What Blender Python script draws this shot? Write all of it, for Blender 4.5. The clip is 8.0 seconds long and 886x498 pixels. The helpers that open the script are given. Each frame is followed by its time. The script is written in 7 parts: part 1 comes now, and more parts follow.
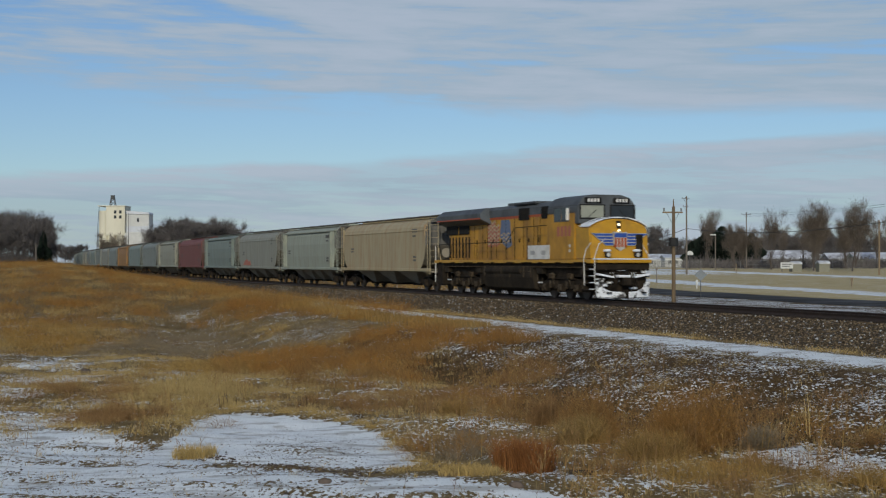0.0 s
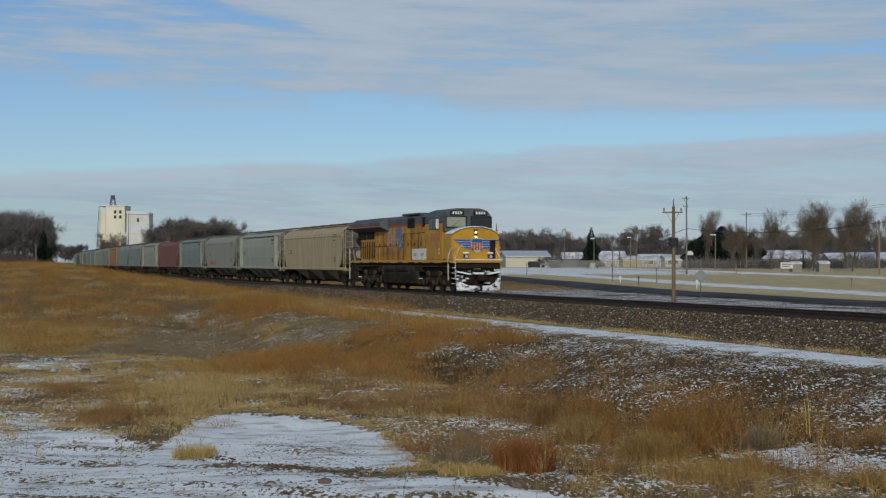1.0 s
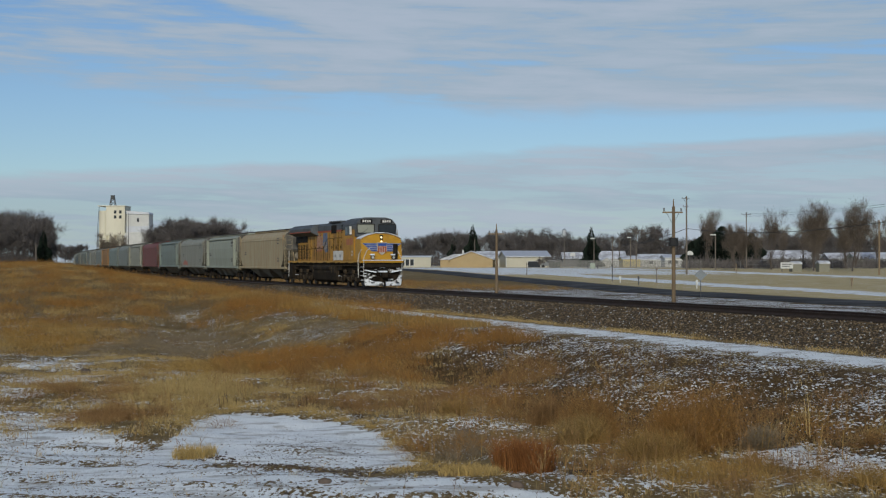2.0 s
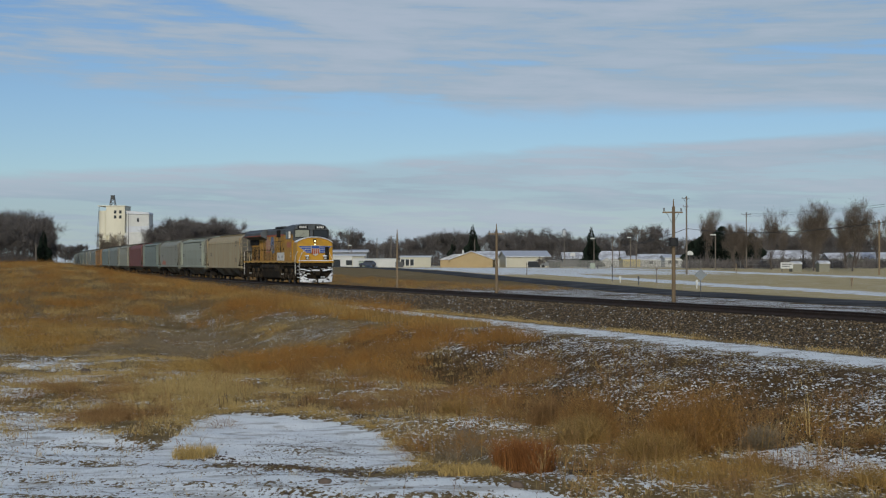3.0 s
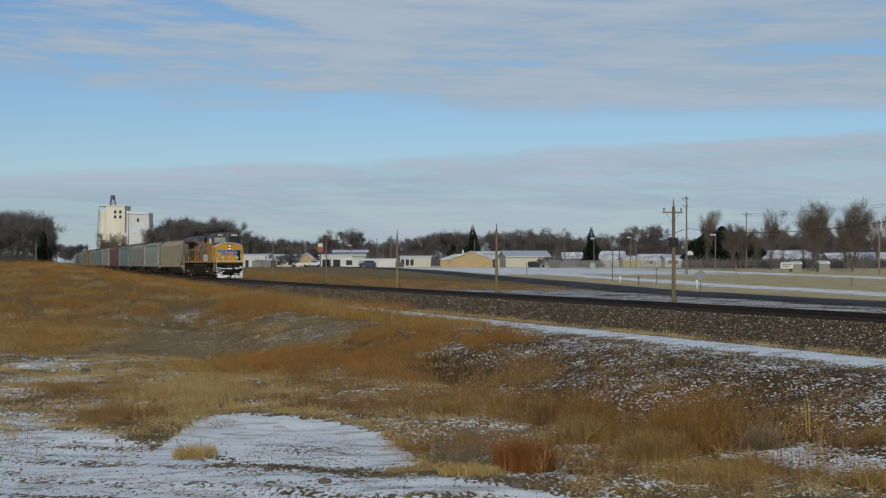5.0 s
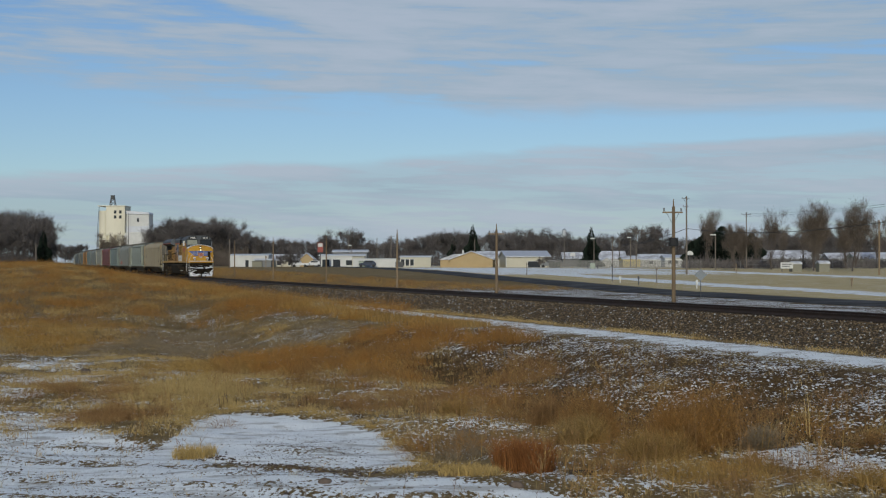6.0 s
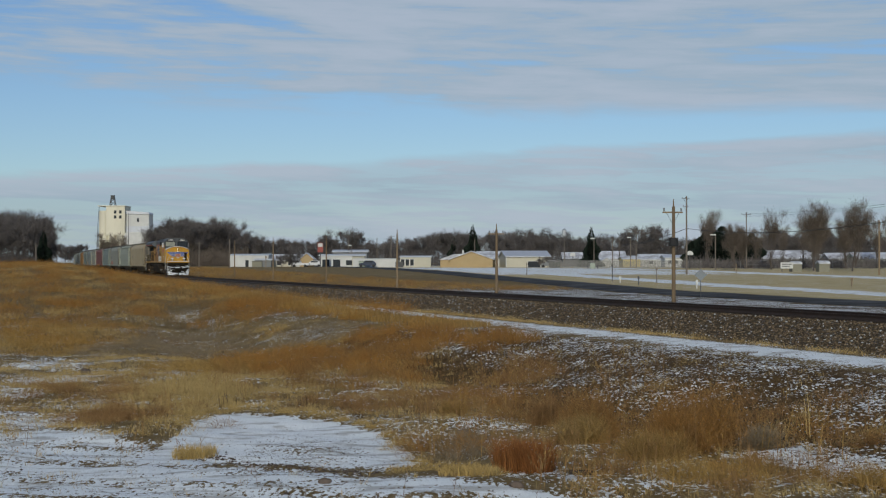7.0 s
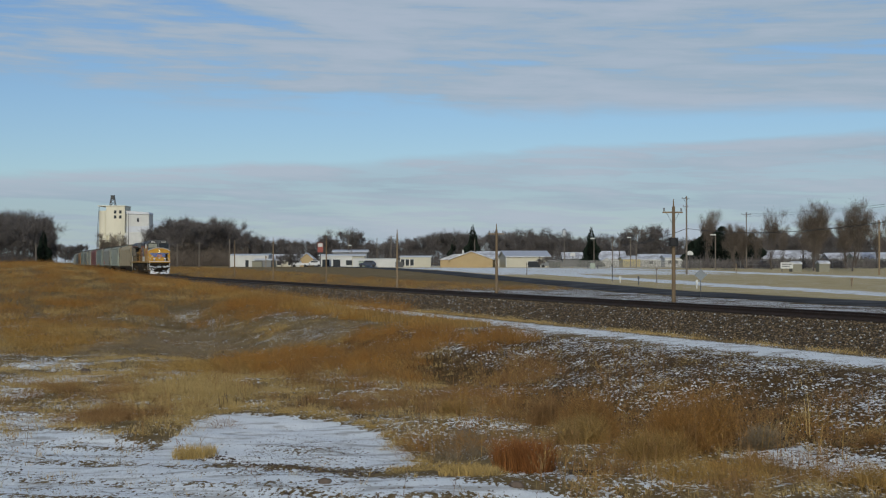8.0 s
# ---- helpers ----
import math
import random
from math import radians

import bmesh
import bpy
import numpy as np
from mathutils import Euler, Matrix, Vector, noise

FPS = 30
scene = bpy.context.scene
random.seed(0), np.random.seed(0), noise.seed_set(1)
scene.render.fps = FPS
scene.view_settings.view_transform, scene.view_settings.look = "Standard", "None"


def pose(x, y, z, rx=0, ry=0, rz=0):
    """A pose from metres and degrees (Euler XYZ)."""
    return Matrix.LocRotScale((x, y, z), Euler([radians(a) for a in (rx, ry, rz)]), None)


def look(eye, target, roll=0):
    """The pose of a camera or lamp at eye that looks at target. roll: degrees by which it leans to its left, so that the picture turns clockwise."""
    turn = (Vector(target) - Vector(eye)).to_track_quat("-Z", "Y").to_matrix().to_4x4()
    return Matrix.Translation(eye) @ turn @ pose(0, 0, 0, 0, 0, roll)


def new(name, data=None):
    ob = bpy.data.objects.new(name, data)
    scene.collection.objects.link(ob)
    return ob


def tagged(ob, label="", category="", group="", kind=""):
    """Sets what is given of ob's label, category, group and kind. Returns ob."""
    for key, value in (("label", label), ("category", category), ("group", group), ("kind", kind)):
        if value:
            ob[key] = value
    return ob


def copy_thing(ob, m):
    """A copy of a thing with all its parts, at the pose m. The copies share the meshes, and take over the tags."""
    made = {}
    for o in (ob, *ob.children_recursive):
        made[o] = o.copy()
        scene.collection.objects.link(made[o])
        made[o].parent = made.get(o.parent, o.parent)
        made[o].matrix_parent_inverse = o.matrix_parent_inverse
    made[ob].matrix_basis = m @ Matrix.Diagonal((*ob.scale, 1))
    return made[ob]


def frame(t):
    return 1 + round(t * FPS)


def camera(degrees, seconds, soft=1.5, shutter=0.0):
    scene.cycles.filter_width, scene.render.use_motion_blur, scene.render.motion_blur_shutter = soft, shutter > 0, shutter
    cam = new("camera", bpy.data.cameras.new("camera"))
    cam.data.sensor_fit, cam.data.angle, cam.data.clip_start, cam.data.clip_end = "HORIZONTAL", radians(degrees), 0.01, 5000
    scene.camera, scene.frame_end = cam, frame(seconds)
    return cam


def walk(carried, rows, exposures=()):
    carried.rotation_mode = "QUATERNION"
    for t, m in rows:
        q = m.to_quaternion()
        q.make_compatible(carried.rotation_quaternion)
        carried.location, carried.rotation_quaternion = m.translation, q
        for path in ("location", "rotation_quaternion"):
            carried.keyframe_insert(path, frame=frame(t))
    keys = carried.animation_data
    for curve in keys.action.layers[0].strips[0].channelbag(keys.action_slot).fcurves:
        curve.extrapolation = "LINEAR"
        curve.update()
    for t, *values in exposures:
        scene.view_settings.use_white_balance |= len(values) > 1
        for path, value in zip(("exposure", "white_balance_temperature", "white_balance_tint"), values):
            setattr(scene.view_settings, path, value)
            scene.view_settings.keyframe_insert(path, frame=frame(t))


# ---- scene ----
# ------------------------------------------------------------ camera
EYE = 1.72                      # height over the rail head, which is z = 0
cam = camera(33.94, 8.0, soft=1.2, shutter=0.3)
STAND = pose(0, 0, EYE, 90.535, 0, 0)
walk(cam, [(0.0, STAND), (8.0, STAND)], exposures=[(0.0, 0.0), (8.0, 0.0)])

# ------------------------------------------------------------ world and sun
SUN_AZ, SUN_EL = 188.0, 24.0    # degrees, clockwise from the viewing direction


def make_world():
    world = bpy.data.worlds.new("winter_sky")
    scene.world = world
    world.use_nodes = True
    nt = world.node_tree
    nt.nodes.clear()
    N, L = nt.nodes.new, nt.links.new
    out, bg = N("ShaderNodeOutputWorld"), N("ShaderNodeBackground")
    sky = N("ShaderNodeTexSky")
    sky.sky_type, sky.sun_disc = "NISHITA", False
    sky.sun_elevation, sky.sun_rotation = radians(SUN_EL), radians(SUN_AZ)
    sky.air_density, sky.dust_density, sky.ozone_density = 1.0, 0.3, 1.5
    tc = N("ShaderNodeTexCoord")
    sep = N("ShaderNodeSeparateXYZ")
    L(tc.outputs["Generated"], sep.inputs[0])

    def m(op, a, b=None, c=None):
        n = N("ShaderNodeMath")
        n.operation = op
        for i, v in enumerate((a, b, c)):
            if v is None:
                continue
            if isinstance(v, (int, float)):
                n.inputs[i].default_value = v
            else:
                L(v, n.inputs[i])
        return n.outputs[0]

    def ramp(v, a, b):
        n = N("ShaderNodeMapRange")
        n.interpolation_type = "SMOOTHSTEP"
        L(v, n.inputs[0])
        n.inputs[1].default_value, n.inputs[2].default_value = a, b
        return n.outputs[0]

    x, z = sep.outputs[0], sep.outputs[2]
    # cloud sheets: long fibres along the horizon, sinking a little to the right
    def fibres(sx, sz, lean, detail, ro, distort):
        comb = N("ShaderNodeCombineXYZ")
        L(m("MULTIPLY", x, sx), comb.inputs[0])
        L(m("MULTIPLY", sep.outputs[1], sx), comb.inputs[1])
        L(m("ADD", m("MULTIPLY", z, sz), m("MULTIPLY", x, lean)), comb.inputs[2])
        n = N("ShaderNodeTexNoise")
        n.inputs["Scale"].default_value, n.inputs["Detail"].default_value = 1.0, detail
        n.inputs["Roughness"].default_value, n.inputs["Distortion"].default_value = ro, distort
        L(comb.outputs[0], n.inputs["Vector"])
        return n.outputs["Fac"]

    broad = fibres(5.0, 26.0, 2.2, 6.0, 0.56, 0.5)
    fine = fibres(11.0, 130.0, 2.5, 7.0, 0.6, 0.3)
    soft = m("SUBTRACT", broad, 0.5)
    # a clear belt, wide on one hand and pinched on the other, between a low bank and high sheets
    low_edge = m("ADD", m("ADD", 0.0745, m("MULTIPLY", x, 0.055)), m("MULTIPLY", soft, 0.030))
    high_edge = m("ADD", m("ADD", 0.1010, m("MULTIPLY", x, -0.016)), m("MULTIPLY", soft, -0.070))
    low = ramp(m("SUBTRACT", low_edge, z), -0.002, 0.006)
    high = ramp(m("SUBTRACT", z, high_edge), -0.004, 0.020)
    grain = m("ADD", m("MULTIPLY", broad, 0.6), m("MULTIPLY", fine, 0.55))
    thin = ramp(m("ADD", grain, m("MULTIPLY", ramp(x, -0.35, 0.3), 0.08)), 0.47, 0.66)
    cover = m("MAXIMUM", m("MULTIPLY", low, m("ADD", 0.62, m("MULTIPLY", ramp(fine, 0.40, 0.56), 0.38))), m("MULTIPLY", high, thin))
    mask = m("MULTIPLY", cover, m("SUBTRACT", 1.0, m("MULTIPLY", ramp(z, 0.22, 0.40), 0.75)))
    # bright upper rim of the low bank, greyer body
    rim = m("MULTIPLY", low, ramp(m("SUBTRACT", low_edge, z), 0.016, 0.002))
    shade = m("ADD", ramp(grain, 0.45, 0.75), m("MULTIPLY", rim, 0.5))
    cl = N("ShaderNodeMix")
    cl.data_type = "RGBA"
    cl.inputs["A"].default_value = (0.310, 0.405, 0.49, 1)
    cl.inputs["B"].default_value = (0.405, 0.468, 0.555, 1)
    L(shade, cl.inputs["Factor"])
    blue = N("ShaderNodeMix")
    blue.data_type, blue.blend_type = "RGBA", "MULTIPLY"
    blue.inputs["Factor"].default_value = 1.0
    L(sky.outputs[0], blue.inputs["A"])
    blue.inputs["B"].default_value = (SKY * 0.77, SKY * 0.95, SKY * 1.23, 1)
    mix = N("ShaderNodeMix")
    mix.data_type = "RGBA"
    L(m("MULTIPLY", mask, 0.9), mix.inputs["Factor"])
    L(blue.outputs["Result"], mix.inputs["A"])
    L(cl.outputs["Result"], mix.inputs["B"])
    L(mix.outputs["Result"], bg.inputs["Color"])
    bg.inputs["Strength"].default_value = 1.0
    L(bg.outputs[0], out.inputs[0])


SKY = 0.068
make_world()
sun = new("sun", bpy.data.lights.new("sun", "SUN"))
sun.data.energy, sun.data.angle, sun.data.color = 2.08, radians(2.0), (1.0, 0.945, 0.79)
_az, _el = radians(SUN_AZ), radians(SUN_EL)
SUN_WAY = Vector((math.sin(_az) * math.cos(_el), math.cos(_az) * math.cos(_el), math.sin(_el)))
sun.matrix_world = look(SUN_WAY * 300, (0, 0, 0))

# ------------------------------------------------------------ the line of the track
TH, D0, S1, S2, RAD = 0.34625, 29.883, 92.66, 480.0, 4020.8
UX, UY, NX, NY = -math.sin(TH), math.cos(TH), math.cos(TH), math.sin(TH)


def track(s, side=0.0, z=0.0):
    """A point of the line, s metres along it; side > 0 lies towards the stand."""
    a = (min(max(s, S1), S2) - S1) / RAD
    h, rest = TH - a, max(s - S2, 0.0)
    along = (S1 + RAD * math.sin(a) if s > S1 else s) + rest * math.cos(a)
    lat = D0 + RAD * (1 - math.cos(a)) + rest * math.sin(a)
    return Vector((along * UX + lat * NX - side * math.cos(h), along * UY + lat * NY - side * math.sin(h), z))


def heading(s):
    return 180 + math.degrees(TH - (min(max(s, S1), S2) - S1) / RAD)


def track_sd(x, y):
    """s and side of a point (arrays)."""
    s = x * UX + y * UY
    q = np.clip(s, S1, S2) - S1
    return s, D0 + q * q / (2 * RAD) + np.maximum(s - S2, 0) * math.sin((S2 - S1) / RAD) - (x * NX + y * NY)


def smooth(a, b, v):
    t = np.clip((v - a) / (b - a), 0, 1)
    return t * t * (3 - 2 * t)


def waves(x, y, size, seed=0):
    """Smooth cheap relief, -1 to 1 (arrays)."""
    r = np.random.RandomState(seed)
    v = 0
    for i in range(7):
        a, k = r.uniform(0, 6.283), r.uniform(0.6, 2.2) * 6.283 / size
        v = v + np.sin(k * (x * math.cos(a) + y * math.sin(a)) + r.uniform(0, 6.283) + 0.8 * np.sin(0.37 * k * (x * math.sin(a) - y * math.cos(a))))
    return v / 4.0


def ellipse(x, y, cx, cy, rx, ry, rot=0.0, soft=0.25):
    c, s = math.cos(rot), math.sin(rot)
    u, v = ((x - cx) * c + (y - cy) * s) / rx, (-(x - cx) * s + (y - cy) * c) / ry
    return smooth(1 + soft, 1 - soft, np.sqrt(u * u + v * v))


def height(x, y):
    x, y = np.asarray(x, float), np.asarray(y, float)
    s, d = track_sd(x, y)
    near = -0.92 - 0.12 * smooth(5, 8, d) - 0.95 * smooth(7.6, 15.5, d)
    bank = -0.35 + 0.25 * smooth(4, 7, d) + 1.45 * smooth(6, 17, d)
    w = smooth(62, 168, s) * smooth(3.2, 6, d)
    z = near * (1 - w) + bank * w
    z = z + 0.10 * waves(x, y, 9.0, 1) * smooth(7.5, 11, d) + 0.035 * waves(x, y, 2.2, 2) * smooth(6, 9, d)
    # a gully between the bank and the middle slope, low mounds, the snowy hollow
    z = z - 0.45 * ellipse(x, y, -11.5, 71, 2.6, 15, 0.22, 0.7) + 0.22 * ellipse(x, y, -2.2, 54, 4.0, 9, 0.1, 0.8)
    z = z - 0.35 * ellipse(x, y, 0.3, 46.5, 1.5, 3.2, 0.1, 0.7) - 0.10 * ellipse(x, y, -3.0, 30.4, 2.6, 5.0, 0.27, 0.5)
    # rises to the stand
    z = z + 2.0 * smooth(19, 2, y) * smooth(12, 20, d)
    far = -0.88 + 0.15 * smooth(-4, -10, d) + 1.25 * smooth(95, 340, y)
    far = far + 0.05 * waves(x, y, 14.0, 3) * smooth(-5, -9, d)
    return np.where(d > 0, z, far)


# ------------------------------------------------------------ mesh helpers
def part(name, bm, mat, parent=None, label="", smooth_shade=False):
    me = bpy.data.meshes.new(name)
    if smooth_shade:
        for f in bm.faces:
            f.smooth = True
    bm.to_mesh(me)
    bm.free()
    for mm in (mat if isinstance(mat, (list, tuple)) else [mat]):
        me.materials.append(mm)
    ob = new(name, me)
    if parent is not None:
        ob.parent = parent
    if label:
        tagged(ob, label)
    return ob


def arrays(name, verts, faces, mat, parent=None, sm=False):
    """A mesh from arrays: verts (n, 3), faces (m, 3 or 4)."""
    verts, faces = np.asarray(verts, np.float32), np.asarray(faces, np.int32)
    me = bpy.data.meshes.new(name)
    k = faces.shape[1]
    me.vertices.add(len(verts))
    me.vertices.foreach_set("co", verts.ravel())
    me.loops.add(faces.size)
    me.loops.foreach_set("vertex_index", faces.ravel())
    me.polygons.add(len(faces))
    me.polygons.foreach_set("loop_start", np.arange(0, faces.size, k, dtype=np.int32))
    me.polygons.foreach_set("loop_total", np.full(len(faces), k, np.int32))
    me.update(calc_edges=True)
    if sm:
        me.polygons.foreach_set("use_smooth", np.ones(len(faces), bool))
    for mm in (mat if isinstance(mat, (list, tuple)) else [mat]):
        me.materials.append(mm)
    ob = new(name, me)
    if parent is not None:
        ob.parent = parent
    return ob


def box(bm, x0, x1, y0, y1, z0, z1, m=0):
    v = [bm.verts.new(p) for p in ((x0, y0, z0), (x1, y0, z0), (x1, y1, z0), (x0, y1, z0), (x0, y0, z1), (x1, y0, z1), (x1, y1, z1), (x0, y1, z1))]
    for q in ((3, 2, 1, 0), (4, 5, 6, 7), (0, 1, 5, 4), (1, 2, 6, 5), (2, 3, 7, 6), (3, 0, 4, 7)):
        bm.faces.new([v[i] for i in q]).material_index = m
    return v


def bevel(bm, w, seg=1):
    bmesh.ops.bevel(bm, geom=list(bm.edges), offset=w, segments=seg, affect="EDGES", clamp_overlap=True)
    return bm


def bbox(x0, x1, y0, y1, z0, z1, w=0.02, seg=1):
    bm = bmesh.new()
    box(bm, x0, x1, y0, y1, z0, z1)
    return bevel(bm, w, seg) if w else bm


def prism(bm, pts, axis, a, b, m=0):
    """Extrudes the outline pts (2D) along an axis from a to b."""
    def at(p, t):
        return (t, p[0], p[1]) if axis == "x" else (p[0], t, p[1]) if axis == "y" else (p[0], p[1], t)
    lo, hi = [bm.verts.new(at(p, a)) for p in pts], [bm.verts.new(at(p, b)) for p in pts]
    n = len(pts)
    fs = [bm.faces.new(lo[::-1]), bm.faces.new(hi)] + [bm.faces.new((lo[i], lo[(i + 1) % n], hi[(i + 1) % n], hi[i])) for i in range(n)]
    for f in fs:
        f.material_index = m
    bmesh.ops.recalc_face_normals(bm, faces=fs)
    return fs


def tube(bm, p0, p1, r0, r1=None, n=6):
    p0, p1 = Vector(p0), Vector(p1)
    r1 = r0 if r1 is None else r1
    w = (p1 - p0).normalized()
    u = w.orthogonal().normalized()
    v = w.cross(u)
    a, b = [], []
    for i in range(n):
        c = u * math.cos(6.2832 * i / n) + v * math.sin(6.2832 * i / n)
        a.append(bm.verts.new(p0 + c * r0))
        b.append(bm.verts.new(p1 + c * r1))
    bm.faces.new(a[::-1])
    bm.faces.new(b)
    for i in range(n):
        bm.faces.new((a[i], a[(i + 1) % n], b[(i + 1) % n], b[i]))


def pipe(bm, pts, r, n=5):
    for a, b in zip(pts[:-1], pts[1:]):
        tube(bm, a, b, r, r, n)


def thing(name, x=0, y=0, z=0, rz=0, label="", category="", group="", kind=""):
    ob = new(name)
    ob.matrix_basis = pose(x, y, z, 0, 0, rz)
    return tagged(ob, label, category, group, kind)


# ------------------------------------------------------------ materials
def surface(name, c1, c2=None, scale=3.0, rough=0.7, metal=0.0, dirt=None, dirt_scale=0.6, dirt_amt=0.5, bump=0.0, bump_scale=40.0,
            stretch=(1, 1, 1), island=0.0, obj_random=0.0, emit=0.0, dirt_lo=0.45, dirt_hi=0.7):
    """A weathered surface: two tones of grain, larger stains of their own shape, fine relief."""
    m = bpy.data.materials.new(name)
    m.use_nodes = True
    nt = m.node_tree
    N, L = nt.nodes.new, nt.links.new
    b = nt.nodes["Principled BSDF"]
    b.inputs["Roughness"].default_value, b.inputs["Metallic"].default_value = rough, metal
    b.inputs["Specular IOR Level"].default_value = 0.3 if rough < 0.7 else 0.06
    tc, mp = N("ShaderNodeTexCoord"), N("ShaderNodeMapping")
    mp.inputs["Scale"].default_value = stretch
    L(tc.outputs["Object"], mp.inputs[0])

    def tex(s, detail=6.0, ro=0.6):
        n = N("ShaderNodeTexNoise")
        n.inputs["Scale"].default_value, n.inputs["Detail"].default_value, n.inputs["Roughness"].default_value = s, detail, ro
        L(mp.outputs[0], n.inputs["Vector"])
        return n.outputs["Fac"]

    def mixer(f, a, c):
        n = N("ShaderNodeMix")
        n.data_type = "RGBA"
        for v, k in ((f, "Factor"), (a, "A"), (c, "B")):
            if isinstance(v, (int, float)):
                n.inputs[k].default_value = v
            elif isinstance(v, tuple):
                n.inputs[k].default_value = (*v, 1)
            else:
                L(v, n.inputs[k])
        return n.outputs["Result"]

    def rng(v, a, c, d=0.0, e=1.0):
        n = N("ShaderNodeMapRange")
        L(v, n.inputs[0])
        for i, q in enumerate((a, c, d, e)):
            n.inputs[i + 1].default_value = q
        return n.outputs[0]

    c2 = c2 or tuple(0.75 * v for v in c1)
    col = mixer(rng(tex(scale), 0.3, 0.7), c1, c2)
    if dirt:
        col = mixer(rng(tex(dirt_scale, 8.0, 0.65), dirt_lo, dirt_hi, 0.0, dirt_amt), col, dirt)
    for amt, kind in ((island, "ShaderNodeNewGeometry"), (obj_random, "ShaderNodeObjectInfo")):
        if amt:
            g, hs = N(kind), N("ShaderNodeHueSaturation")
            L(rng(g.outputs["Random Per Island" if kind.endswith("Geometry") else "Random"], 0, 1, 1 - amt, 1 + amt), hs.inputs["Value"])
            L(col, hs.inputs["Color"])
            col = hs.outputs[0]
    L(col, b.inputs["Base Color"])
    if bump:
        bp = N("ShaderNodeBump")
        bp.inputs["Strength"].default_value, bp.inputs["Distance"].default_value = bump, 0.02
        L(tex(bump_scale), bp.inputs["Height"])
        L(bp.outputs[0], b.inputs["Normal"])
    if emit:
        b.inputs["Emission Color"].default_value = (*c1, 1)
        b.inputs["Emission Strength"].default_value = emit
    return m


def ground_material():
    """Earth, dry grass and snow, told apart by the mesh's own weights and by noise."""
    m = bpy.data.materials.new("winter_ground")
    m.use_nodes = True
    nt = m.node_tree
    N, L = nt.nodes.new, nt.links.new
    b = nt.nodes["Principled BSDF"]
    b.inputs["Roughness"].default_value = 0.85
    b.inputs["Specular IOR Level"].default_value = 0.06
    tc = N("ShaderNodeTexCoord")

    def tex(s, detail=6.0, ro=0.6, stretch=None):
        n = N("ShaderNodeTexNoise")
        n.inputs["Scale"].default_value, n.inputs["Detail"].default_value, n.inputs["Roughness"].default_value = s, detail, ro
        src = tc.outputs["Object"]
        if stretch:
            mp = N("ShaderNodeMapping")
            mp.inputs["Rotation"].default_value = (0, 0, -TH)
            mp.inputs["Scale"].default_value = stretch
            L(src, mp.inputs[0])
            src = mp.outputs[0]
        L(src, n.inputs["Vector"])
        return n.outputs["Fac"]

    def mth(op, a, c):
        n = N("ShaderNodeMath")
        n.operation = op
        for i, v in enumerate((a, c)):
            if isinstance(v, (int, float)):
                n.inputs[i].default_value = v
            else:
                L(v, n.inputs[i])
        return n.outputs[0]

    def rng(v, a, c):
        n = N("ShaderNodeMapRange")
        n.interpolation_type = "SMOOTHSTEP"
        L(v, n.inputs[0])
        n.inputs[1].default_value, n.inputs[2].default_value = a, c
        return n.outputs[0]

    def mixer(f, a, c):
        n = N("ShaderNodeMix")
        n.data_type = "RGBA"
        for v, k in ((f, "Factor"), (a, "A"), (c, "B")):
            if isinstance(v, tuple):
                n.inputs[k].default_value = (*v, 1)
            else:
                L(v, n.inputs[k])
        return n.outputs["Result"]

    def weight(name):
        n = N("ShaderNodeAttribute")
        n.attribute_name = name
        return n.outputs["Fac"]

    earth = mixer(rng(tex(5.0), 0.35, 0.65), (0.058, 0.034, 0.013), (0.125, 0.077, 0.030))
    straw = mixer(rng(tex(1.6), 0.35, 0.65), (0.17, 0.118, 0.05), (0.26, 0.19, 0.09))
    straw = mixer(rng(tex(14.0), 0.4, 0.7), straw, (0.12, 0.078, 0.034))
    pale = mixer(rng(tex(0.35), 0.35, 0.65), (0.46, 0.36, 0.18), (0.55, 0.45, 0.26))
    snow = mixer(rng(tex(0.9), 0.3, 0.7), (0.80, 0.83, 0.83), (0.88, 0.90, 0.89))
    streak = N("ShaderNodeTexNoise")
    streak.inputs["Scale"].default_value, streak.inputs["Detail"].default_value, streak.inputs["Roughness"].default_value = 1.0, 7.0, 0.68
    lay = N("ShaderNodeMapping")
    lay.inputs["Scale"].default_value = (0.8, 2.2, 1.0)
    lay.inputs["Rotation"].default_value = (0, 0, 0.25)
    L(tc.outputs["Object"], lay.inputs[0])
    L(lay.outputs[0], streak.inputs["Vector"])
    thin = rng(streak.outputs["Fac"], 0.49, 0.62)
    thin = mth("MULTIPLY", thin, 0.7)
    snow = mixer(thin, snow, (0.38, 0.36, 0.32))
    fine = mth("ADD", mth("MULTIPLY", tex(2.6, 7.0, 0.68, (1, 0.5, 1)), 0.3), mth("MULTIPLY", tex(12.0, 5.0, 0.62, (1, 0.5, 1)), 0.7))
    base = mixer(rng(mth("ADD", weight("straw"), mth("SUBTRACT", fine, 0.5)), 0.35, 0.65), earth, straw)
    base = mixer(weight("field"), base, pale)
    gap = mth("ADD", weight("snow"), mth("MULTIPLY", mth("SUBTRACT", fine, 0.5), 2.6))
    col = mixer(rng(gap, 0.48, 0.55), base, snow)
    L(col, b.inputs["Base Color"])
    bp = N("ShaderNodeBump")
    bp.inputs["Strength"].default_value, bp.inputs["Distance"].default_value = 0.7, 0.08
    L(fine, bp.inputs["Height"])
    L(bp.outputs[0], b.inputs["Normal"])
    return m


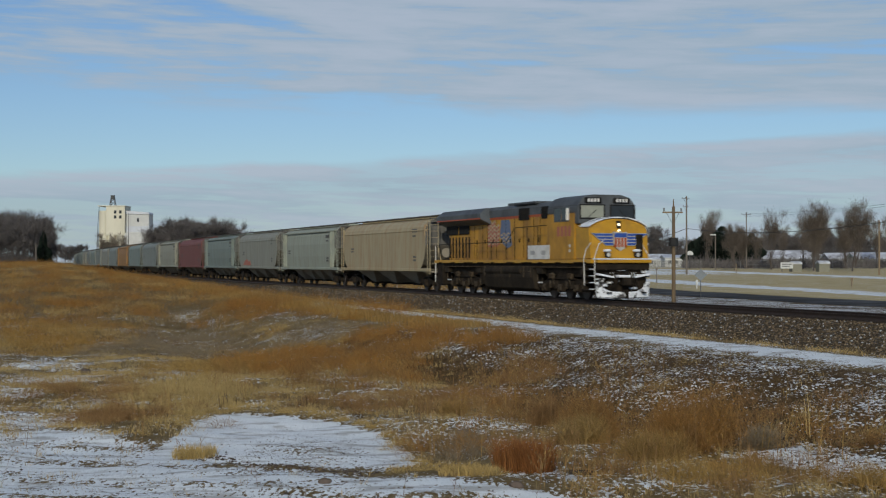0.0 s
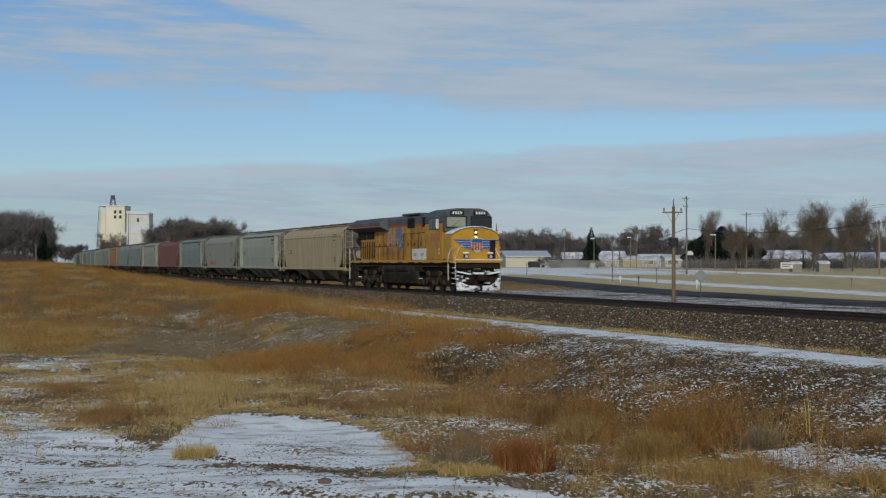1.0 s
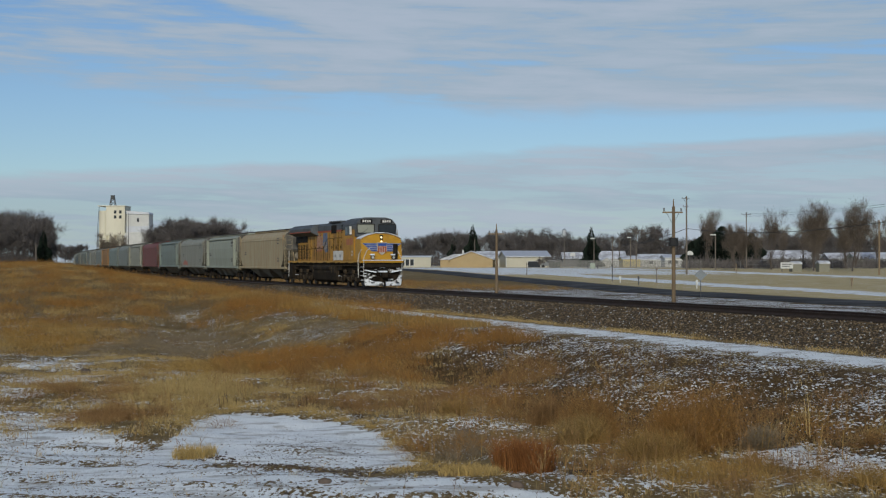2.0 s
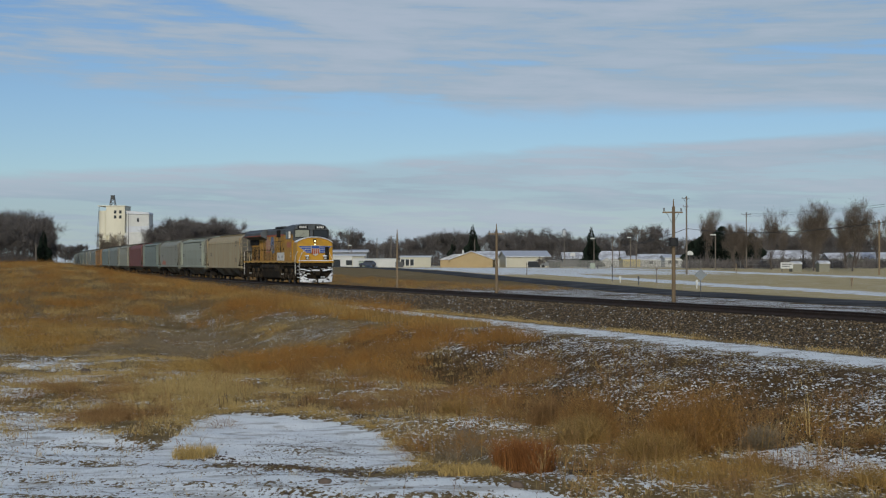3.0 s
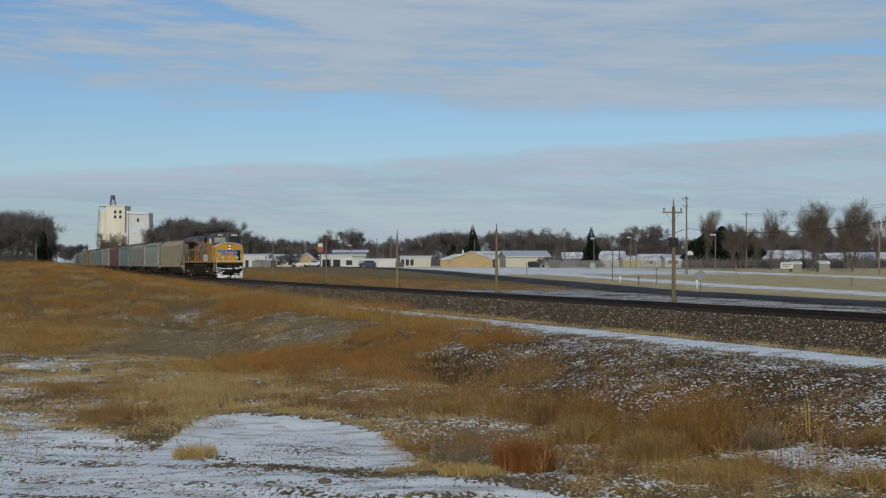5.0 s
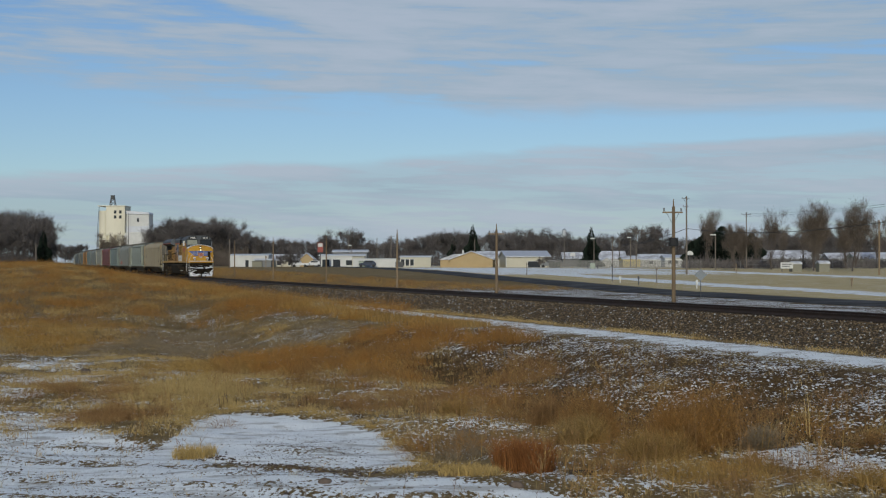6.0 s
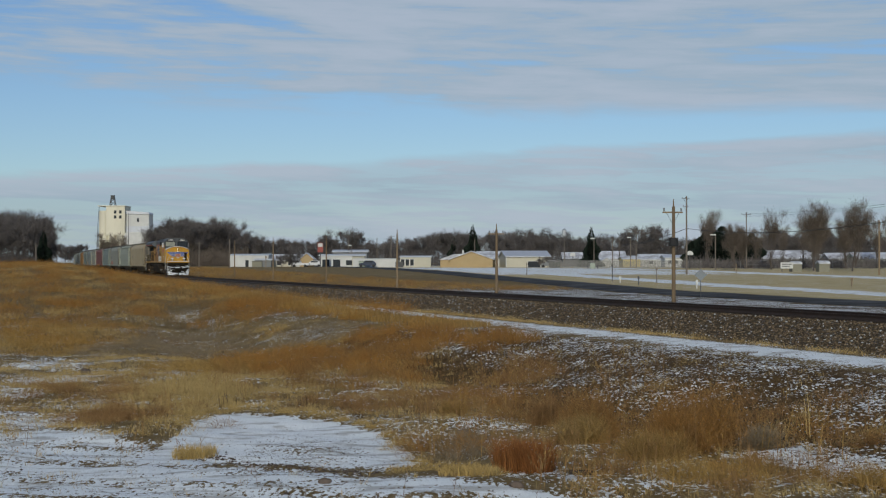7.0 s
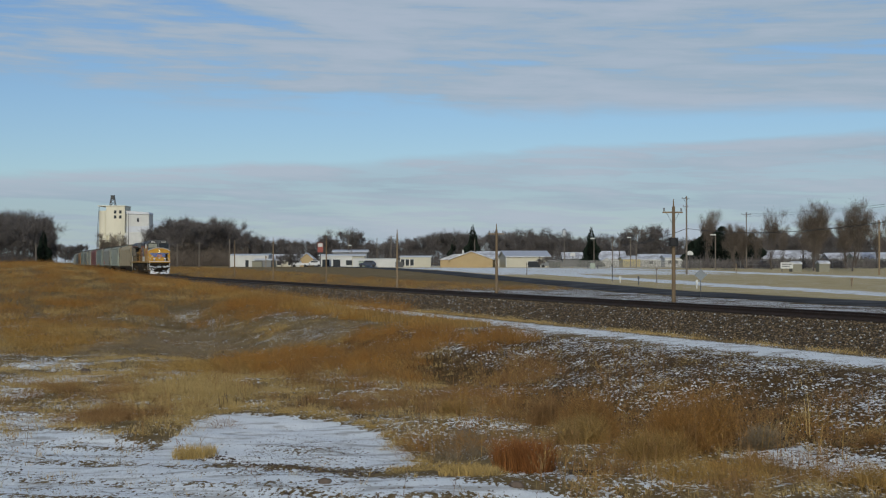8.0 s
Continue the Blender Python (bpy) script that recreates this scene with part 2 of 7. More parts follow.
M_GROUND = ground_material()
M_BALLAST = surface("ballast_bed", (0.10, 0.077, 0.05), (0.04, 0.030, 0.019), 9.0, 0.9, dirt=(0.62, 0.64, 0.68), dirt_scale=8.0, dirt_amt=0.6, bump=1.0, bump_scale=14.0, dirt_lo=0.58, dirt_hi=0.66)
M_RAIL = surface("rusty_rail", (0.065, 0.042, 0.03), (0.04, 0.03, 0.025), 4.0, 0.6, 0.4, bump=0.2)
M_TIE = surface("creosoted_tie", (0.06, 0.048, 0.038), (0.03, 0.024, 0.02), 6.0, 0.9, bump=0.4, obj_random=0.25)
M_ROAD = surface("worn_asphalt", (0.036, 0.034, 0.033), (0.052, 0.050, 0.048), 0.7, 0.8, dirt=(0.3, 0.31, 0.33), dirt_scale=0.25, dirt_amt=0.25, bump=0.3, bump_scale=30.0)

# ------------------------------------------------------------ ground
def spaced(stops):
    """Grid lines from (start, step) pairs."""
    v = []
    for (a, st), (b, _) in zip(stops[:-1], stops[1:]):
        n = max(1, round((b - a) / st))
        v += [a + (b - a) * i / n for i in range(n)]
    return np.array(v + [stops[-1][0]])


def ground_weights(x, y):
    """How snowy, how grassy and how much open field the ground is."""
    s, d = track_sd(x, y)
    w5, w2 = waves(x, y, 5.0, 11), waves(x, y, 1.6, 12)
    straw = 0.82 + 0.2 * w5
    snow = 0.36 + 0.14 * w5 + 0.08 * w2
    # the service path beside the ballast
    snow = np.maximum(snow, 0.78 * smooth(4.6, 5.2, d) * smooth(7.4, 6.0, d + 0.35 * w2) * smooth(112, 70, s + 8 * w2))
    straw = np.where(d < 4.6, 0.75, straw)
    # bare stony slope
    bare = smooth(7.0, 8.2, d) * smooth(17, 14, d) * smooth(64, 54, s)
    straw = straw * (1 - 0.85 * bare)
    snow = snow * (1 - bare) + bare * (0.37 + 0.09 * w5 + 0.09 * smooth(9.5, 7.6, d) - 0.10 * smooth(12, 15, d))
    # low flat by the stand: snow with ruts
    flat = smooth(0.9, -0.6, y + 0.6 * w2 - np.interp(x, [-13.7, -11.1, -9.5, -7.2, -6.1, -5.0, -3.5, -1.5, -0.6, 0.6, 1.6, 3.5], [37.7, 36.5, 35.5, 31.7, 29.7, 28.5, 27.2, 26.0, 25.6, 24.2, 23.5, 22]))
    ruts = np.sin((y + 0.22 * x) * 4.2 + 1.5 * w5) * np.sin((y - 0.1 * x) * 1.3 + w5)
    snow = np.maximum(snow * np.where(y < 60, 0.98, 0.8), flat * (0.66 + 0.08 * w5 + 0.20 * ruts))
    for cx, cy, rx, ry, amt in HIGH_SNOW + LOW_SNOW:
        snow = np.maximum(snow, amt * ellipse(x + 0.3 * w2, y + 0.8 * w5, cx, cy, rx, ry, 0.1, 0.6))
    for cx, cy, rx, ry in BARE_EARTH:
        e = ellipse(x + 0.3 * w2, y + 0.5 * w5, cx, cy, rx, ry, 0.1, 0.5)
        snow, straw = snow * (1 - 0.6 * e), straw * (1 - 0.9 * e)
    # the hollow: clean snow up to a grassy brim, gravel showing through its middle
    brim = np.interp(x, [-6.0, -5.6, -5.3, -3.9, -3.0, -1.9, -1.1, -0.6, -0.3], [31.5, 34.2, 35.3, 35.1, 34.8, 33.1, 31.0, 28.6, 26.5])
    pond = smooth(0.25, -0.35, y + 0.35 * w2 - brim) * smooth(-6.0, -5.6, x + 0.1 * w2) * smooth(-0.3, -0.6, x + 0.15 * w2) * smooth(26.6, 27.8, y)
    snow = np.maximum(snow, pond * (0.92 + 0.05 * w2))
    snow = snow - 0.30 * pond * ellipse(x, y, -2.7, 29.3, 1.1, 1.9, 0.5, 0.8)
    rim = y - np.interp(x, [-5.0, -4.4, -3.0, -1.5, -0.6], [29.0, 28.1, 26.8, 26.1, 25.9])
    snow = snow - 0.38 * np.exp(-((rim + 0.5 * w2) / 0.4) ** 2) * smooth(-5.4, -4.8, x) * smooth(-0.6, -1.6, x) * smooth(-0.3, 0.3, waves(x, y, 1.1, 14))
    hill = smooth(80, 110, s) * smooth(3, 6, d)
    snow = snow * (1 - 0.75 * hill)
    straw = np.maximum(straw, 0.8 * hill)
    # far side: snowy apron, road verges, open field with drifted strips
    beyond = smooth(-3, -4, d)
    off = x - np.interp(y, [c[1] for c in ROAD], [c[0] for c in ROAD])
    apron = 0.47 + 0.14 * w5 - 0.36 * smooth(118, 160, y + 10 * w5)
    drift = smooth(12, 13.2, off + 0.7 * w5) * smooth(18.5, 17, off + 0.7 * w5) + smooth(46, 49, off + 2 * w5) * smooth(55, 52, off)
    plain = 0.22 + 0.1 * w5 + 0.62 * np.clip(drift, 0, 1) * smooth(420, 330, y)
    plain = plain + 0.5 * smooth(205, 235, y + 6 * w5) * smooth(4, 7, off) * smooth(50, 38, off)
    plain = np.where(y > 330, 0.42 + 0.2 * w5, plain)
    snow = snow * (1 - beyond) + beyond * np.where(off < -3.5, apron, plain)
    straw = straw * (1 - beyond) + beyond * np.where(off < -3.5, 0.30 + 0.2 * w5 + 0.5 * smooth(118, 160, y), 0.7)
    field = beyond * np.maximum(smooth(3, 5, off), 0.10 * smooth(185, 225, y + 8 * w5))
    return np.clip(snow, 0, 1), np.clip(straw, 0, 1), np.clip(field, 0, 1)


ROAD = [(120, -140), (72, -20), (40, 52), (25.9, 84), (22.8, 95), (18.4, 113.5), (12.6, 155), (6.6, 195), (-0.5, 240), (-9.5, 290), (-20.5, 350), (-60, 550), (-130, 900)]
HIGH_SNOW = [(-12.2, 46.4, 1.9, 3.0, 0.66), (-12.4, 40.8, 1.4, 1.8, 0.66), (-14.2, 52.0, 2.2, 2.0, 0.58), (-9.0, 48.5, 1.6, 2.0, 0.52), (-9.6, 43.5, 1.3, 1.8, 0.54), (-6.2, 45.5, 1.2, 1.5, 0.48), (-2.2, 39.0, 1.0, 1.5, 0.50), (3.2, 34.0, 0.7, 1.2, 0.50), (-12.5, 72.5, 2.8, 9.0, 0.37), (-6.2, 68.5, 2.4, 5.0, 0.40), (-15.8, 90.0, 1.3, 4.5, 0.50)]
LOW_SNOW = [(0.8, 33.4, 1.5, 2.6, 0.50), (6.4, 27.5, 1.1, 1.7, 0.66), (7.4, 25.8, 1.0, 1.3, 0.66), (4.0, 26.4, 0.8, 1.0, 0.52), (-5.2, 38.2, 0.7, 1.2, 0.52), (1.5, 41.0, 0.7, 1.6, 0.48), (-9.8, 35.0, 1.6, 1.2, 0.60)]
BARE_EARTH = [(0.2, 47.5, 1.3, 3.4), (-3.2, 61.3, 1.0, 3.0), (6.2, 31.5, 1.4, 3.0), (2.6, 36.5, 1.2, 2.5)]
POND = (-3.0, 30.4, 2.35, 5.0, 0.27)


def build_ground():
    xs = spaced([(-4500, 900), (-900, 100), (-250, 16), (-80, 2.0), (-40, 0.5), (-16, 0.22), (16, 0.5), (34, 2.0), (100, 16), (250, 100), (900, 900), (4500, 1)])
    ys = spaced([(-900, 150), (-60, 10), (0, 1.5), (18, 0.22), (48, 0.4), (90, 1.0), (160, 3), (420, 20), (1000, 200), (4900, 1)])
    X, Y = np.meshgrid(xs, ys)
    Z = height(X, Y)
    nx, ny = len(xs), len(ys)
    i = np.arange(nx * ny).reshape(ny, nx)
    f = np.stack([i[:-1, :-1], i[:-1, 1:], i[1:, 1:], i[1:, :-1]], -1).reshape(-1, 4)
    ob = arrays("ground", np.stack([X, Y, Z], -1).reshape(-1, 3), f, M_GROUND, sm=True)
    for nm, w in zip(("snow", "straw", "field"), ground_weights(X.ravel(), Y.ravel())):
        a = ob.data.attributes.new(nm, "FLOAT", "POINT")
        a.data.foreach_set("value", w.astype(np.float32))
    tagged(ob, "dry grass prairie with thin patchy snow", "ground", kind="structure")


build_ground()


def sweep(name, outline, s0, s1, step, mat, closed=True, sm=False):
    """An outline of (side, z) drawn along the line of the track."""
    n = int((s1 - s0) / step)
    k = len(outline)
    v = []
    for i in range(n + 1):
        s = s0 + (s1 - s0) * i / n
        v += [track(s, d, z) for d, z in outline]
    f = [(i * k + j, i * k + (j + 1) % k, (i + 1) * k + (j + 1) % k, (i + 1) * k + j) for i in range(n) for j in range(k if closed else k - 1)]
    return arrays(name, v, f, mat, sm=sm)


def build_track():
    bed = sweep("ballast_bed", [(4.3, -1.15), (4.0, -0.9), (1.75, -0.22), (-1.75, -0.22), (-3.4, -0.85), (-3.8, -1.2)], -60, 1100, 1.0, M_BALLAST)
    tagged(bed, "grey crushed-stone ballast with snow between stones", "ballast", kind="structure")
    line = thing("railway_track", label="single line of rusty rails on dark wooden ties", category="track", kind="structure")
    for side in (0.755, -0.755):
        prof = [(-0.075, -0.17), (-0.075, -0.155), (-0.012, -0.13), (-0.012, -0.045), (-0.037, -0.03), (-0.034, 0), (0.034, 0), (0.037, -0.03), (0.012, -0.045), (0.012, -0.13), (0.075, -0.155), (0.075, -0.17)]
        sweep("rail", [(side + a, z) for a, z in prof], -60, 1100, 2.0, M_RAIL).parent = line
    tie = bpy.data.meshes.new("tie")
    bm = bbox(-1.3, 1.3, -0.115, 0.115, -0.36, -0.165, 0.012)
    bm.to_mesh(tie)
    bm.free()
    tie.materials.append(M_TIE)
    for i in range(300):
        s = 26 + 0.51 * i
        p = track(s)
        ob = new("tie", tie)
        ob.matrix_basis = pose(p.x + random.uniform(-0.03, 0.03), p.y, random.uniform(-0.02, 0.005), 0, 0, heading(s) + random.uniform(-1, 1))
        ob.parent = line


build_track()


def build_road():
    """Two-lane road beyond the track."""
    pts = [Vector((*p, 0)) for p in ROAD]
    out = []
    for i in range(len(pts) - 1):
        p0, p1, p2, p3 = pts[max(i - 1, 0)], pts[i], pts[i + 1], pts[min(i + 2, len(pts) - 1)]
        for j in range(10):
            t = j / 10
            out.append(0.5 * ((2 * p1) + (p2 - p0) * t + (2 * p0 - 5 * p1 + 4 * p2 - p3) * t * t + (3 * p1 - p0 - 3 * p2 + p3) * t ** 3))
    v, f = [], []
    for i, p in enumerate(out):
        w = (out[min(i + 1, len(out) - 1)] - out[max(i - 1, 0)]).normalized()
        sd = Vector((w.y, -w.x, 0))
        for o in (-2.9, -2.7, 0, 2.7, 2.9):
            q = p + sd * o
            v.append((q.x, q.y, float(height(q.x, q.y)) + (0.02 if abs(o) > 2.8 else 0.10 if o else 0.14)))
    n = len(out)
    for i in range(n - 1):
        for j in range(4):
            f.append((i * 5 + j, i * 5 + j + 1, i * 5 + j + 6, i * 5 + j + 5))
    tagged(arrays("road", v, f, M_ROAD), "dark grey asphalt road with snowy verges", "road", kind="structure")


build_road()

# ------------------------------------------------------------ train
M_YELLOW = surface("armour_yellow_paint", (0.55, 0.285, 0.028), (0.46, 0.23, 0.024), 1.2, 0.55, dirt=(0.12, 0.06, 0.026), dirt_scale=0.8, dirt_amt=0.85, dirt_lo=0.40, dirt_hi=0.72, stretch=(1, 1, 0.5))
M_NOSE = surface("bright_yellow_paint", (0.54, 0.285, 0.02), (0.45, 0.235, 0.02), 1.5, 0.45, dirt=(0.22, 0.12, 0.04), dirt_scale=1.3, dirt_amt=0.55)
M_RUSTBROWN = surface("rust_stained_paint", (0.20, 0.095, 0.026), (0.13, 0.06, 0.02), 2.0, 0.7, dirt=(0.05, 0.03, 0.018), dirt_scale=1.5, dirt_amt=0.8)
M_GREY = surface("roof_grey_paint", (0.11, 0.12, 0.125), (0.075, 0.08, 0.085), 1.5, 0.6, dirt=(0.035, 0.033, 0.03), dirt_scale=0.8, dirt_amt=0.7)
M_RED = surface("red_stripe", (0.42, 0.085, 0.022), (0.30, 0.055, 0.02), 4, 0.5)
M_WHITE = surface("white_paint", (0.74, 0.72, 0.68), (0.62, 0.60, 0.56), 3, 0.6, dirt=(0.35, 0.3, 0.24), dirt_amt=0.4, dirt_scale=2)
M_BLUE = surface("blue_paint", (0.03, 0.09, 0.36), (0.03, 0.07, 0.27), 4, 0.5)
M_FADED_WHITE = surface("faded_white_paint", (0.50, 0.40, 0.27), (0.42, 0.31, 0.19), 4, 0.65, dirt=(0.22, 0.13, 0.06), dirt_scale=2.0, dirt_amt=0.6)
M_PALE_TRIM = surface("dusty_white_trim", (0.52, 0.50, 0.45), (0.40, 0.38, 0.33), 3, 0.6, dirt=(0.25, 0.17, 0.08), dirt_scale=2.0, dirt_amt=0.5)
M_FADED_BLUE = surface("faded_blue_paint", (0.10, 0.15, 0.26), (0.15, 0.17, 0.23), 5, 0.6)
M_FADED_RED = surface("faded_red_paint", (0.42, 0.12, 0.09), (0.36, 0.14, 0.08), 5, 0.6)
M_SNOWCAP = surface("packed_snow", (0.84, 0.86, 0.90), (0.74, 0.77, 0.82), 5, 0.8, bump=0.5, bump_scale=8)
M_DIRTYSNOW = surface("dirty_packed_snow", (0.82, 0.83, 0.85), (0.66, 0.68, 0.70), 4, 0.85, dirt=(0.05, 0.045, 0.04), dirt_scale=2.2, dirt_amt=0.95, dirt_lo=0.52, dirt_hi=0.58, bump=0.6, bump_scale=6)
M_UNDER = surface("running_gear_black", (0.016, 0.013, 0.010), (0.030, 0.024, 0.018), 3, 0.8, dirt=(0.050, 0.036, 0.024), dirt_amt=0.5, dirt_scale=1.5)
M_TANK = surface("fuel_tank_grey", (0.034, 0.028, 0.021), (0.022, 0.018, 0.014), 2, 0.75, dirt=(0.075, 0.056, 0.038), dirt_amt=0.5, dirt_scale=1.2)
# dusty iron, its brown highlights painted in as a paler colour
M_DUST_LIT = surface("dusty_highlit_iron", (0.065, 0.046, 0.028), (0.035, 0.026, 0.017), 4, 0.85, dirt=(0.20, 0.17, 0.13), dirt_scale=3.0, dirt_amt=0.5)
M_STEEL = surface("wheel_steel", (0.10, 0.085, 0.075), (0.06, 0.05, 0.045), 6, 0.5, 0.6)
M_BLACK = surface("black_opening", (0.018, 0.018, 0.018), (0.03, 0.028, 0.026), 5, 0.8)
M_GLASS = surface("cab_glass", (0.02, 0.025, 0.03), (0.03, 0.035, 0.04), 2, 0.08)
M_BEAM = surface("lamp_beam", (1.0, 0.84, 0.5), (1.0, 0.80, 0.45), 2, 0.3, emit=2.2)
M_DITCH = surface("ditch_lamp_glass", (0.55, 0.54, 0.5), (0.4, 0.39, 0.36), 2, 0.3)
M_PALE_PANE = surface("pale_olive_glass", (0.34, 0.34, 0.27), (0.26, 0.27, 0.22), 2, 0.15)


def wheelset(parent, y, r, gauge=1.51, x_axle=1.05):
    bm = bmesh.new()
    for sx in (-1, 1):
        for x0, x1, ra, rb in ((gauge / 2 - 0.07, gauge / 2 - 0.04, r + 0.028, r + 0.028), (gauge / 2 - 0.04, gauge / 2 + 0.06, r, r * 0.985), (gauge / 2 + 0.055, gauge / 2 + 0.075, r * 0.82, r * 0.8)):
            tube(bm, (sx * x0, 0, 0), (sx * x1, 0, 0), ra, rb, 20)
        tube(bm, (sx * 0.8, 0, 0), (sx * x_axle, 0, 0), 0.13, 0.11, 10)
        for a in range(3):
            c, s = math.cos(a * 2.094), math.sin(a * 2.094)
            tube(bm, (sx * x_axle, 0.06 * c, 0.06 * s), (sx * (x_axle + 0.03), 0.06 * c, 0.06 * s), 0.02, 0.02, 5)
    tube(bm, (-0.8, 0, 0), (0.8, 0, 0), 0.09, 0.09, 10)
    w = part("wheelset", bm, M_STEEL, parent, "worn steel wheels on one axle")
    w.location = (0, y, 0)
    w["radius"] = r
    return w


def handrail(parent, pts, r=0.022, mat=None, name="handrail"):
    bm = bmesh.new()
    pipe(bm, pts, r, 5)
    return part(name, bm, mat or M_BLACK, parent)


def locomotive():
    ob = thing("locomotive", label="yellow and grey diesel freight locomotive with snow-covered plow", category="locomotive")
    # underframe with its walkway edge
    bm = bmesh.new()
    prism(bm, [(-10.9, 1.62), (10.0, 1.62), (10.0, 1.30), (8.9, 1.30), (8.4, 1.05), (4.4, 1.05), (3.9, 1.3), (-3.9, 1.3), (-4.4, 1.05), (-8.6, 1.05), (-9.0, 1.3), (-10.9, 1.3)], "x", -1.15, 1.15)
    box(bm, -1.40, 1.40, -10.9, 10.0, 1.56, 1.69)
    part("underframe", bm, M_UNDER, ob)
    deck = part("walkway", bbox(-1.53, 1.53, -10.95, 10.05, 1.69, 1.86, 0.02), M_NOSE, ob, "yellow walkway sill with dirty edges")
    for y in np.arange(-10.2, 9.8, 2.05):
        part("sill_grime", bbox(1.528, 1.534, y, y + 0.9 + 0.5 * math.sin(y * 7), 1.69, 1.74, 0), M_UNDER, deck)
    # long hood
    bm = bmesh.new()
    prism(bm, [(-0.98, 1.86), (0.98, 1.86), (0.98, 4.12), (-0.98, 4.12)], "y", -9.9, 5.2)
    hood = part("engine_hood", bevel(bm, 0.03, 2), M_YELLOW, ob)
    for y in (-5.8, -4.6, -3.9, -2.6, -1.3, -0.1, 1.1, 2.4, 3.2, 4.4):
        for sx in (-1, 1):
            part("hood_door_seam", bbox(sx * 0.985 - 0.008, sx * 0.985 + 0.008, y - 0.012, y + 0.012, 1.95, 3.98, 0), M_UNDER, hood)
    for y in np.arange(-5.4, 4.8, 1.2):
        part("door_latch", bbox(0.98, 1.02, y - 0.05, y + 0.05, 2.75, 2.95, 0.008), M_UNDER, hood)
    for sx in (-1, 1):
        part("hood_stripe", bbox(sx * 0.984 - 0.006, sx * 0.984 + 0.006, -6.4, 5.2, 3.99, 4.115, 0), M_RED, hood)
    bm = bmesh.new()
    prism(bm, [(-0.99, 4.12), (0.99, 4.12), (0.97, 4.5), (0.78, 4.68), (-0.78, 4.68), (-0.97, 4.5)], "y", -6.6, 5.2)
    roof = part("hood_roof", bm, M_GREY, ob, "sooty grey hood roof")
    part("exhaust_stack", bbox(-0.45, 0.45, -2.3, -0.9, 4.66, 4.86, 0.03), M_GREY, roof)
    part("blower_housing", bbox(-0.98, 0.98, -0.3, 2.6, 4.66, 4.80, 0.05), M_GREY, roof)
    for y0, y1 in ((0.55, 1.85), (3.4, 4.4)):
        g = part("side_vent", bbox(0.95, 1.03, y0, y1, 3.88, 4.48, 0.01), M_BLACK, hood, "black intake grille")
        for k in range(6):
            z = 3.93 + k * 0.09
            part("louvre", bbox(1.03, 1.045, y0 + 0.05, y1 - 0.05, z, z + 0.03, 0), M_UNDER, g)
    # radiator wings at the rear
    bm = bmesh.new()
    prism(bm, [(-0.98, 3.75), (0.98, 3.75), (1.54, 4.05), (1.54, 4.36), (1.1, 4.66), (-1.1, 4.66), (-1.54, 4.36), (-1.54, 4.05)], "y", -10.55, -3.5)
    bmesh.ops.recalc_face_normals(bm, faces=bm.faces)
    for v in bm.verts:
        if v.co.y > -4:
            v.co.y += 0.5 * (4.1 - v.co.z)
    rad = part("radiator_cab", bevel(bm, 0.03), M_GREY, ob, "overhanging grey radiator housing with a red edge")
    for sx in (-1, 1):
        part("radiator_stripe", bbox(sx * 1.545 - 0.006, sx * 1.545 + 0.006, -10.4, -3.6, 4.05, 4.12, 0), M_RED, rad)
    for y0, y1 in ((-10.2, -8.4), (-8.1, -6.6)):
        part("radiator_core", bbox(0.9, 1.06, y0, y1, 3.3, 3.9, 0.02), M_BLACK, hood)
    for k in range(7):
        y = -9.75 + 0.52 * k
        part("grille_slot", bbox(0.96, 1.0, y - 0.1, y + 0.1, 1.98, 3.15, 0.01), M_BLACK, hood, "tall dark louvre slot")
    # dark panels low on the hood beside the cab
    for y0, y1, z0, z1, mt in ((5.9, 6.9, 1.9, 2.9, M_UNDER),):
        part("locker", bbox(1.0, 1.42, y0 - 1.0, y1 - 0.7, 1.87, 2.7, 0.02), M_RUSTBROWN, ob, "rust-stained battery locker")
    # cab with its roof, windows and number boards
    bm = bmesh.new()
    prism(bm, [(-1.5, 1.86), (1.5, 1.86), (1.5, 4.02), (-1.5, 4.02)], "y", 5.2, 8.3)
    cab = part("cab", bevel(bm, 0.04, 2), M_YELLOW, ob)
    bm = bmesh.new()
    prism(bm, [(-1.5, 4.02), (1.5, 4.02), (1.48, 4.35), (1.2, 4.72), (0.75, 4.86), (-0.75, 4.86), (-1.2, 4.72), (-1.48, 4.35)], "y", 5.2, 8.62)
    bmesh.ops.recalc_face_normals(bm, faces=bm.faces)
    bmesh.ops.bevel(bm, geom=list(bm.edges), offset=0.05, segments=2, affect="EDGES", clamp_overlap=True)
    part("cab_roof", bm, M_GREY, ob, "grey cab roof with rounded shoulders")
    bm = bmesh.new()
    prism(bm, [(-1.47, 3.5), (1.47, 3.5), (1.46, 4.42), (-1.46, 4.42)], "y", 8.2, 8.66)
    front = part("windscreen_wall", bevel(bm, 0.04), M_GREY, ob)
    # one pane is pale olive, the other dark
    for sx, mt in ((1, M_PALE_PANE), (-1, M_GLASS)):
        a, b = sorted((sx * 0.18, sx * 1.36))
        w = part("windscreen", bbox(a, b, 8.63, 8.675, 3.78, 4.36, 0.02), mt, front, "windscreen pane")
        for q in (bbox(a - 0.04, b + 0.04, 8.64, 8.70, 3.73, 3.78, 0), bbox(a - 0.04, b + 0.04, 8.64, 8.70, 4.36, 4.40, 0), bbox(a - 0.05, a, 8.64, 8.70, 3.73, 4.4, 0), bbox(b, b + 0.05, 8.64, 8.70, 3.73, 4.4, 0)):
            part("pane_frame", q, M_BLACK, w)
        bm = bmesh.new()
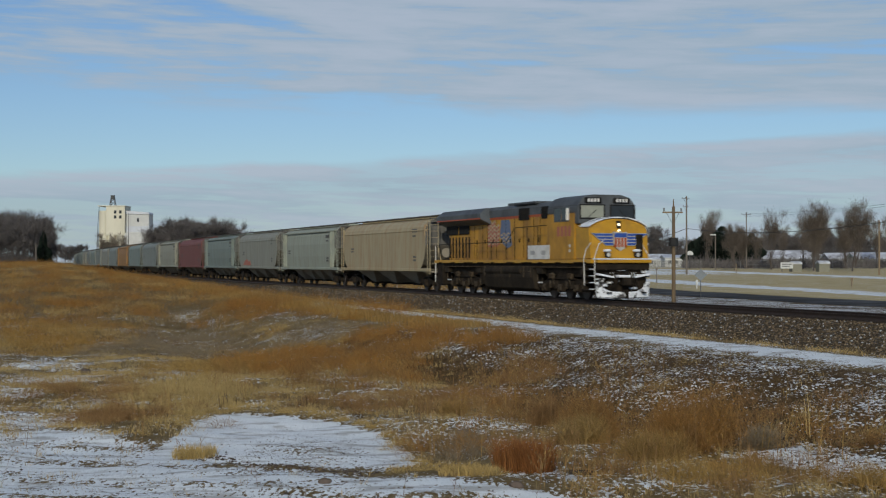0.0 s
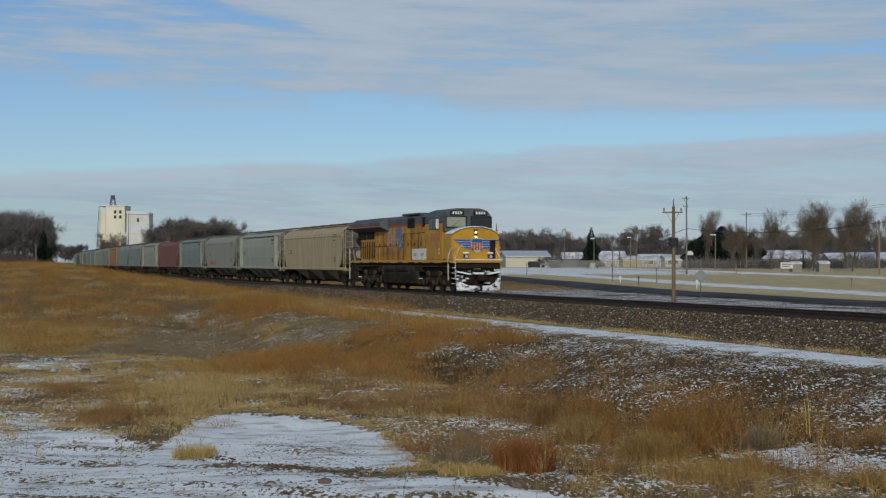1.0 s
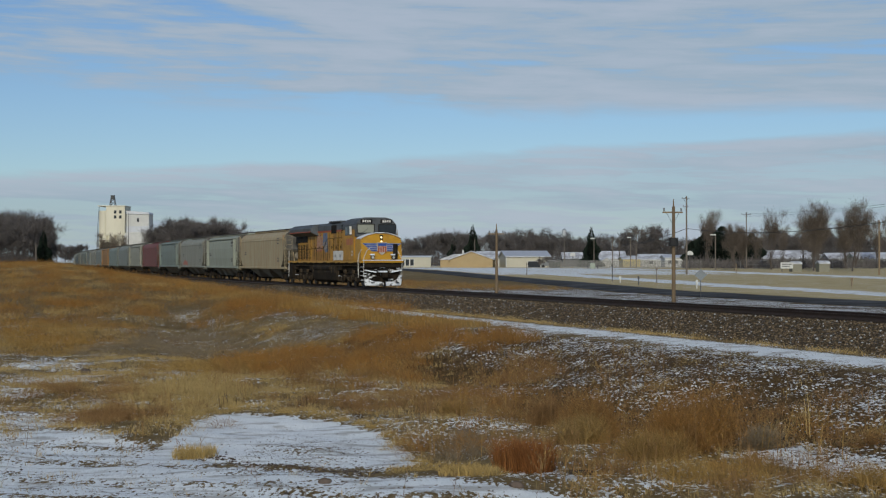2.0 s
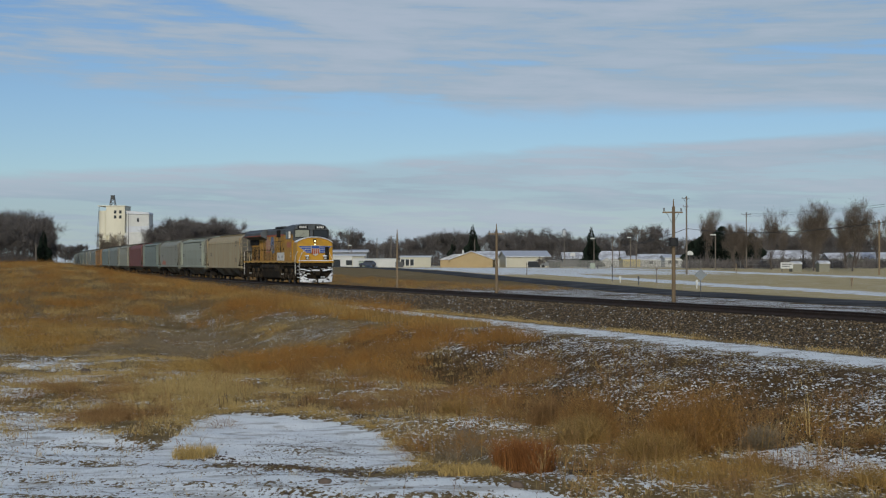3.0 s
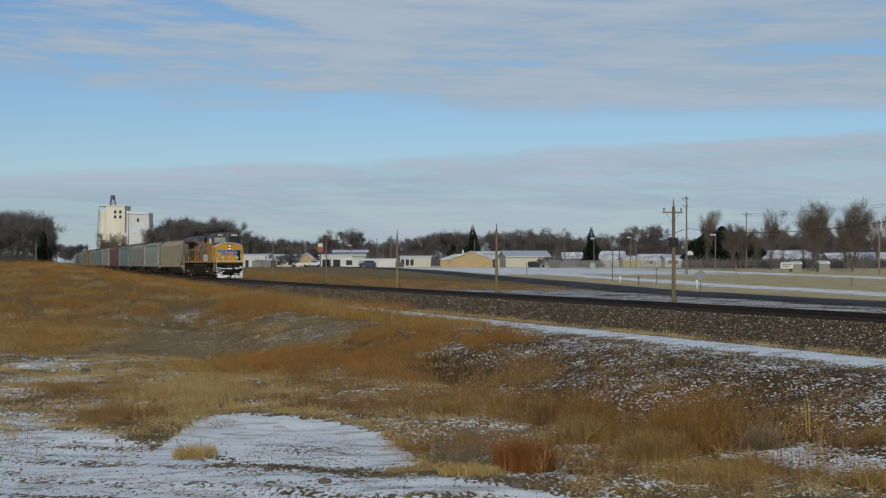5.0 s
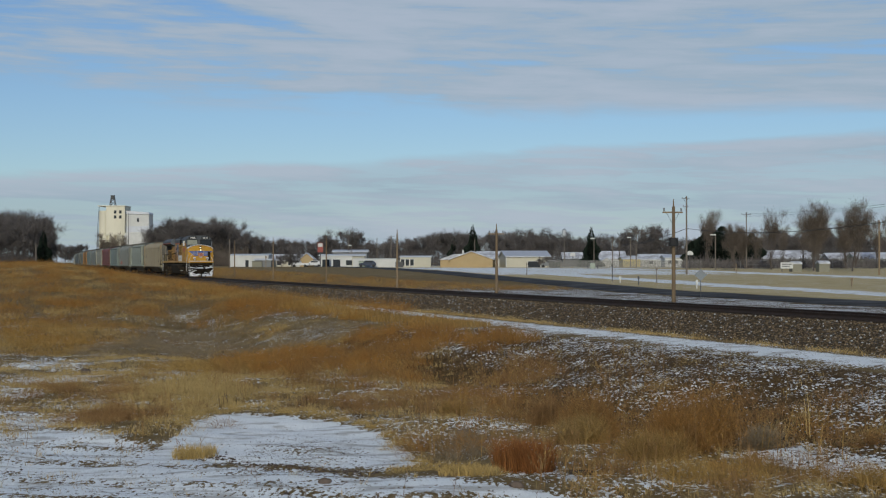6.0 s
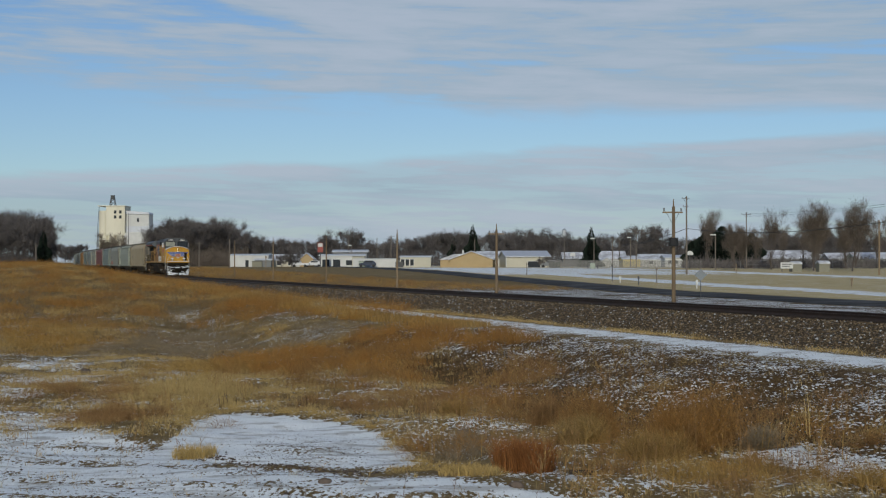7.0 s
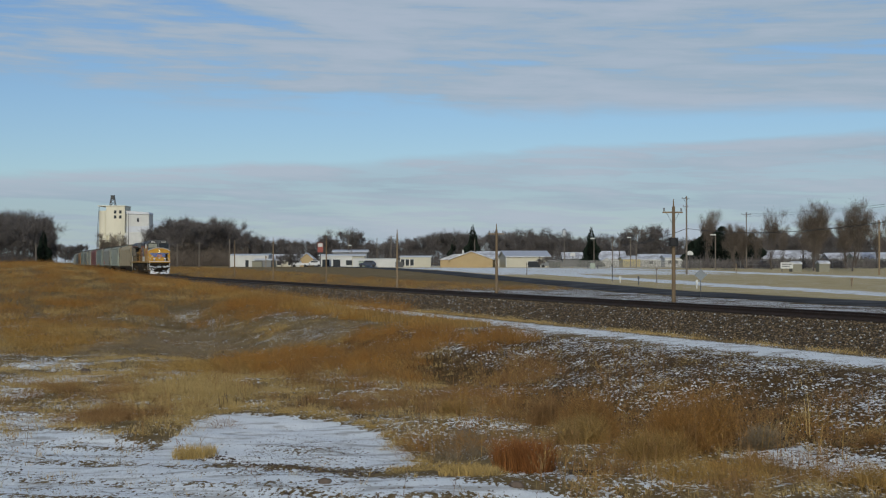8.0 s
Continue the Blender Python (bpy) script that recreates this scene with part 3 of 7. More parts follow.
        pipe(bm, [(sx * 1.0, 8.69, 3.78), (sx * 0.6, 8.70, 4.15)], 0.012, 4)
        part("wiper", bm, M_BLACK, w)
        c = (sx * 0.72)
        nb = part("number_board", bbox(c - 0.42, c + 0.42, 8.4, 8.70, 4.46, 4.72, 0.03), M_BLACK, front, "black number board")
        for k in range(4):
            x = c - 0.24 + 0.16 * k
            part("character_bar", bbox(x - 0.05, x + 0.05, 8.70, 8.706, 4.51, 4.67, 0), M_WHITE, nb)
    # cab side: window, mirror, door
    for sx in (1, -1):
        for y0, y1 in ((6.05, 6.75), (6.9, 7.65)):
            a, b = sorted((sx * 1.47, sx * 1.515))
            w = part("cab_side_window", bbox(a, b, y0, y1, 3.68, 4.28, 0.015), M_GLASS, cab, "cab side window pane")
            part("window_surround", bbox(a - 0.01, b - 0.005, y0 - 0.06, y1 + 0.06, 3.62, 4.34, 0.015), M_GREY, w)
        a, b = sorted((sx * 1.52, sx * 1.68))
        part("mirror", bbox(a, b, 7.72, 7.78, 3.68, 4.25, 0.02), M_WHITE, cab, "pale wind deflector beside the cab window")
        for k in range(4):
            y = 7.9 - 0.42 * k
            part("character_bar", bbox(min(sx * 1.5, sx * 1.508), max(sx * 1.5, sx * 1.508), y - 0.28, y, 2.95, 3.42, 0), M_FADED_RED, cab)
    # nose
    bm = bmesh.new()
    crest = [(1.46 * math.cos(a), 3.38 + 0.42 * math.sin(a) ** 1.6) for a in (0.0, 0.4, 0.75, 1.1, 1.35, 1.79, 2.04, 2.39, 2.74, 3.1415)]
    prism(bm, [(-1.46, 1.86), (1.46, 1.86)] + crest, "y", 8.3, 10.0)
    for v in bm.verts:
        if v.co.y > 9.5 and v.co.z > 2.5:
            v.co.y -= 0.22
            v.co.z -= 0.08
    bmesh.ops.recalc_face_normals(bm, faces=bm.faces)
    nose = part("nose", bevel(bm, 0.06, 2), M_NOSE, ob, "bright yellow blunt nose")

    def nose_y(z):
        return 10.0 - 0.22 * max(0.0, (z - 1.86) / 1.5)
    bm = bmesh.new()
    prism(bm, [(x, z - 0.04) for x, z in crest] + [(x, z + 0.016) for x, z in crest[::-1]], "y", 8.72, 9.80)
    part("snow_dusting", bm, M_DIRTYSNOW, nose, "thin snow lying on the nose top")
    part("nose_door", bbox(-1.12, -0.80, 9.70, 10.03, 1.95, 3.0, 0.02), M_UNDER, nose, "dark door edge on the nose")
    # headlights in a dark recess
    hy = nose_y(3.3) + 0.012
    hl = part("headlight_box", bbox(-0.12, 0.12, hy - 0.08, hy + 0.02, 3.0, 3.62, 0.02), M_BLACK, nose)
    for z in (3.17, 3.45):
        bm = bmesh.new()
        tube(bm, (0, hy, z), (0, hy + 0.05, z), 0.065, 0.058, 14)
        part("headlight", bm, M_BEAM, hl, "lit round headlight")
    # emblem: wings of blue bars with pale edges and a striped shield
    ey = nose_y(2.75) + 0.045
    for sx in (-1, 1):
        for k in range(4):
            z = 2.98 - 0.14 * k
            x1 = 1.38 - 0.17 * k
            bm = bmesh.new()
            tip = 0.16 * sx
            ends = [(sx * 0.36, z - 0.05), (sx * x1 - tip, z - 0.05), (sx * x1, z + 0.05), (sx * 0.36, z + 0.05)]
            prism(bm, ends, "y", ey - 0.09, ey + 0.012 + 0.02 * k)
            part("wing_bar", bm, M_BLUE, nose)
            bm = bmesh.new()
            edge = [(sx * 0.33, z - 0.075), (sx * (x1 + 0.02) - tip, z - 0.075), (sx * (x1 + 0.04), z + 0.075), (sx * 0.33, z + 0.075)]
            prism(bm, edge, "y", ey - 0.1, ey + 0.004 + 0.02 * k)
            part("wing_outline", bm, M_PALE_TRIM, nose)
    bm = bmesh.new()
    prism(bm, [(-0.33, 3.12), (-0.15, 3.08), (0, 3.15), (0.15, 3.08), (0.33, 3.12), (0.34, 2.6), (0.18, 2.35), (0, 2.25), (-0.18, 2.35), (-0.34, 2.6)], "y", ey - 0.1, ey + 0.09)
    sh = part("shield", bm, M_PALE_TRIM, nose, "shield with red stripes and blue top")
    part("shield_top", bbox(-0.31, 0.31, ey, ey + 0.1, 2.86, 3.05, 0), M_BLUE, sh)
    for k in range(4):
        x = -0.24 + 0.16 * k
        part("shield_stripe", bbox(x - 0.052, x + 0.052, ey, ey + 0.1, 2.42, 2.84, 0), M_RED, sh)
    # front platform: anticlimber, ditch lights, rails
    part("anticlimber", bbox(-1.42, 1.42, 10.4, 10.85, 1.70, 1.84, 0.03), M_NOSE, ob)
    part("buffer_beam", bbox(-1.38, 1.38, 10.3, 10.7, 1.38, 1.70, 0.03), M_UNDER, ob)
    part("snow_ledge", bbox(-1.47, 1.47, 10.3, 10.86, 1.845, 1.905, 0.02), M_SNOWCAP, ob, "line of snow on the front walkway")
    for sx in (-1, 1):
        bm = bmesh.new()
        tube(bm, (sx * 0.78, 10.45, 2.07), (sx * 0.78, 10.68, 2.07), 0.11, 0.13, 14)
        dl = part("ditch_light", bm, M_BLACK, ob)
        bm = bmesh.new()
        tube(bm, (sx * 0.78, 10.68, 2.07), (sx * 0.78, 10.70, 2.07), 0.10, 0.09, 14)
        part("lens", bm, M_DITCH, dl, "pale ditch light lens")
        bm = bmesh.new()
        box(bm, sx * 0.78 - 0.17, sx * 0.78 + 0.17, 10.42, 10.68, 2.2, 2.32)
        part("snow_cap", bevel(bm, 0.05), M_SNOWCAP, dl)
        handrail(ob, [(sx * 1.44, 10.55, 0.75), (sx * 1.44, 10.55, 2.0), (sx * 1.15, 10.4, 2.55), (sx * 0.62, 10.3, 2.9), (sx * 0.5, 10.2, 2.6), (sx * 0.5, 10.2, 1.9)], 0.022, M_WHITE)
        handrail(ob, [(sx * 1.5, 9.35, 0.7), (sx * 1.52, 9.35, 1.9), (sx * 1.5, 9.5, 2.3), (sx * 1.46, 9.9, 2.6)], 0.03, M_WHITE)
        # corner steps
        st = part("step_well", bbox(min(sx * 0.95, sx * 1.5), max(sx * 0.95, sx * 1.5), 9.25, 9.32, 0.4, 1.62, 0.01), M_UNDER, ob)
        for k in range(4):
            z = 0.45 + 0.3 * k
            t = part("step", bbox(min(sx * 1.05, sx * 1.5), max(sx * 1.05, sx * 1.5), 9.32, 9.98, z, z + 0.05, 0.01), M_UNDER, st)
            part("step_snow", bbox(min(sx * 1.2, sx * 1.46), max(sx * 1.2, sx * 1.46), 9.75, 9.96, z + 0.054, z + 0.09, 0.01), M_SNOWCAP, st)
        part("step_side", bbox(min(sx * 1.0, sx * 1.06), max(sx * 1.0, sx * 1.06), 9.32, 9.98, 0.4, 1.6, 0.01), M_UNDER, st)
        # rear steps
        rs = part("rear_step_well", bbox(min(sx * 1.0, sx * 1.5), max(sx * 1.0, sx * 1.5), -10.5, -9.6, 0.45, 1.6, 0.03), M_UNDER, ob)
        handrail(ob, [(sx * 1.5, -10.8, 0.6), (sx * 1.5, -10.8, 2.7)], 0.028, M_WHITE)
    # pilot with plow, packed with snow
    part("pilot_plate", bbox(-1.35, 1.35, 10.3, 10.45, 0.35, 1.55, 0.03), M_UNDER, ob)
    bm = bmesh.new()
    for sx in (-1, 1):
        pts = [(0.04, 0.12), (1.36, 0.14), (1.46, 0.84), (1.25, 0.86), (1.02, 0.56), (0.7, 0.42), (0.04, 0.40)]
        prism(bm, [(sx * a, z) for a, z in pts], "y", 10.5, 10.62)
    for v in bm.verts:
        v.co.y += 0.45 * (1 - abs(v.co.x) / 1.5) * (1.1 - v.co.z)
    bmesh.ops.recalc_face_normals(bm, faces=bm.faces)
    plow = part("snow_plow", bevel(bm, 0.04), M_DIRTYSNOW, ob, "front plow blade packed with white snow")
    part("plow_gap", bbox(-0.035, 0.035, 10.6, 11.14, 0.1, 0.5, 0), M_UNDER, plow)
    for x in (-1.05, -0.95, 0.75, 0.9):
        part("plow_hole", bbox(x - 0.03, x + 0.03, 10.7, 10.93, 0.33, 0.4, 0), M_BLACK, plow)
    # coupler, hoses and their snow
    bm = bmesh.new()
    box(bm, -0.14, 0.14, 10.4, 11.0, 0.72, 1.0)
    box(bm, -0.22, 0.22, 10.85, 11.12, 0.68, 1.04)
    cp = part("coupler", bevel(bm, 0.04), M_UNDER, ob)
    part("coupler_snow", bbox(-0.2, 0.42, 10.5, 11.08, 1.045, 1.16, 0.03), M_SNOWCAP, cp, "snow on the coupler")
    for sx in (-1, 1):
        bm = bmesh.new()
        prism(bm, [(sx * 0.55, 1.02), (sx * 1.35, 1.16), (sx * 1.35, 1.24), (sx * 0.55, 1.1)], "y", 10.46, 10.8)
        part("uncoupling_bar", bm, M_SNOWCAP, ob, "snowy uncoupling lever")
        for k in range(3):
            x = sx * (0.35 + 0.13 * k)
            handrail(ob, [(x, 10.5, 1.45), (x, 10.75, 1.2), (x + sx * 0.03, 10.8, 0.85), (x + sx * 0.12, 10.75, 0.62)], 0.03, M_UNDER, "air_hose")
    bm = bmesh.new()
    tube(bm, (-10.0 * 0, -10.9, 0.86), (0, -11.15, 0.86), 0.14, 0.2, 8)
    part("coupler", bm, M_UNDER, ob)
    # packed snow and fittings on the pilot
    rr = random.Random(17)
    for k in range(16):
        x, z = rr.uniform(-1.3, 1.3), rr.uniform(0.55, 1.6)
        w, t = rr.uniform(0.05, 0.22), rr.uniform(0.03, 0.09)
        part("snow_clump", bbox(x - w, x + w, 10.42, 10.56 + 0.1 * rr.random(), z - t, z + t, 0.025), M_DIRTYSNOW, ob)
    for k in range(12):
        x, z = rr.uniform(-1.25, 1.25), rr.uniform(0.7, 1.5)
        w, t = rr.uniform(0.04, 0.14), rr.uniform(0.05, 0.14)
        part("fitting", bbox(x - w, x + w, 10.42, 10.52 + 0.14 * rr.random(), z - t, z + t, 0.02), M_TANK if k % 2 else M_BLACK, ob)
    for y, z in ((7.7, 2.2), (7.7, 2.42), (4.7, 1.98)):
        part("placard", bbox(1.5, 1.506, y, y + 0.16, z, z + 0.14, 0), M_WHITE, ob)
    # side handrails along the walkway
    for sx in (-1, 1):
        x = sx * 1.47
        handrail(ob, [(x, -10.2, 2.75), (x, 0.0, 2.78), (x, 1.1, 3.48), (x, 5.1, 3.52)], 0.02)
        for y in (-10.2, -8.2, -6.2, -4.2, -2.1, 0.0):
            handrail(ob, [(x, y, 1.86), (x, y, 2.76)], 0.018, None, "stanchion")
        for y in (1.1, 2.7, 4.0):
            handrail(ob, [(x, y, 1.86), (x, y, 3.48)], 0.018, None, "stanchion")
        a, b = sorted((sx * 1.5, sx * 1.525))
        sign = part("board", bbox(a, b, 2.9, 5.5, 1.88, 2.56, 0.006), M_WHITE, ob, "white board hung on the walkway rail")
        for y in (3.5, 4.8):
            part("printed_bar", bbox(min(sx * 1.525, sx * 1.529), max(sx * 1.525, sx * 1.529), y - 0.25, y + 0.25, 2.1, 2.3, 0), surface("faded_print", (0.45, 0.44, 0.42)), sign)
    # striped banner painted on the hood
    for k in range(6):
        for j in range(6):
            y0, z0 = -3.8 + 0.27 * j, 2.55 + 0.22 * k
            up = 0.09 if j % 2 else 0.0
            for dz, mt in ((0.0, M_FADED_RED), (0.11, M_FADED_WHITE)):
                if 0.14 * j - 0.12 > 0.22 * (5 - k) + 0.4:
                    continue
                part("banner_stripe", bbox(0.982, 0.988, y0, y0 + 0.27, z0 + dz + up, z0 + dz + up + 0.11, 0), mt, hood)
    bm = bmesh.new()
    prism(bm, [(-1.9, 3.95), (-0.75, 3.95), (-0.45, 2.6), (-1.1, 2.45), (-1.75, 2.75), (-2.1, 3.1)], "x", 0.982, 0.991)
    flag = part("banner_field", bm, M_FADED_BLUE, hood, "faded blue banner field")
    for k in range(3):
        for j in range(4):
            y0 = -1.95 + 0.3 * j
            part("banner_stripe", bbox(0.991, 0.996, y0, y0 + 0.3, 2.72 + 0.2 * k + (0.08 if j % 2 else 0), 2.80 + 0.2 * k + (0.08 if j % 2 else 0), 0), M_FADED_WHITE, flag)
    # fuel tank and air reservoirs
    bm = bmesh.new()
    prism(bm, [(-1.3, 0.42), (-0.9, 0.25), (0.9, 0.25), (1.3, 0.42), (1.45, 1.0), (1.45, 1.55), (-1.45, 1.55), (-1.45, 1.0)], "y", -3.4, 3.3)
    part("fuel_tank", bevel(bm, 0.04), M_TANK, ob, "dusty dark fuel tank")
    for y0, y1 in ((-2.9, -0.7), (-0.4, 1.9)):
        bm = bmesh.new()
        tube(bm, (1.33, y0, 1.32), (1.33, y1, 1.32), 0.22, 0.22, 12)
        part("air_reservoir", bm, M_TANK, ob)
    for sx in (-1, 1):
        bm = bmesh.new()
        pipe(bm, [(sx * 1.42, -9.4, 1.50), (sx * 1.42, 9.2, 1.50)], 0.035, 5)
        pipe(bm, [(sx * 1.46, -3.2, 1.28), (sx * 1.46, 3.0, 1.28)], 0.03, 5)
        part("air_pipe", bm, M_DUST_LIT, ob, "dusty air pipes under the walkway, highlights painted in")
        for y in (-3.1, -1.5, 0.4, 2.2, 3.1):
            part("tank_strap", bbox(min(sx * 1.44, sx * 1.475), max(sx * 1.44, sx * 1.475), y - 0.05, y + 0.05, 0.98, 1.55, 0.01), M_DUST_LIT, ob)
        for y in (4.0, -4.2, 9.0, -9.2):
            part("equipment_box", bbox(min(sx * 1.1, sx * 1.40), max(sx * 1.1, sx * 1.40), y - 0.32, y + 0.32, 1.16, 1.52, 0.03), M_TANK, ob)
    # two three-axle bogies
    for yc in (-6.6, 6.3):
        bm = bmesh.new()
        for sx in (-1, 1):
            prism(bm, [(-2.6, 0.5), (-2.3, 0.78), (-1.6, 0.95), (1.6, 0.95), (2.3, 0.78), (2.6, 0.5), (2.2, 0.42), (1.4, 0.68), (0.9, 0.42), (0.5, 0.68), (-0.5, 0.68), (-0.9, 0.42), (-1.4, 0.68), (-2.2, 0.42)], "x", sx * 1.0, sx * 1.18)
            for y in (-1.85, 0, 1.85):
                box(bm, min(sx * 1.02, sx * 1.3), max(sx * 1.02, sx * 1.3), y - 0.2, y + 0.2, 0.36, 0.74)
                box(bm, min(sx * 1.1, sx * 1.28), max(sx * 1.1, sx * 1.28), y + 0.5, y + 0.85, 0.55, 1.1)
                tube(bm, (sx * 1.15, y - 0.6, 0.95), (sx * 1.15, y - 0.35, 0.35), 0.05, 0.05, 6)
            tube(bm, (sx * 1.22, -1.6, 0.95), (sx * 1.22, 1.5, 0.95), 0.05, 0.05, 6)
            box(bm, min(sx * 0.95, sx * 1.2), max(sx * 0.95, sx * 1.2), -0.5, 0.5, 0.9, 1.25)
        box(bm, -1.0, 1.0, -0.4, 0.4, 0.6, 1.06)
        bg = part("bogie", bm, M_UNDER, ob, "black three-axle bogie frame")
        bg.location = (0, yc, 0)
        for sx in (-1, 1):
            for y in (-1.85, 0, 1.85):
                a, b = sorted((sx * 1.3, sx * 1.36))
                part("axle_box", bbox(a, b, y - 0.17, y + 0.17, 0.40, 0.70, 0.03), M_DUST_LIT, bg, "dusty axle box cover with painted highlight tone")
                for k in (-0.62, 0.62):
                    bm = bmesh.new()
                    tube(bm, (sx * 1.22, y + k, 0.50), (sx * 1.22, y + k, 0.86), 0.10, 0.10, 8)
                    part("coil_spring", bm, M_UNDER if k < 0 else M_DUST_LIT, bg)
                bm = bmesh.new()
                pipe(bm, [(sx * 1.32, y - 0.85, 1.25), (sx * 1.30, y - 0.80, 0.75), (sx * 1.05, y - 0.55, 0.22)], 0.03, 5)
                part("sand_pipe", bm, M_DUST_LIT, bg)
            a, b = sorted((sx * 1.22, sx * 1.40))
            part("brake_cylinder", bbox(a, b, -1.2, -0.75, 0.92, 1.22, 0.06), M_DUST_LIT, bg)
            part("brake_cylinder", bbox(a, b, 0.9, 1.35, 0.92, 1.22, 0.06), M_DUST_LIT, bg)
            part("snow_patch", bbox(a, b, -2.45, -2.2, 0.72, 0.78, 0.02), M_DIRTYSNOW, bg)
        for y in (-1.85, 0, 1.85):
            w = wheelset(bg, y, 0.533)
            w.location.z = 0.533
    # the front end sits close to the nose
    for o in ob.children:
        ys = [v.co.y for v in o.data.vertices]
        if min(ys) > 9.0 and max(ys) > 10.15:
            o.location.y -= 0.4
            o.scale.x = 0.95
    return ob


def paint(name, c, streak, amt=0.5):
    return surface(name, tuple(0.86 * v for v in c), tuple(0.74 * v for v in c), 0.8, 0.65, dirt=streak, dirt_scale=1.3, dirt_amt=min(0.85, amt + 0.2), stretch=(1, 1.6, 0.28), bump=0.08, bump_scale=3)


# the red and both blue-greys are muted: distance haze mixed into their paint
PAINTS = [paint("tan_car_paint", (0.50, 0.42, 0.26), (0.34, 0.20, 0.095), 0.6), paint("pale_green_grey_paint", (0.40, 0.43, 0.35), (0.25, 0.24, 0.19)),
          paint("grey_car_paint", (0.34, 0.345, 0.285), (0.20, 0.17, 0.13)), paint("blue_grey_paint", (0.26, 0.31, 0.275), (0.18, 0.175, 0.15)),
          paint("oxide_red_paint", (0.24, 0.085, 0.07), (0.15, 0.075, 0.06)), paint("warm_grey_paint", (0.39, 0.39, 0.31), (0.25, 0.22, 0.17)),
          paint("cool_grey_paint", (0.27, 0.295, 0.26), (0.17, 0.165, 0.15)), paint("orange_car_paint", (0.40, 0.215, 0.08), (0.26, 0.15, 0.07))]
PAINT_WORDS = ["tan", "pale green-grey", "grey", "blue-grey", "oxide-red", "warm grey", "dull blue-grey", "faded orange"]
M_CARROOF = surface("car_roof_dark", (0.12, 0.115, 0.105), (0.17, 0.16, 0.145), 2, 0.7, dirt=(0.06, 0.055, 0.05), dirt_amt=0.5)
M_GRAFFITI = surface("faded_marking_grey", (0.10, 0.10, 0.095), (0.17, 0.165, 0.15), 8, 0.7)
# dust tan, made paler so that downward chute faces look sunlit
M_CHUTE = surface("dusty_lit_chute", (0.36, 0.32, 0.25), (0.24, 0.21, 0.165), 2, 0.8, dirt=(0.30, 0.27, 0.22), dirt_amt=0.5, dirt_scale=1.0)
# end sheets: the shade in the gaps between cars is put into this colour
M_SLOPE = surface("gap_shaded_end_sheet", (0.13, 0.115, 0.088), (0.08, 0.07, 0.055), 2, 0.8, dirt=(0.07, 0.055, 0.04), dirt_amt=0.5)


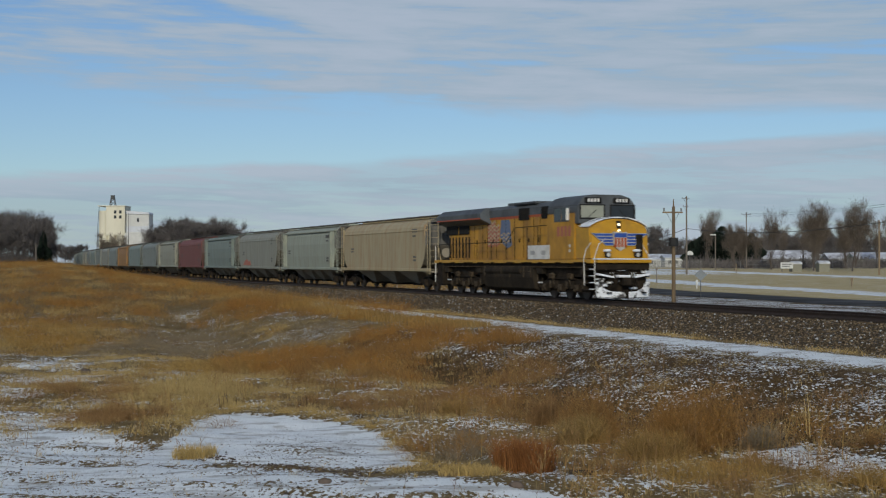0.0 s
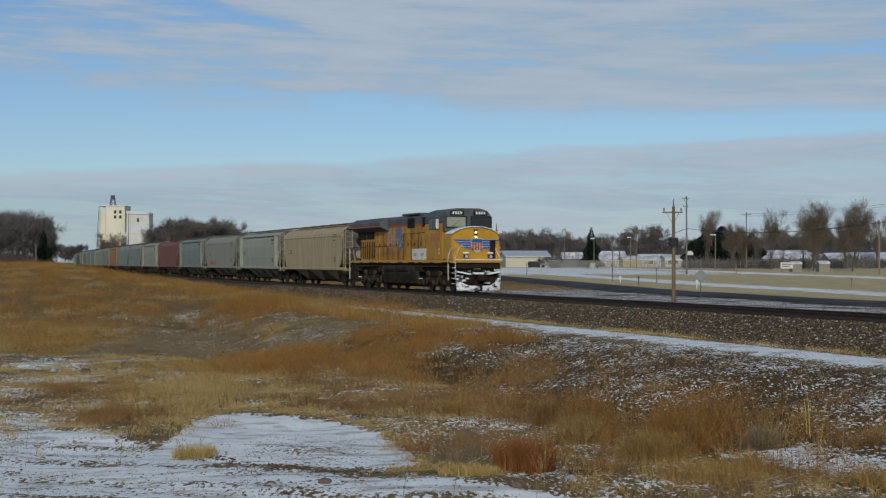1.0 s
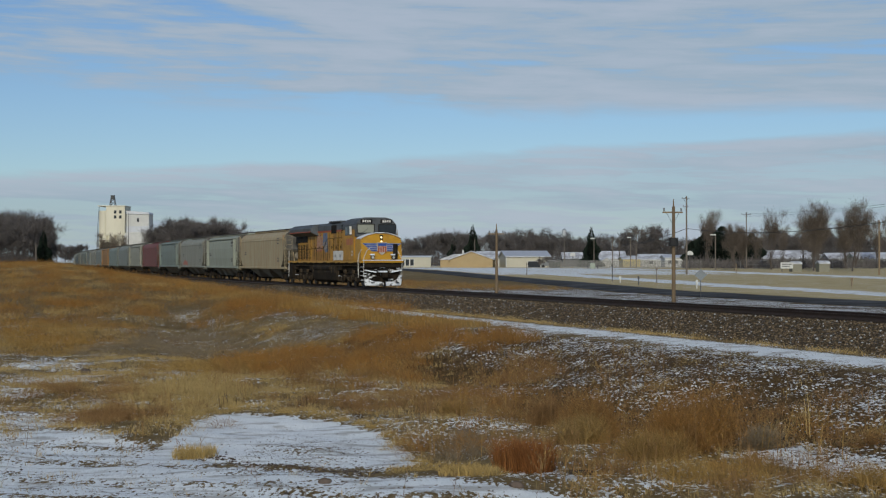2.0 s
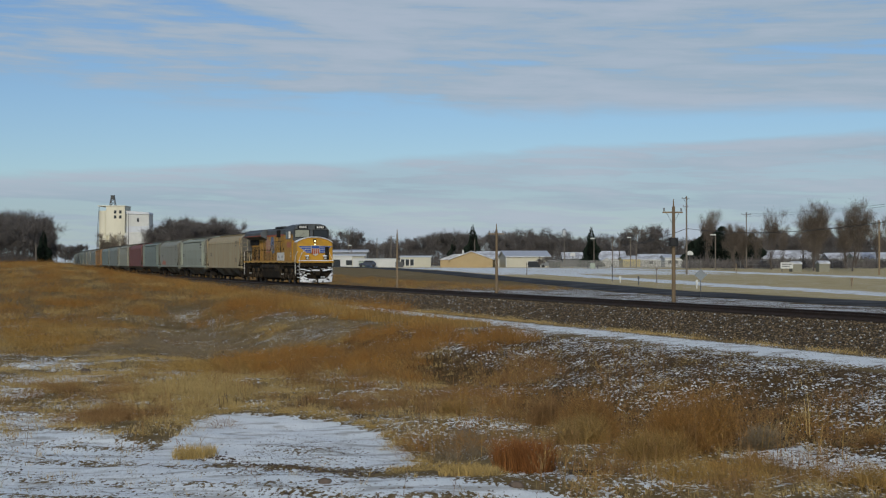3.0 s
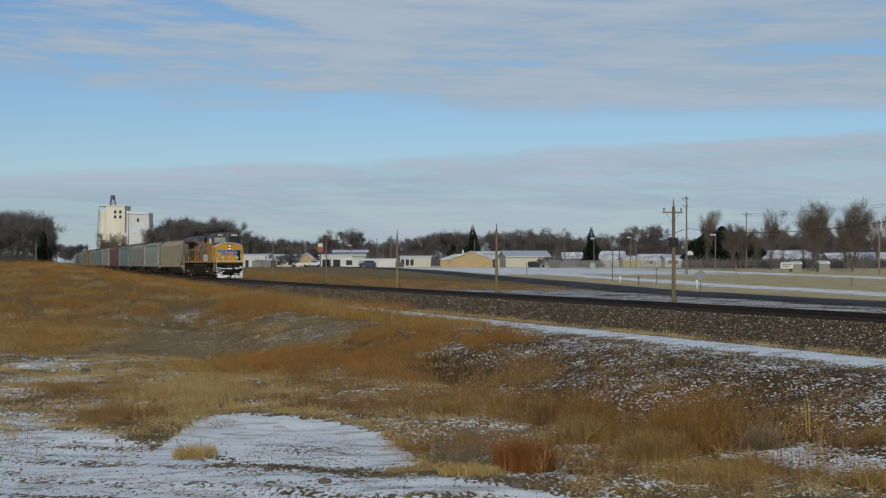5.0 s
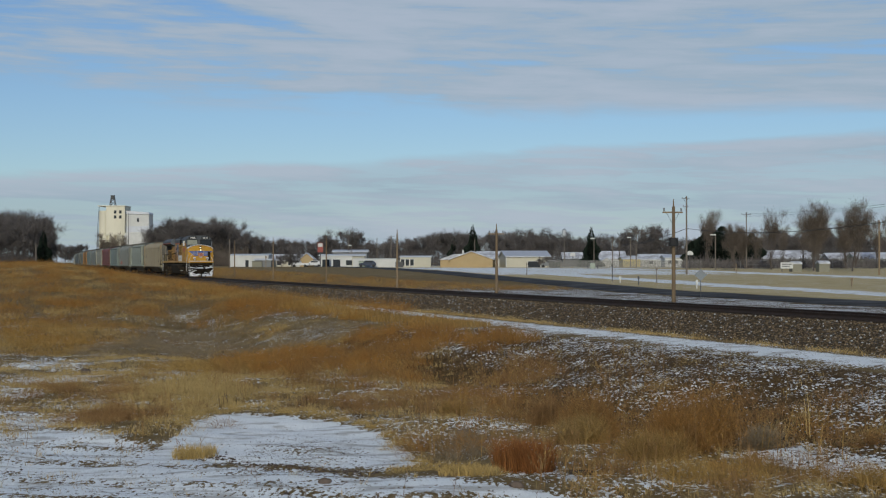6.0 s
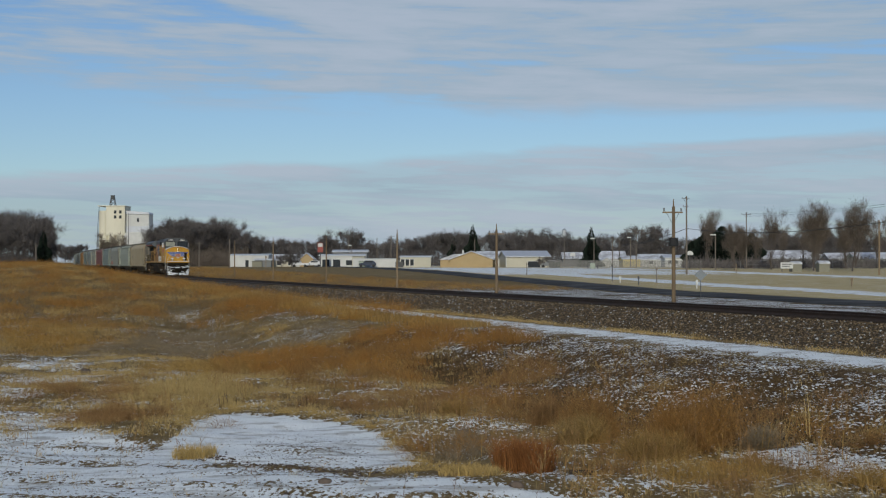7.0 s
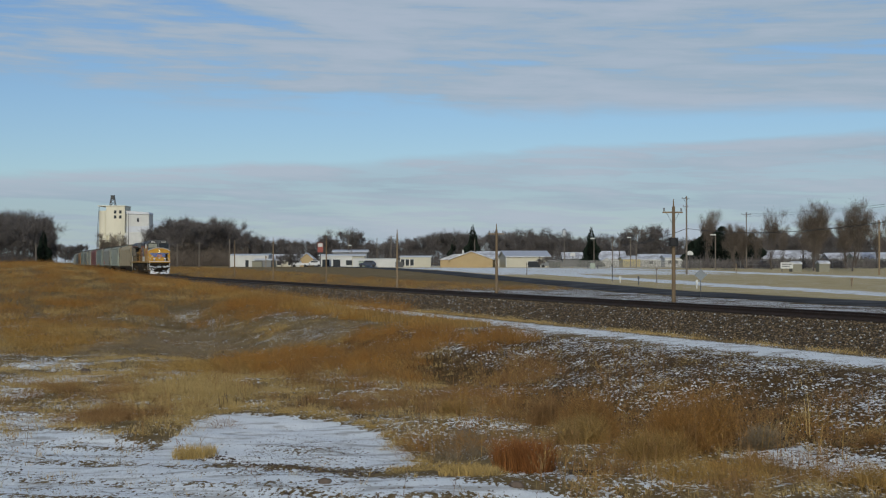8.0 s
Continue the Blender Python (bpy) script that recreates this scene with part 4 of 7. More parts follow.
def hopper(length, ribbed, mat):
    """A covered grain hopper car; ribbed cars have bowed sides with stiffeners at the ends."""
    ob = thing("covered_hopper", category="hopper car", group="cars of the train")
    h = length / 2
    e = h - 1.2                                   # end of the side sheet
    half = [(1.52, 1.36), (1.60, 2.2), (1.62, 3.1), (1.56, 3.75), (1.46, 4.06)] if ribbed else [(1.60, 1.36), (1.60, 3.62), (1.55, 3.86), (1.42, 4.08)]
    bm = bmesh.new()
    prof = half + [(1.2, 4.26), (0.6, 4.40), (-0.6, 4.40), (-1.2, 4.26)] + [(-a, z) for a, z in half[::-1]]
    # side sheets slant inwards below, at both ends
    rings = []
    for y, zmin in ((-e, 2.75), (-e + 0.10, 2.3), (-e + 0.28, 1.9), (-e + 0.55, 1.58), (-e + 0.95, 1.36), (e - 0.95, 1.36), (e - 0.55, 1.58), (e - 0.28, 1.9), (e - 0.10, 2.3), (e, 2.75)):
        rings.append([bm.verts.new((a, y, max(z, zmin))) for a, z in prof])
    n = len(prof)
    for r0, r1 in zip(rings[:-1], rings[1:]):
        for i in range(n - 1):
            bm.faces.new((r0[i], r1[i], r1[i + 1], r0[i + 1]))
        bm.faces.new((r0[-1], r1[-1], r1[0], r0[0])).material_index = 1
    bm.faces.new(rings[0]).material_index = 2
    bm.faces.new(rings[-1][::-1]).material_index = 2
    bmesh.ops.remove_doubles(bm, verts=bm.verts, dist=0.001)
    bmesh.ops.recalc_face_normals(bm, faces=bm.faces)
    body = part("body", bm, [mat, M_SLOPE, M_CARROOF], ob)
    for sx in (-1, 1):
        part("side_sill", bbox(min(sx * 1.5, sx * 1.62), max(sx * 1.5, sx * 1.62), -h + 0.45, h - 0.45, 1.18, 1.37, 0.02), mat, ob)
        part("top_chord", bbox(min(sx * 1.50, sx * 1.63), max(sx * 1.50, sx * 1.63), -e - 0.05, e + 0.05, *((3.98, 4.09) if ribbed else (3.60, 3.70)), 0.02), mat, ob)
        ys = [-e + 0.35, -e + 0.75, -e + 1.15, e - 1.15, e - 0.75, e - 0.35] if ribbed else [-e + 0.06, e - 0.06]
        for y in ys:
            part("side_post", bbox(min(sx * 1.56, sx * 1.66), max(sx * 1.56, sx * 1.66), y - 0.04, y + 0.04, 1.37 if ribbed else 3.3, 4.0, 0.01), mat, body)
        # markings that cannot be read
        a, b = sorted((sx * 1.601, sx * (1.632 if ribbed else 1.607)))
        for y, z, w, t in ((e - 2.0, 3.55, 0.9, 0.22), (e - 2.1, 3.28, 0.6, 0.10), (e - 2.0, 2.0, 0.5, 0.12), (e - 2.0, 1.8, 0.5, 0.12), (-e + 2.2, 2.6, 0.7, 0.1), (-e + 2.2, 2.42, 0.7, 0.1)):
            part("lettering_bar", bbox(a, b, y - w / 2, y + w / 2, z, z + t, 0), M_GRAFFITI, body)
    # ends: slope sheet, stubs, platform, ladders
    for sy in (-1, 1):
        part("end_platform", bbox(-1.5, 1.5, min(sy * (h - 1.7), sy * (h - 0.4)), max(sy * (h - 1.7), sy * (h - 0.4)), 1.12, 1.22, 0.01), M_CHUTE, ob)
        part("centre_sill", bbox(-0.3, 0.3, min(sy * (h - 3.6), sy * (h - 0.3)), max(sy * (h - 3.6), sy * (h - 0.3)), 0.78, 1.12, 0.02), M_UNDER, ob)
        bm = bmesh.new()
        for x in (-0.75, 0.75):
            prism(bm, [(sy * (e - 0.3), 3.1), (sy * (h - 0.5), 1.2), (sy * (h - 0.62), 1.2), (sy * (e - 0.5), 3.1)], "x", x - 0.04, x + 0.04)
        part("end_brace", bm, mat, ob)
        for sx in (-1, 1):
            bm = bmesh.new()
            x = sx * 1.56
            for y in (sy * (h - 0.5), sy * (h - 0.95)):
                pipe(bm, [(x, y, 1.0), (x, y, 4.2)], 0.025, 4)
            for k in range(9):
                z = 1.15 + 0.36 * k
                pipe(bm, [(x, sy * (h - 0.5), z), (x, sy * (h - 0.95), z)], 0.016, 4)
            part("ladder", bm, mat, ob)
            bm = bmesh.new()
            for k in range(8):
                z = 1.3 + 0.38 * k
                pipe(bm, [(sx * 1.5, sy * (h - 0.48), z), (sx * 1.05, sy * (h - 0.48), z)], 0.016, 4)
            pipe(bm, [(sx * 1.05, sy * (h - 0.48), 1.2), (sx * 1.05, sy * (h - 0.48), 4.2)], 0.022, 4)
            part("end_ladder", bm, mat, ob)
        bm = bmesh.new()
        tube(bm, (0, sy * (h - 0.4), 0.86), (0, sy * h, 0.86), 0.12, 0.18, 8)
        part("coupler", bm, M_UNDER, ob)
        part("crossover", bbox(-1.5, 1.5, min(sy * (h - 0.75), sy * (h - 0.42)), max(sy * (h - 0.75), sy * (h - 0.42)), 4.30, 4.36, 0), M_CARROOF, ob)
    bm = bmesh.new()
    tube(bm, (0.55, h - 0.5, 2.3), (0.55, h - 0.44, 2.3), 0.28, 0.28, 12)
    part("brake_wheel", bm, M_CHUTE, ob)
    # roof walk and hatches
    part("hatch_trough", bbox(-0.36, 0.36, -e + 0.5, e - 0.5, 4.40, 4.56, 0.03), mat, ob)
    for sx in (-1, 1):
        part("running_board", bbox(min(sx * 0.5, sx * 1.0), max(sx * 0.5, sx * 1.0), -h + 0.45, h - 0.45, 4.50, 4.55, 0), M_CARROOF, ob)
    for k in range(6):
        y = -e + 1.6 + (2 * e - 3.2) * k / 5
        part("hatch", bbox(-0.32, 0.32, y - 0.6, y + 0.6, 4.565, 4.63, 0.03), M_CARROOF, ob)
    # discharge chutes
    nb = 3 if not ribbed else 4
    w = (2 * e - 4.2) / nb
    for k in range(nb):
        c = -e + 2.1 + w * (k + 0.5)
        bm = bmesh.new()
        for sgn in (1,):
            lo = [bm.verts.new((x, y, 0.42)) for x, y in ((-0.6, c - 0.35), (0.6, c - 0.35), (0.6, c + 0.35), (-0.6, c + 0.35))]
            hi = [bm.verts.new((x, y, 1.38)) for x, y in ((-1.5, c - w / 2 + 0.03), (1.5, c - w / 2 + 0.03), (1.5, c + w / 2 - 0.03), (-1.5, c + w / 2 - 0.03))]
            bm.faces.new(lo[::-1]), bm.faces.new(hi)
            for i in range(4):
                bm.faces.new((lo[i], lo[(i + 1) % 4], hi[(i + 1) % 4], hi[i]))
        ch = part("chute", bm, M_CHUTE, ob)
        part("outlet_gate", bbox(-0.75, 0.75, c - 0.45, c + 0.45, 0.30, 0.42, 0.02), M_UNDER, ch)
    # trucks
    for sy in (-1, 1):
        bm = bmesh.new()
        for sx in (-1, 1):
            prism(bm, [(-1.15, 0.38), (-1.15, 0.62), (-0.75, 0.72), (-0.45, 0.86), (0.45, 0.86), (0.75, 0.72), (1.15, 0.62), (1.15, 0.38), (0.75, 0.48), (0.42, 0.24), (-0.42, 0.24), (-0.75, 0.48)], "x", sx * 0.95, sx * 1.12)
            for k in (-0.15, 0.15):
                tube(bm, (sx * 1.16, k, 0.34), (sx * 1.16, k, 0.72), 0.09, 0.09, 8)
        box(bm, -1.1, 1.1, -0.2, 0.2, 0.55, 0.80)
        tk = part("truck", bm, M_UNDER, ob, "black two-axle freight truck")
        tk.location = (0, sy * (h - 2.35), 0)
        for y in (-0.89, 0.89):
            wheelset(tk, y, 0.457).location.z = 0.457
    return ob


V, S_LOCO = 17.989, 59.274 + 9.85           # metres per second; the locomotive's middle at the start
CARS = []


def build_train():
    CARS.append((locomotive(), S_LOCO))
    s = S_LOCO + 11.15
    order = [0, 1, 2, 3, 4, 5, 6, 3, 7, 6, 2, 6, 3, 6, 2, 3, 6, 6, 3, 2, 6, 3, 6, 6]
    shape = [0, 1, 0, 1, 0, 1, 0, 0, 1, 0, 0, 1, 0, 0, 1, 0, 0, 0, 1, 0, 0, 1, 0, 0]
    proto = {}
    for i, (c, k) in enumerate(zip(order, shape)):
        L = 20.0 if i == 0 else 18.42
        key = (L, k)
        if key not in proto:
            proto[key] = car = hopper(L, k, PAINTS[c])
            base = PAINTS[c]
            proto[key, "base"] = base
        else:
            car = copy_thing(proto[key], Matrix())
            for o in car.children_recursive:
                if o.data.materials and o.data.materials[0] == proto[key, "base"]:
                    o.material_slots[0].link = "OBJECT"
                    o.material_slots[0].material = PAINTS[c]
        tagged(car, f"{PAINT_WORDS[c]} {'ribbed bow-sided' if k else 'flat-sided'} covered grain hopper car, weathered")
        CARS.append((car, s + L / 2))
        s += L
    # a patch of red spray paint low on the grey car
    bm = bmesh.new()
    prism(bm, [(-6.0, 1.5), (-2.6, 1.45), (-2.9, 1.95), (-3.6, 1.8), (-4.3, 2.05), (-5.4, 1.85)], "x", 1.603, 1.612)
    part("spray_paint", bm, M_FADED_RED, CARS[3][0], "patch of faded red spray paint")


build_train()


def motions():
    for ob, s in CARS:
        rows = []
        for i in range(17):
            t = i * 0.5
            q = s + V * t
            p = track(q)
            rows.append((t, pose(p.x, p.y, 0, 0, 0, heading(q))))
        walk(ob, rows)
        for w in ob.children_recursive:
            if w.name.startswith("wheelset"):
                y, r = w.location.y, w["radius"]
                spin = math.degrees(V / r)
                n = math.ceil(8.0 * spin / 80)
                n = 240 if n <= 240 else n
                walk(w, [(8.0 * k / n, pose(0, y, r, spin * 8.0 * k / n)) for k in range(n + 1)])

# ------------------------------------------------------------ the far side: poles, elevator, town
M_POLE = surface("weathered_pole_wood", (0.26, 0.19, 0.12), (0.17, 0.125, 0.08), 3, 0.85, dirt=(0.11, 0.08, 0.055), dirt_amt=0.6, dirt_scale=1.2, stretch=(4, 4, 0.4), obj_random=0.2)
M_POLEGREY = surface("grey_pole_wood", (0.22, 0.19, 0.16), (0.14, 0.12, 0.10), 3, 0.85, stretch=(4, 4, 0.4), obj_random=0.15)
M_CONCRETE = surface("cream_concrete", (0.75, 0.71, 0.57), (0.68, 0.64, 0.51), 0.15, 0.85, dirt=(0.45, 0.41, 0.32), dirt_scale=0.12, dirt_amt=0.4, stretch=(1, 1, 0.3))
M_WHITEWALL = surface("white_siding", (0.64, 0.64, 0.61), (0.55, 0.55, 0.53), 0.4, 0.7, dirt=(0.5, 0.49, 0.45), dirt_scale=0.3, dirt_amt=0.35)
M_CREAM = surface("cream_siding", (0.54, 0.51, 0.41), (0.48, 0.45, 0.36), 0.5, 0.75)
M_TANWALL = surface("tan_siding", (0.45, 0.34, 0.19), (0.40, 0.30, 0.165), 0.5, 0.75, dirt=(0.4, 0.28, 0.15), dirt_scale=0.3, dirt_amt=0.3)
M_YELWALL = surface("yellow_siding", (0.66, 0.55, 0.26), (0.6, 0.5, 0.24), 0.5, 0.75)
M_GREYWALL = surface("grey_siding", (0.22, 0.225, 0.225), (0.18, 0.185, 0.185), 0.5, 0.75)
M_GREENWALL = surface("sage_siding", (0.36, 0.40, 0.33), (0.30, 0.34, 0.28), 0.5, 0.75)
M_SHINGLE = surface("snowy_shingles", (0.30, 0.30, 0.31), (0.46, 0.47, 0.50), 1.0, 0.85, dirt=(0.68, 0.70, 0.74), dirt_scale=0.35, dirt_amt=0.8, dirt_lo=0.42, dirt_hi=0.55)
M_TINROOF = surface("pale_tin_roof", (0.56, 0.58, 0.62), (0.48, 0.50, 0.54), 0.8, 0.5, 0.2)
M_TANK_SILVER = surface("silver_tank", (0.62, 0.64, 0.66), (0.5, 0.52, 0.54), 0.6, 0.35, 0.6)
M_DARKPANE = surface("far_window_pane", (0.03, 0.035, 0.04), (0.05, 0.055, 0.06), 2, 0.15)
M_SIGNRED = surface("red_sign", (0.33, 0.08, 0.06), (0.26, 0.07, 0.055), 2, 0.5)
M_FENCE = surface("dull_fence_metal", (0.11, 0.11, 0.11), (0.085, 0.085, 0.085), 2, 0.7)
M_SHEDWALL = surface("dull_khaki_siding", (0.27, 0.26, 0.20), (0.22, 0.21, 0.165), 0.6, 0.8)
M_CHAIN = surface("weathered_chain_fence", (0.24, 0.235, 0.22), (0.18, 0.175, 0.165), 2, 0.75)
M_BARK = surface("winter_bark", (0.13, 0.11, 0.095), (0.08, 0.066, 0.056), 2, 0.9, obj_random=0.25)
M_TWIG = surface("winter_twigs", (0.146, 0.132, 0.126), (0.105, 0.094, 0.090), 0.3, 0.9, obj_random=0.22, island=0.25)
M_TWIG_WARM = surface("warm_brown_twigs", (0.17, 0.138, 0.110), (0.125, 0.102, 0.084), 0.3, 0.9, obj_random=0.15, island=0.25)
M_NEEDLE = surface("dark_needles", (0.018, 0.028, 0.022), (0.03, 0.042, 0.03), 0.6, 0.85, island=0.3)
M_CABLE = surface("black_cable", (0.02, 0.02, 0.02), (0.03, 0.03, 0.03), 2, 0.6)
M_CARPAINT = [surface("white_car_paint", (0.7, 0.7, 0.7), (0.62, 0.62, 0.62), 1, 0.3), surface("dark_car_paint", (0.04, 0.05, 0.08), (0.05, 0.06, 0.09), 1, 0.3), surface("grey_vehicle_paint", (0.22, 0.23, 0.24), (0.18, 0.19, 0.2), 1, 0.3)]


def gz(x, y):
    return float(height(x, y))


def spot(b, y):
    """The ground at bearing b (its tangent, right of the line of sight) and distance y."""
    return b * y, y, gz(b * y, y)


def crossarm_pole(x, y, h, mat, arms, label, can=False, rz=20.0, base=None, r=0.15, pin=False):
    ob = thing("utility_pole", x, y, gz(x, y) - 0.3 if base is None else base, rz, label, "pole", "poles")
    bm = bmesh.new()
    tube(bm, (0, 0, 0), (0, 0, h), r, r * 0.7, 10)
    if pin:
        tube(bm, (0, 0, h), (0, 0, h + 0.4), 0.04, 0.025, 6)
    part("pole_shaft", bm, mat, ob)
    for dz, w, pins in arms:
        a = part("crossarm", bbox(-w / 2, w / 2, 0.11, 0.22, h - dz - 0.04, h - dz + 0.04, 0.01), mat, ob)
        for k in range(pins):
            xx = -w / 2 + 0.08 + (w - 0.16) * k / max(1, pins - 1)
            bm = bmesh.new()
            tube(bm, (xx, 0.165, h - dz + 0.06), (xx, 0.165, h - dz + 0.22), 0.035, 0.05, 6)
            part("insulator", bm, M_GREYWALL, a)
        bm = bmesh.new()
        for sx in (-1, 1):
            pipe(bm, [(sx * 0.05, 0.14, h - dz - 0.55), (sx * w * 0.3, 0.14, h - dz - 0.05)], 0.015, 4)
        part("arm_brace", bm, M_FENCE, ob)
    if can:
        bm = bmesh.new()
        tube(bm, (0, 0, h - 2.1), (0, 0, h - 1.65), 0.25, 0.25, 12)
        part("cable_box", bm, M_CABLE, ob, "black can strapped round the pole")
    return ob


def build_poles():
    # the old line pole row along the track
    for i, (s, top) in enumerate(((68.0, 4.68), (93.0, 4.0), (115.4, 4.1), (138.6, 3.9), (163.0, 4.2), (187.0, 4.3))):
        p = track(s, -7.6)
        base = gz(p.x, p.y) - 0.3
        crossarm_pole(p.x, p.y, top - base, M_POLE, [(0.3, 1.1, 2)] if i < 2 else [], "weathered brown wooden line pole beside the track" + (" with a single crossarm" if i < 2 else ""), can=(i == 0), rz=math.degrees(TH) - 12, r=0.115 if i < 2 else 0.09, pin=True)
    x, y, z = spot(0.1678, 222)
    crossarm_pole(x, y, 12.2, M_POLEGREY, [(0.35, 2.0, 3), (1.6, 1.4, 2)], "tall grey wooden utility pole with double crossarms", rz=48)
    x, y, z = spot(0.2090, 300)
    crossarm_pole(x, y, 12.0, M_POLEGREY, [(0.4, 2.1, 3)], "grey wooden utility pole with a crossarm", rz=8)
    x, y, z = spot(0.3005, 215)
    crossarm_pole(x, y, 8.4, M_POLE, [], "brown wooden pole near parked trees")
    for b, d, h, n in ((0.1168, 380, 8.0, 1), (0.1215, 420, 9.0, 1), (-0.0358, 400, 9.0, 1), (-0.065, 430, 9.5, 1), (0.0835, 390, 7.5, 0), (-0.0455, 440, 9, 0), (0.0218, 380, 7.6, 0), (-0.147, 300, 6.5, 0), (-0.183, 340, 6.0, 1), (-0.168, 330, 6.2, 1)):
        x, y, z = spot(b, d)
        crossarm_pole(x, y, h, M_POLEGREY, [(0.4, 2.0, 2)] if n else [], "distant grey utility pole in town", rz=random.uniform(-20, 20))
    x, y, z = spot(0.133, 350)
    crossarm_pole(x, y, 9.5, M_POLEGREY, [(0.3, 4.2, 6), (1.0, 4.2, 6)], "grey pole carrying a wide transformer rack", rz=0)
    x, y, z = spot(-0.2804, 300)
    crossarm_pole(x, y, 4.9, M_POLEGREY, [], "plain grey post behind the grass bank")


def cable(name, pts, r, sag, label):
    bm = bmesh.new()
    for (a, b) in zip(pts[:-1], pts[1:]):
        a, b = Vector(a), Vector(b)
        prev = a
        for k in range(1, 13):
            t = k / 12
            p = a.lerp(b, t) - Vector((0, 0, sag * 4 * t * (1 - t)))
            tube(bm, prev, p, r, r, 4)
            prev = p
    return tagged(part(name, bm, M_CABLE), label, "cable", "overhead lines")


def up(b, y, v):
    """A point at bearing b, distance y and rise v (tangent over the eye's level)."""
    return (b * y, y, EYE + v * y)


def build_cables():
    cable("cable", [up(0.108, 380, 0.0132), up(0.1678, 222, 0.0235), up(0.36, 128, 0.0375)], 0.045, 1.3, "thick black sagging cable on utility poles")
    for v in (0.0335, 0.0320):
        cable("cable", [up(0.209, 300, v), up(0.36, 165, v + 0.0135)], 0.022, 0.5, "thin grey overhead wire between poles")


build_poles()
build_cables()


def grain_elevator():
    y0 = 850.0
    x0 = -0.2278 * y0
    ob = thing("grain_elevator", x0, y0, gz(x0, y0), 0, "cream concrete grain elevator with white annexes", "elevator")
    H = 34.0
    for i in range(3):
        for j in range(3):
            bm = bmesh.new()
            tube(bm, (-5.0 + 5.0 * i, 5.2 * j, 0), (-5.0 + 5.0 * i, 5.2 * j, H - 2.5), 2.75, 2.75, 24)
            part("silo", bm, M_CONCRETE, ob, "cream concrete silo")
    hd = part("headhouse", bbox(-3.0, 7.9, -2.95, 13, 17, H, 0.1), M_CONCRETE, ob)
    for i in range(2):
        for j in range(2):
            part("window", bbox(1.6 + 3.0 * i, 3.0 + 3.0 * i, -3.02, -2.9, H - 4.2 - 2.9 * j, H - 2.4 - 2.9 * j, 0), M_DARKPANE, hd)
    part("roof_slab", bbox(-7.9, 8.2, -3.2, 13.2, H, H + 0.5, 0.05), M_CONCRETE, ob)
    bm = bmesh.new()
    for a, b in (((-1.6, 0), (-0.6, 0)), ((1.6, 0), (0.6, 0)), ((-1.6, 3), (-0.6, 2)), ((1.6, 3), (0.6, 2))):
        pipe(bm, [(a[0], a[1], H + 0.5), (b[0], b[1], H + 6.5)], 0.22, 5)
    for z in (2.2, 4.2):
        pipe(bm, [(-1.2, 0, H + z), (1.2, 0, H + z)], 0.15, 5)
        pipe(bm, [(-1.2, 0, H + z - 1.5), (1.1, 0, H + z)], 0.15, 5)
    box(bm, -1.0, 1.0, 0, 2, H + 4.4, H + 6.6)
    part("leg_tower", bm, M_FENCE, ob, "dark steel elevator leg head")
    bm = bmesh.new()
    pipe(bm, [(-7.2, -2.5, H), (-8.0, -2.5, H - 12), (-8.6, -2.5, 4)], 0.16, 6)
    part("spout", bm, M_FENCE, ob)
    part("annex", bbox(7.9, 21.5, 0, 12, 0, 29.5, 0.3), M_WHITEWALL, ob, "tall white annex bin")
    an = bmesh.new()
    prism(an, [(7.7, 29.5), (21.8, 29.5), (21.0, 30.6), (8.0, 31.6)], "y", -0.3, 12.3)
    part("annex_roof", an, M_TINROOF, ob)
    part("annex_band", bbox(7.95, 21.6, -0.12, 0.0, 19.0, 22.5, 0), M_TINROOF, ob)
    part("annex_window", bbox(14.4, 15.6, -0.15, 0.02, 25.0, 27.2, 0), M_DARKPANE, ob)
    part("lower_annex", bbox(7.6, 24.5, -2.5, 10, 0, 18.5, 0.2), M_WHITEWALL, ob)
    lo = part("drive_shed", bbox(21.8, 28.6, -2.0, 8, 0, 19.0, 0.2), M_WHITEWALL, ob)
    part("drive_shed_roof", bbox(21.4, 29.0, -2.4, 8.4, 19.0, 19.7, 0.1), M_TINROOF, ob)
    part("loading_shed", bbox(22.5, 27.5, -2.15, -1.9, 14.2, 17.2, 0.0), M_GREYWALL, lo)
    bm = bmesh.new()
    pipe(bm, [(10, -3, 0), (10, -3, 30)], 0.15, 4)
    part("downspout", bm, M_FENCE, ob)


grain_elevator()


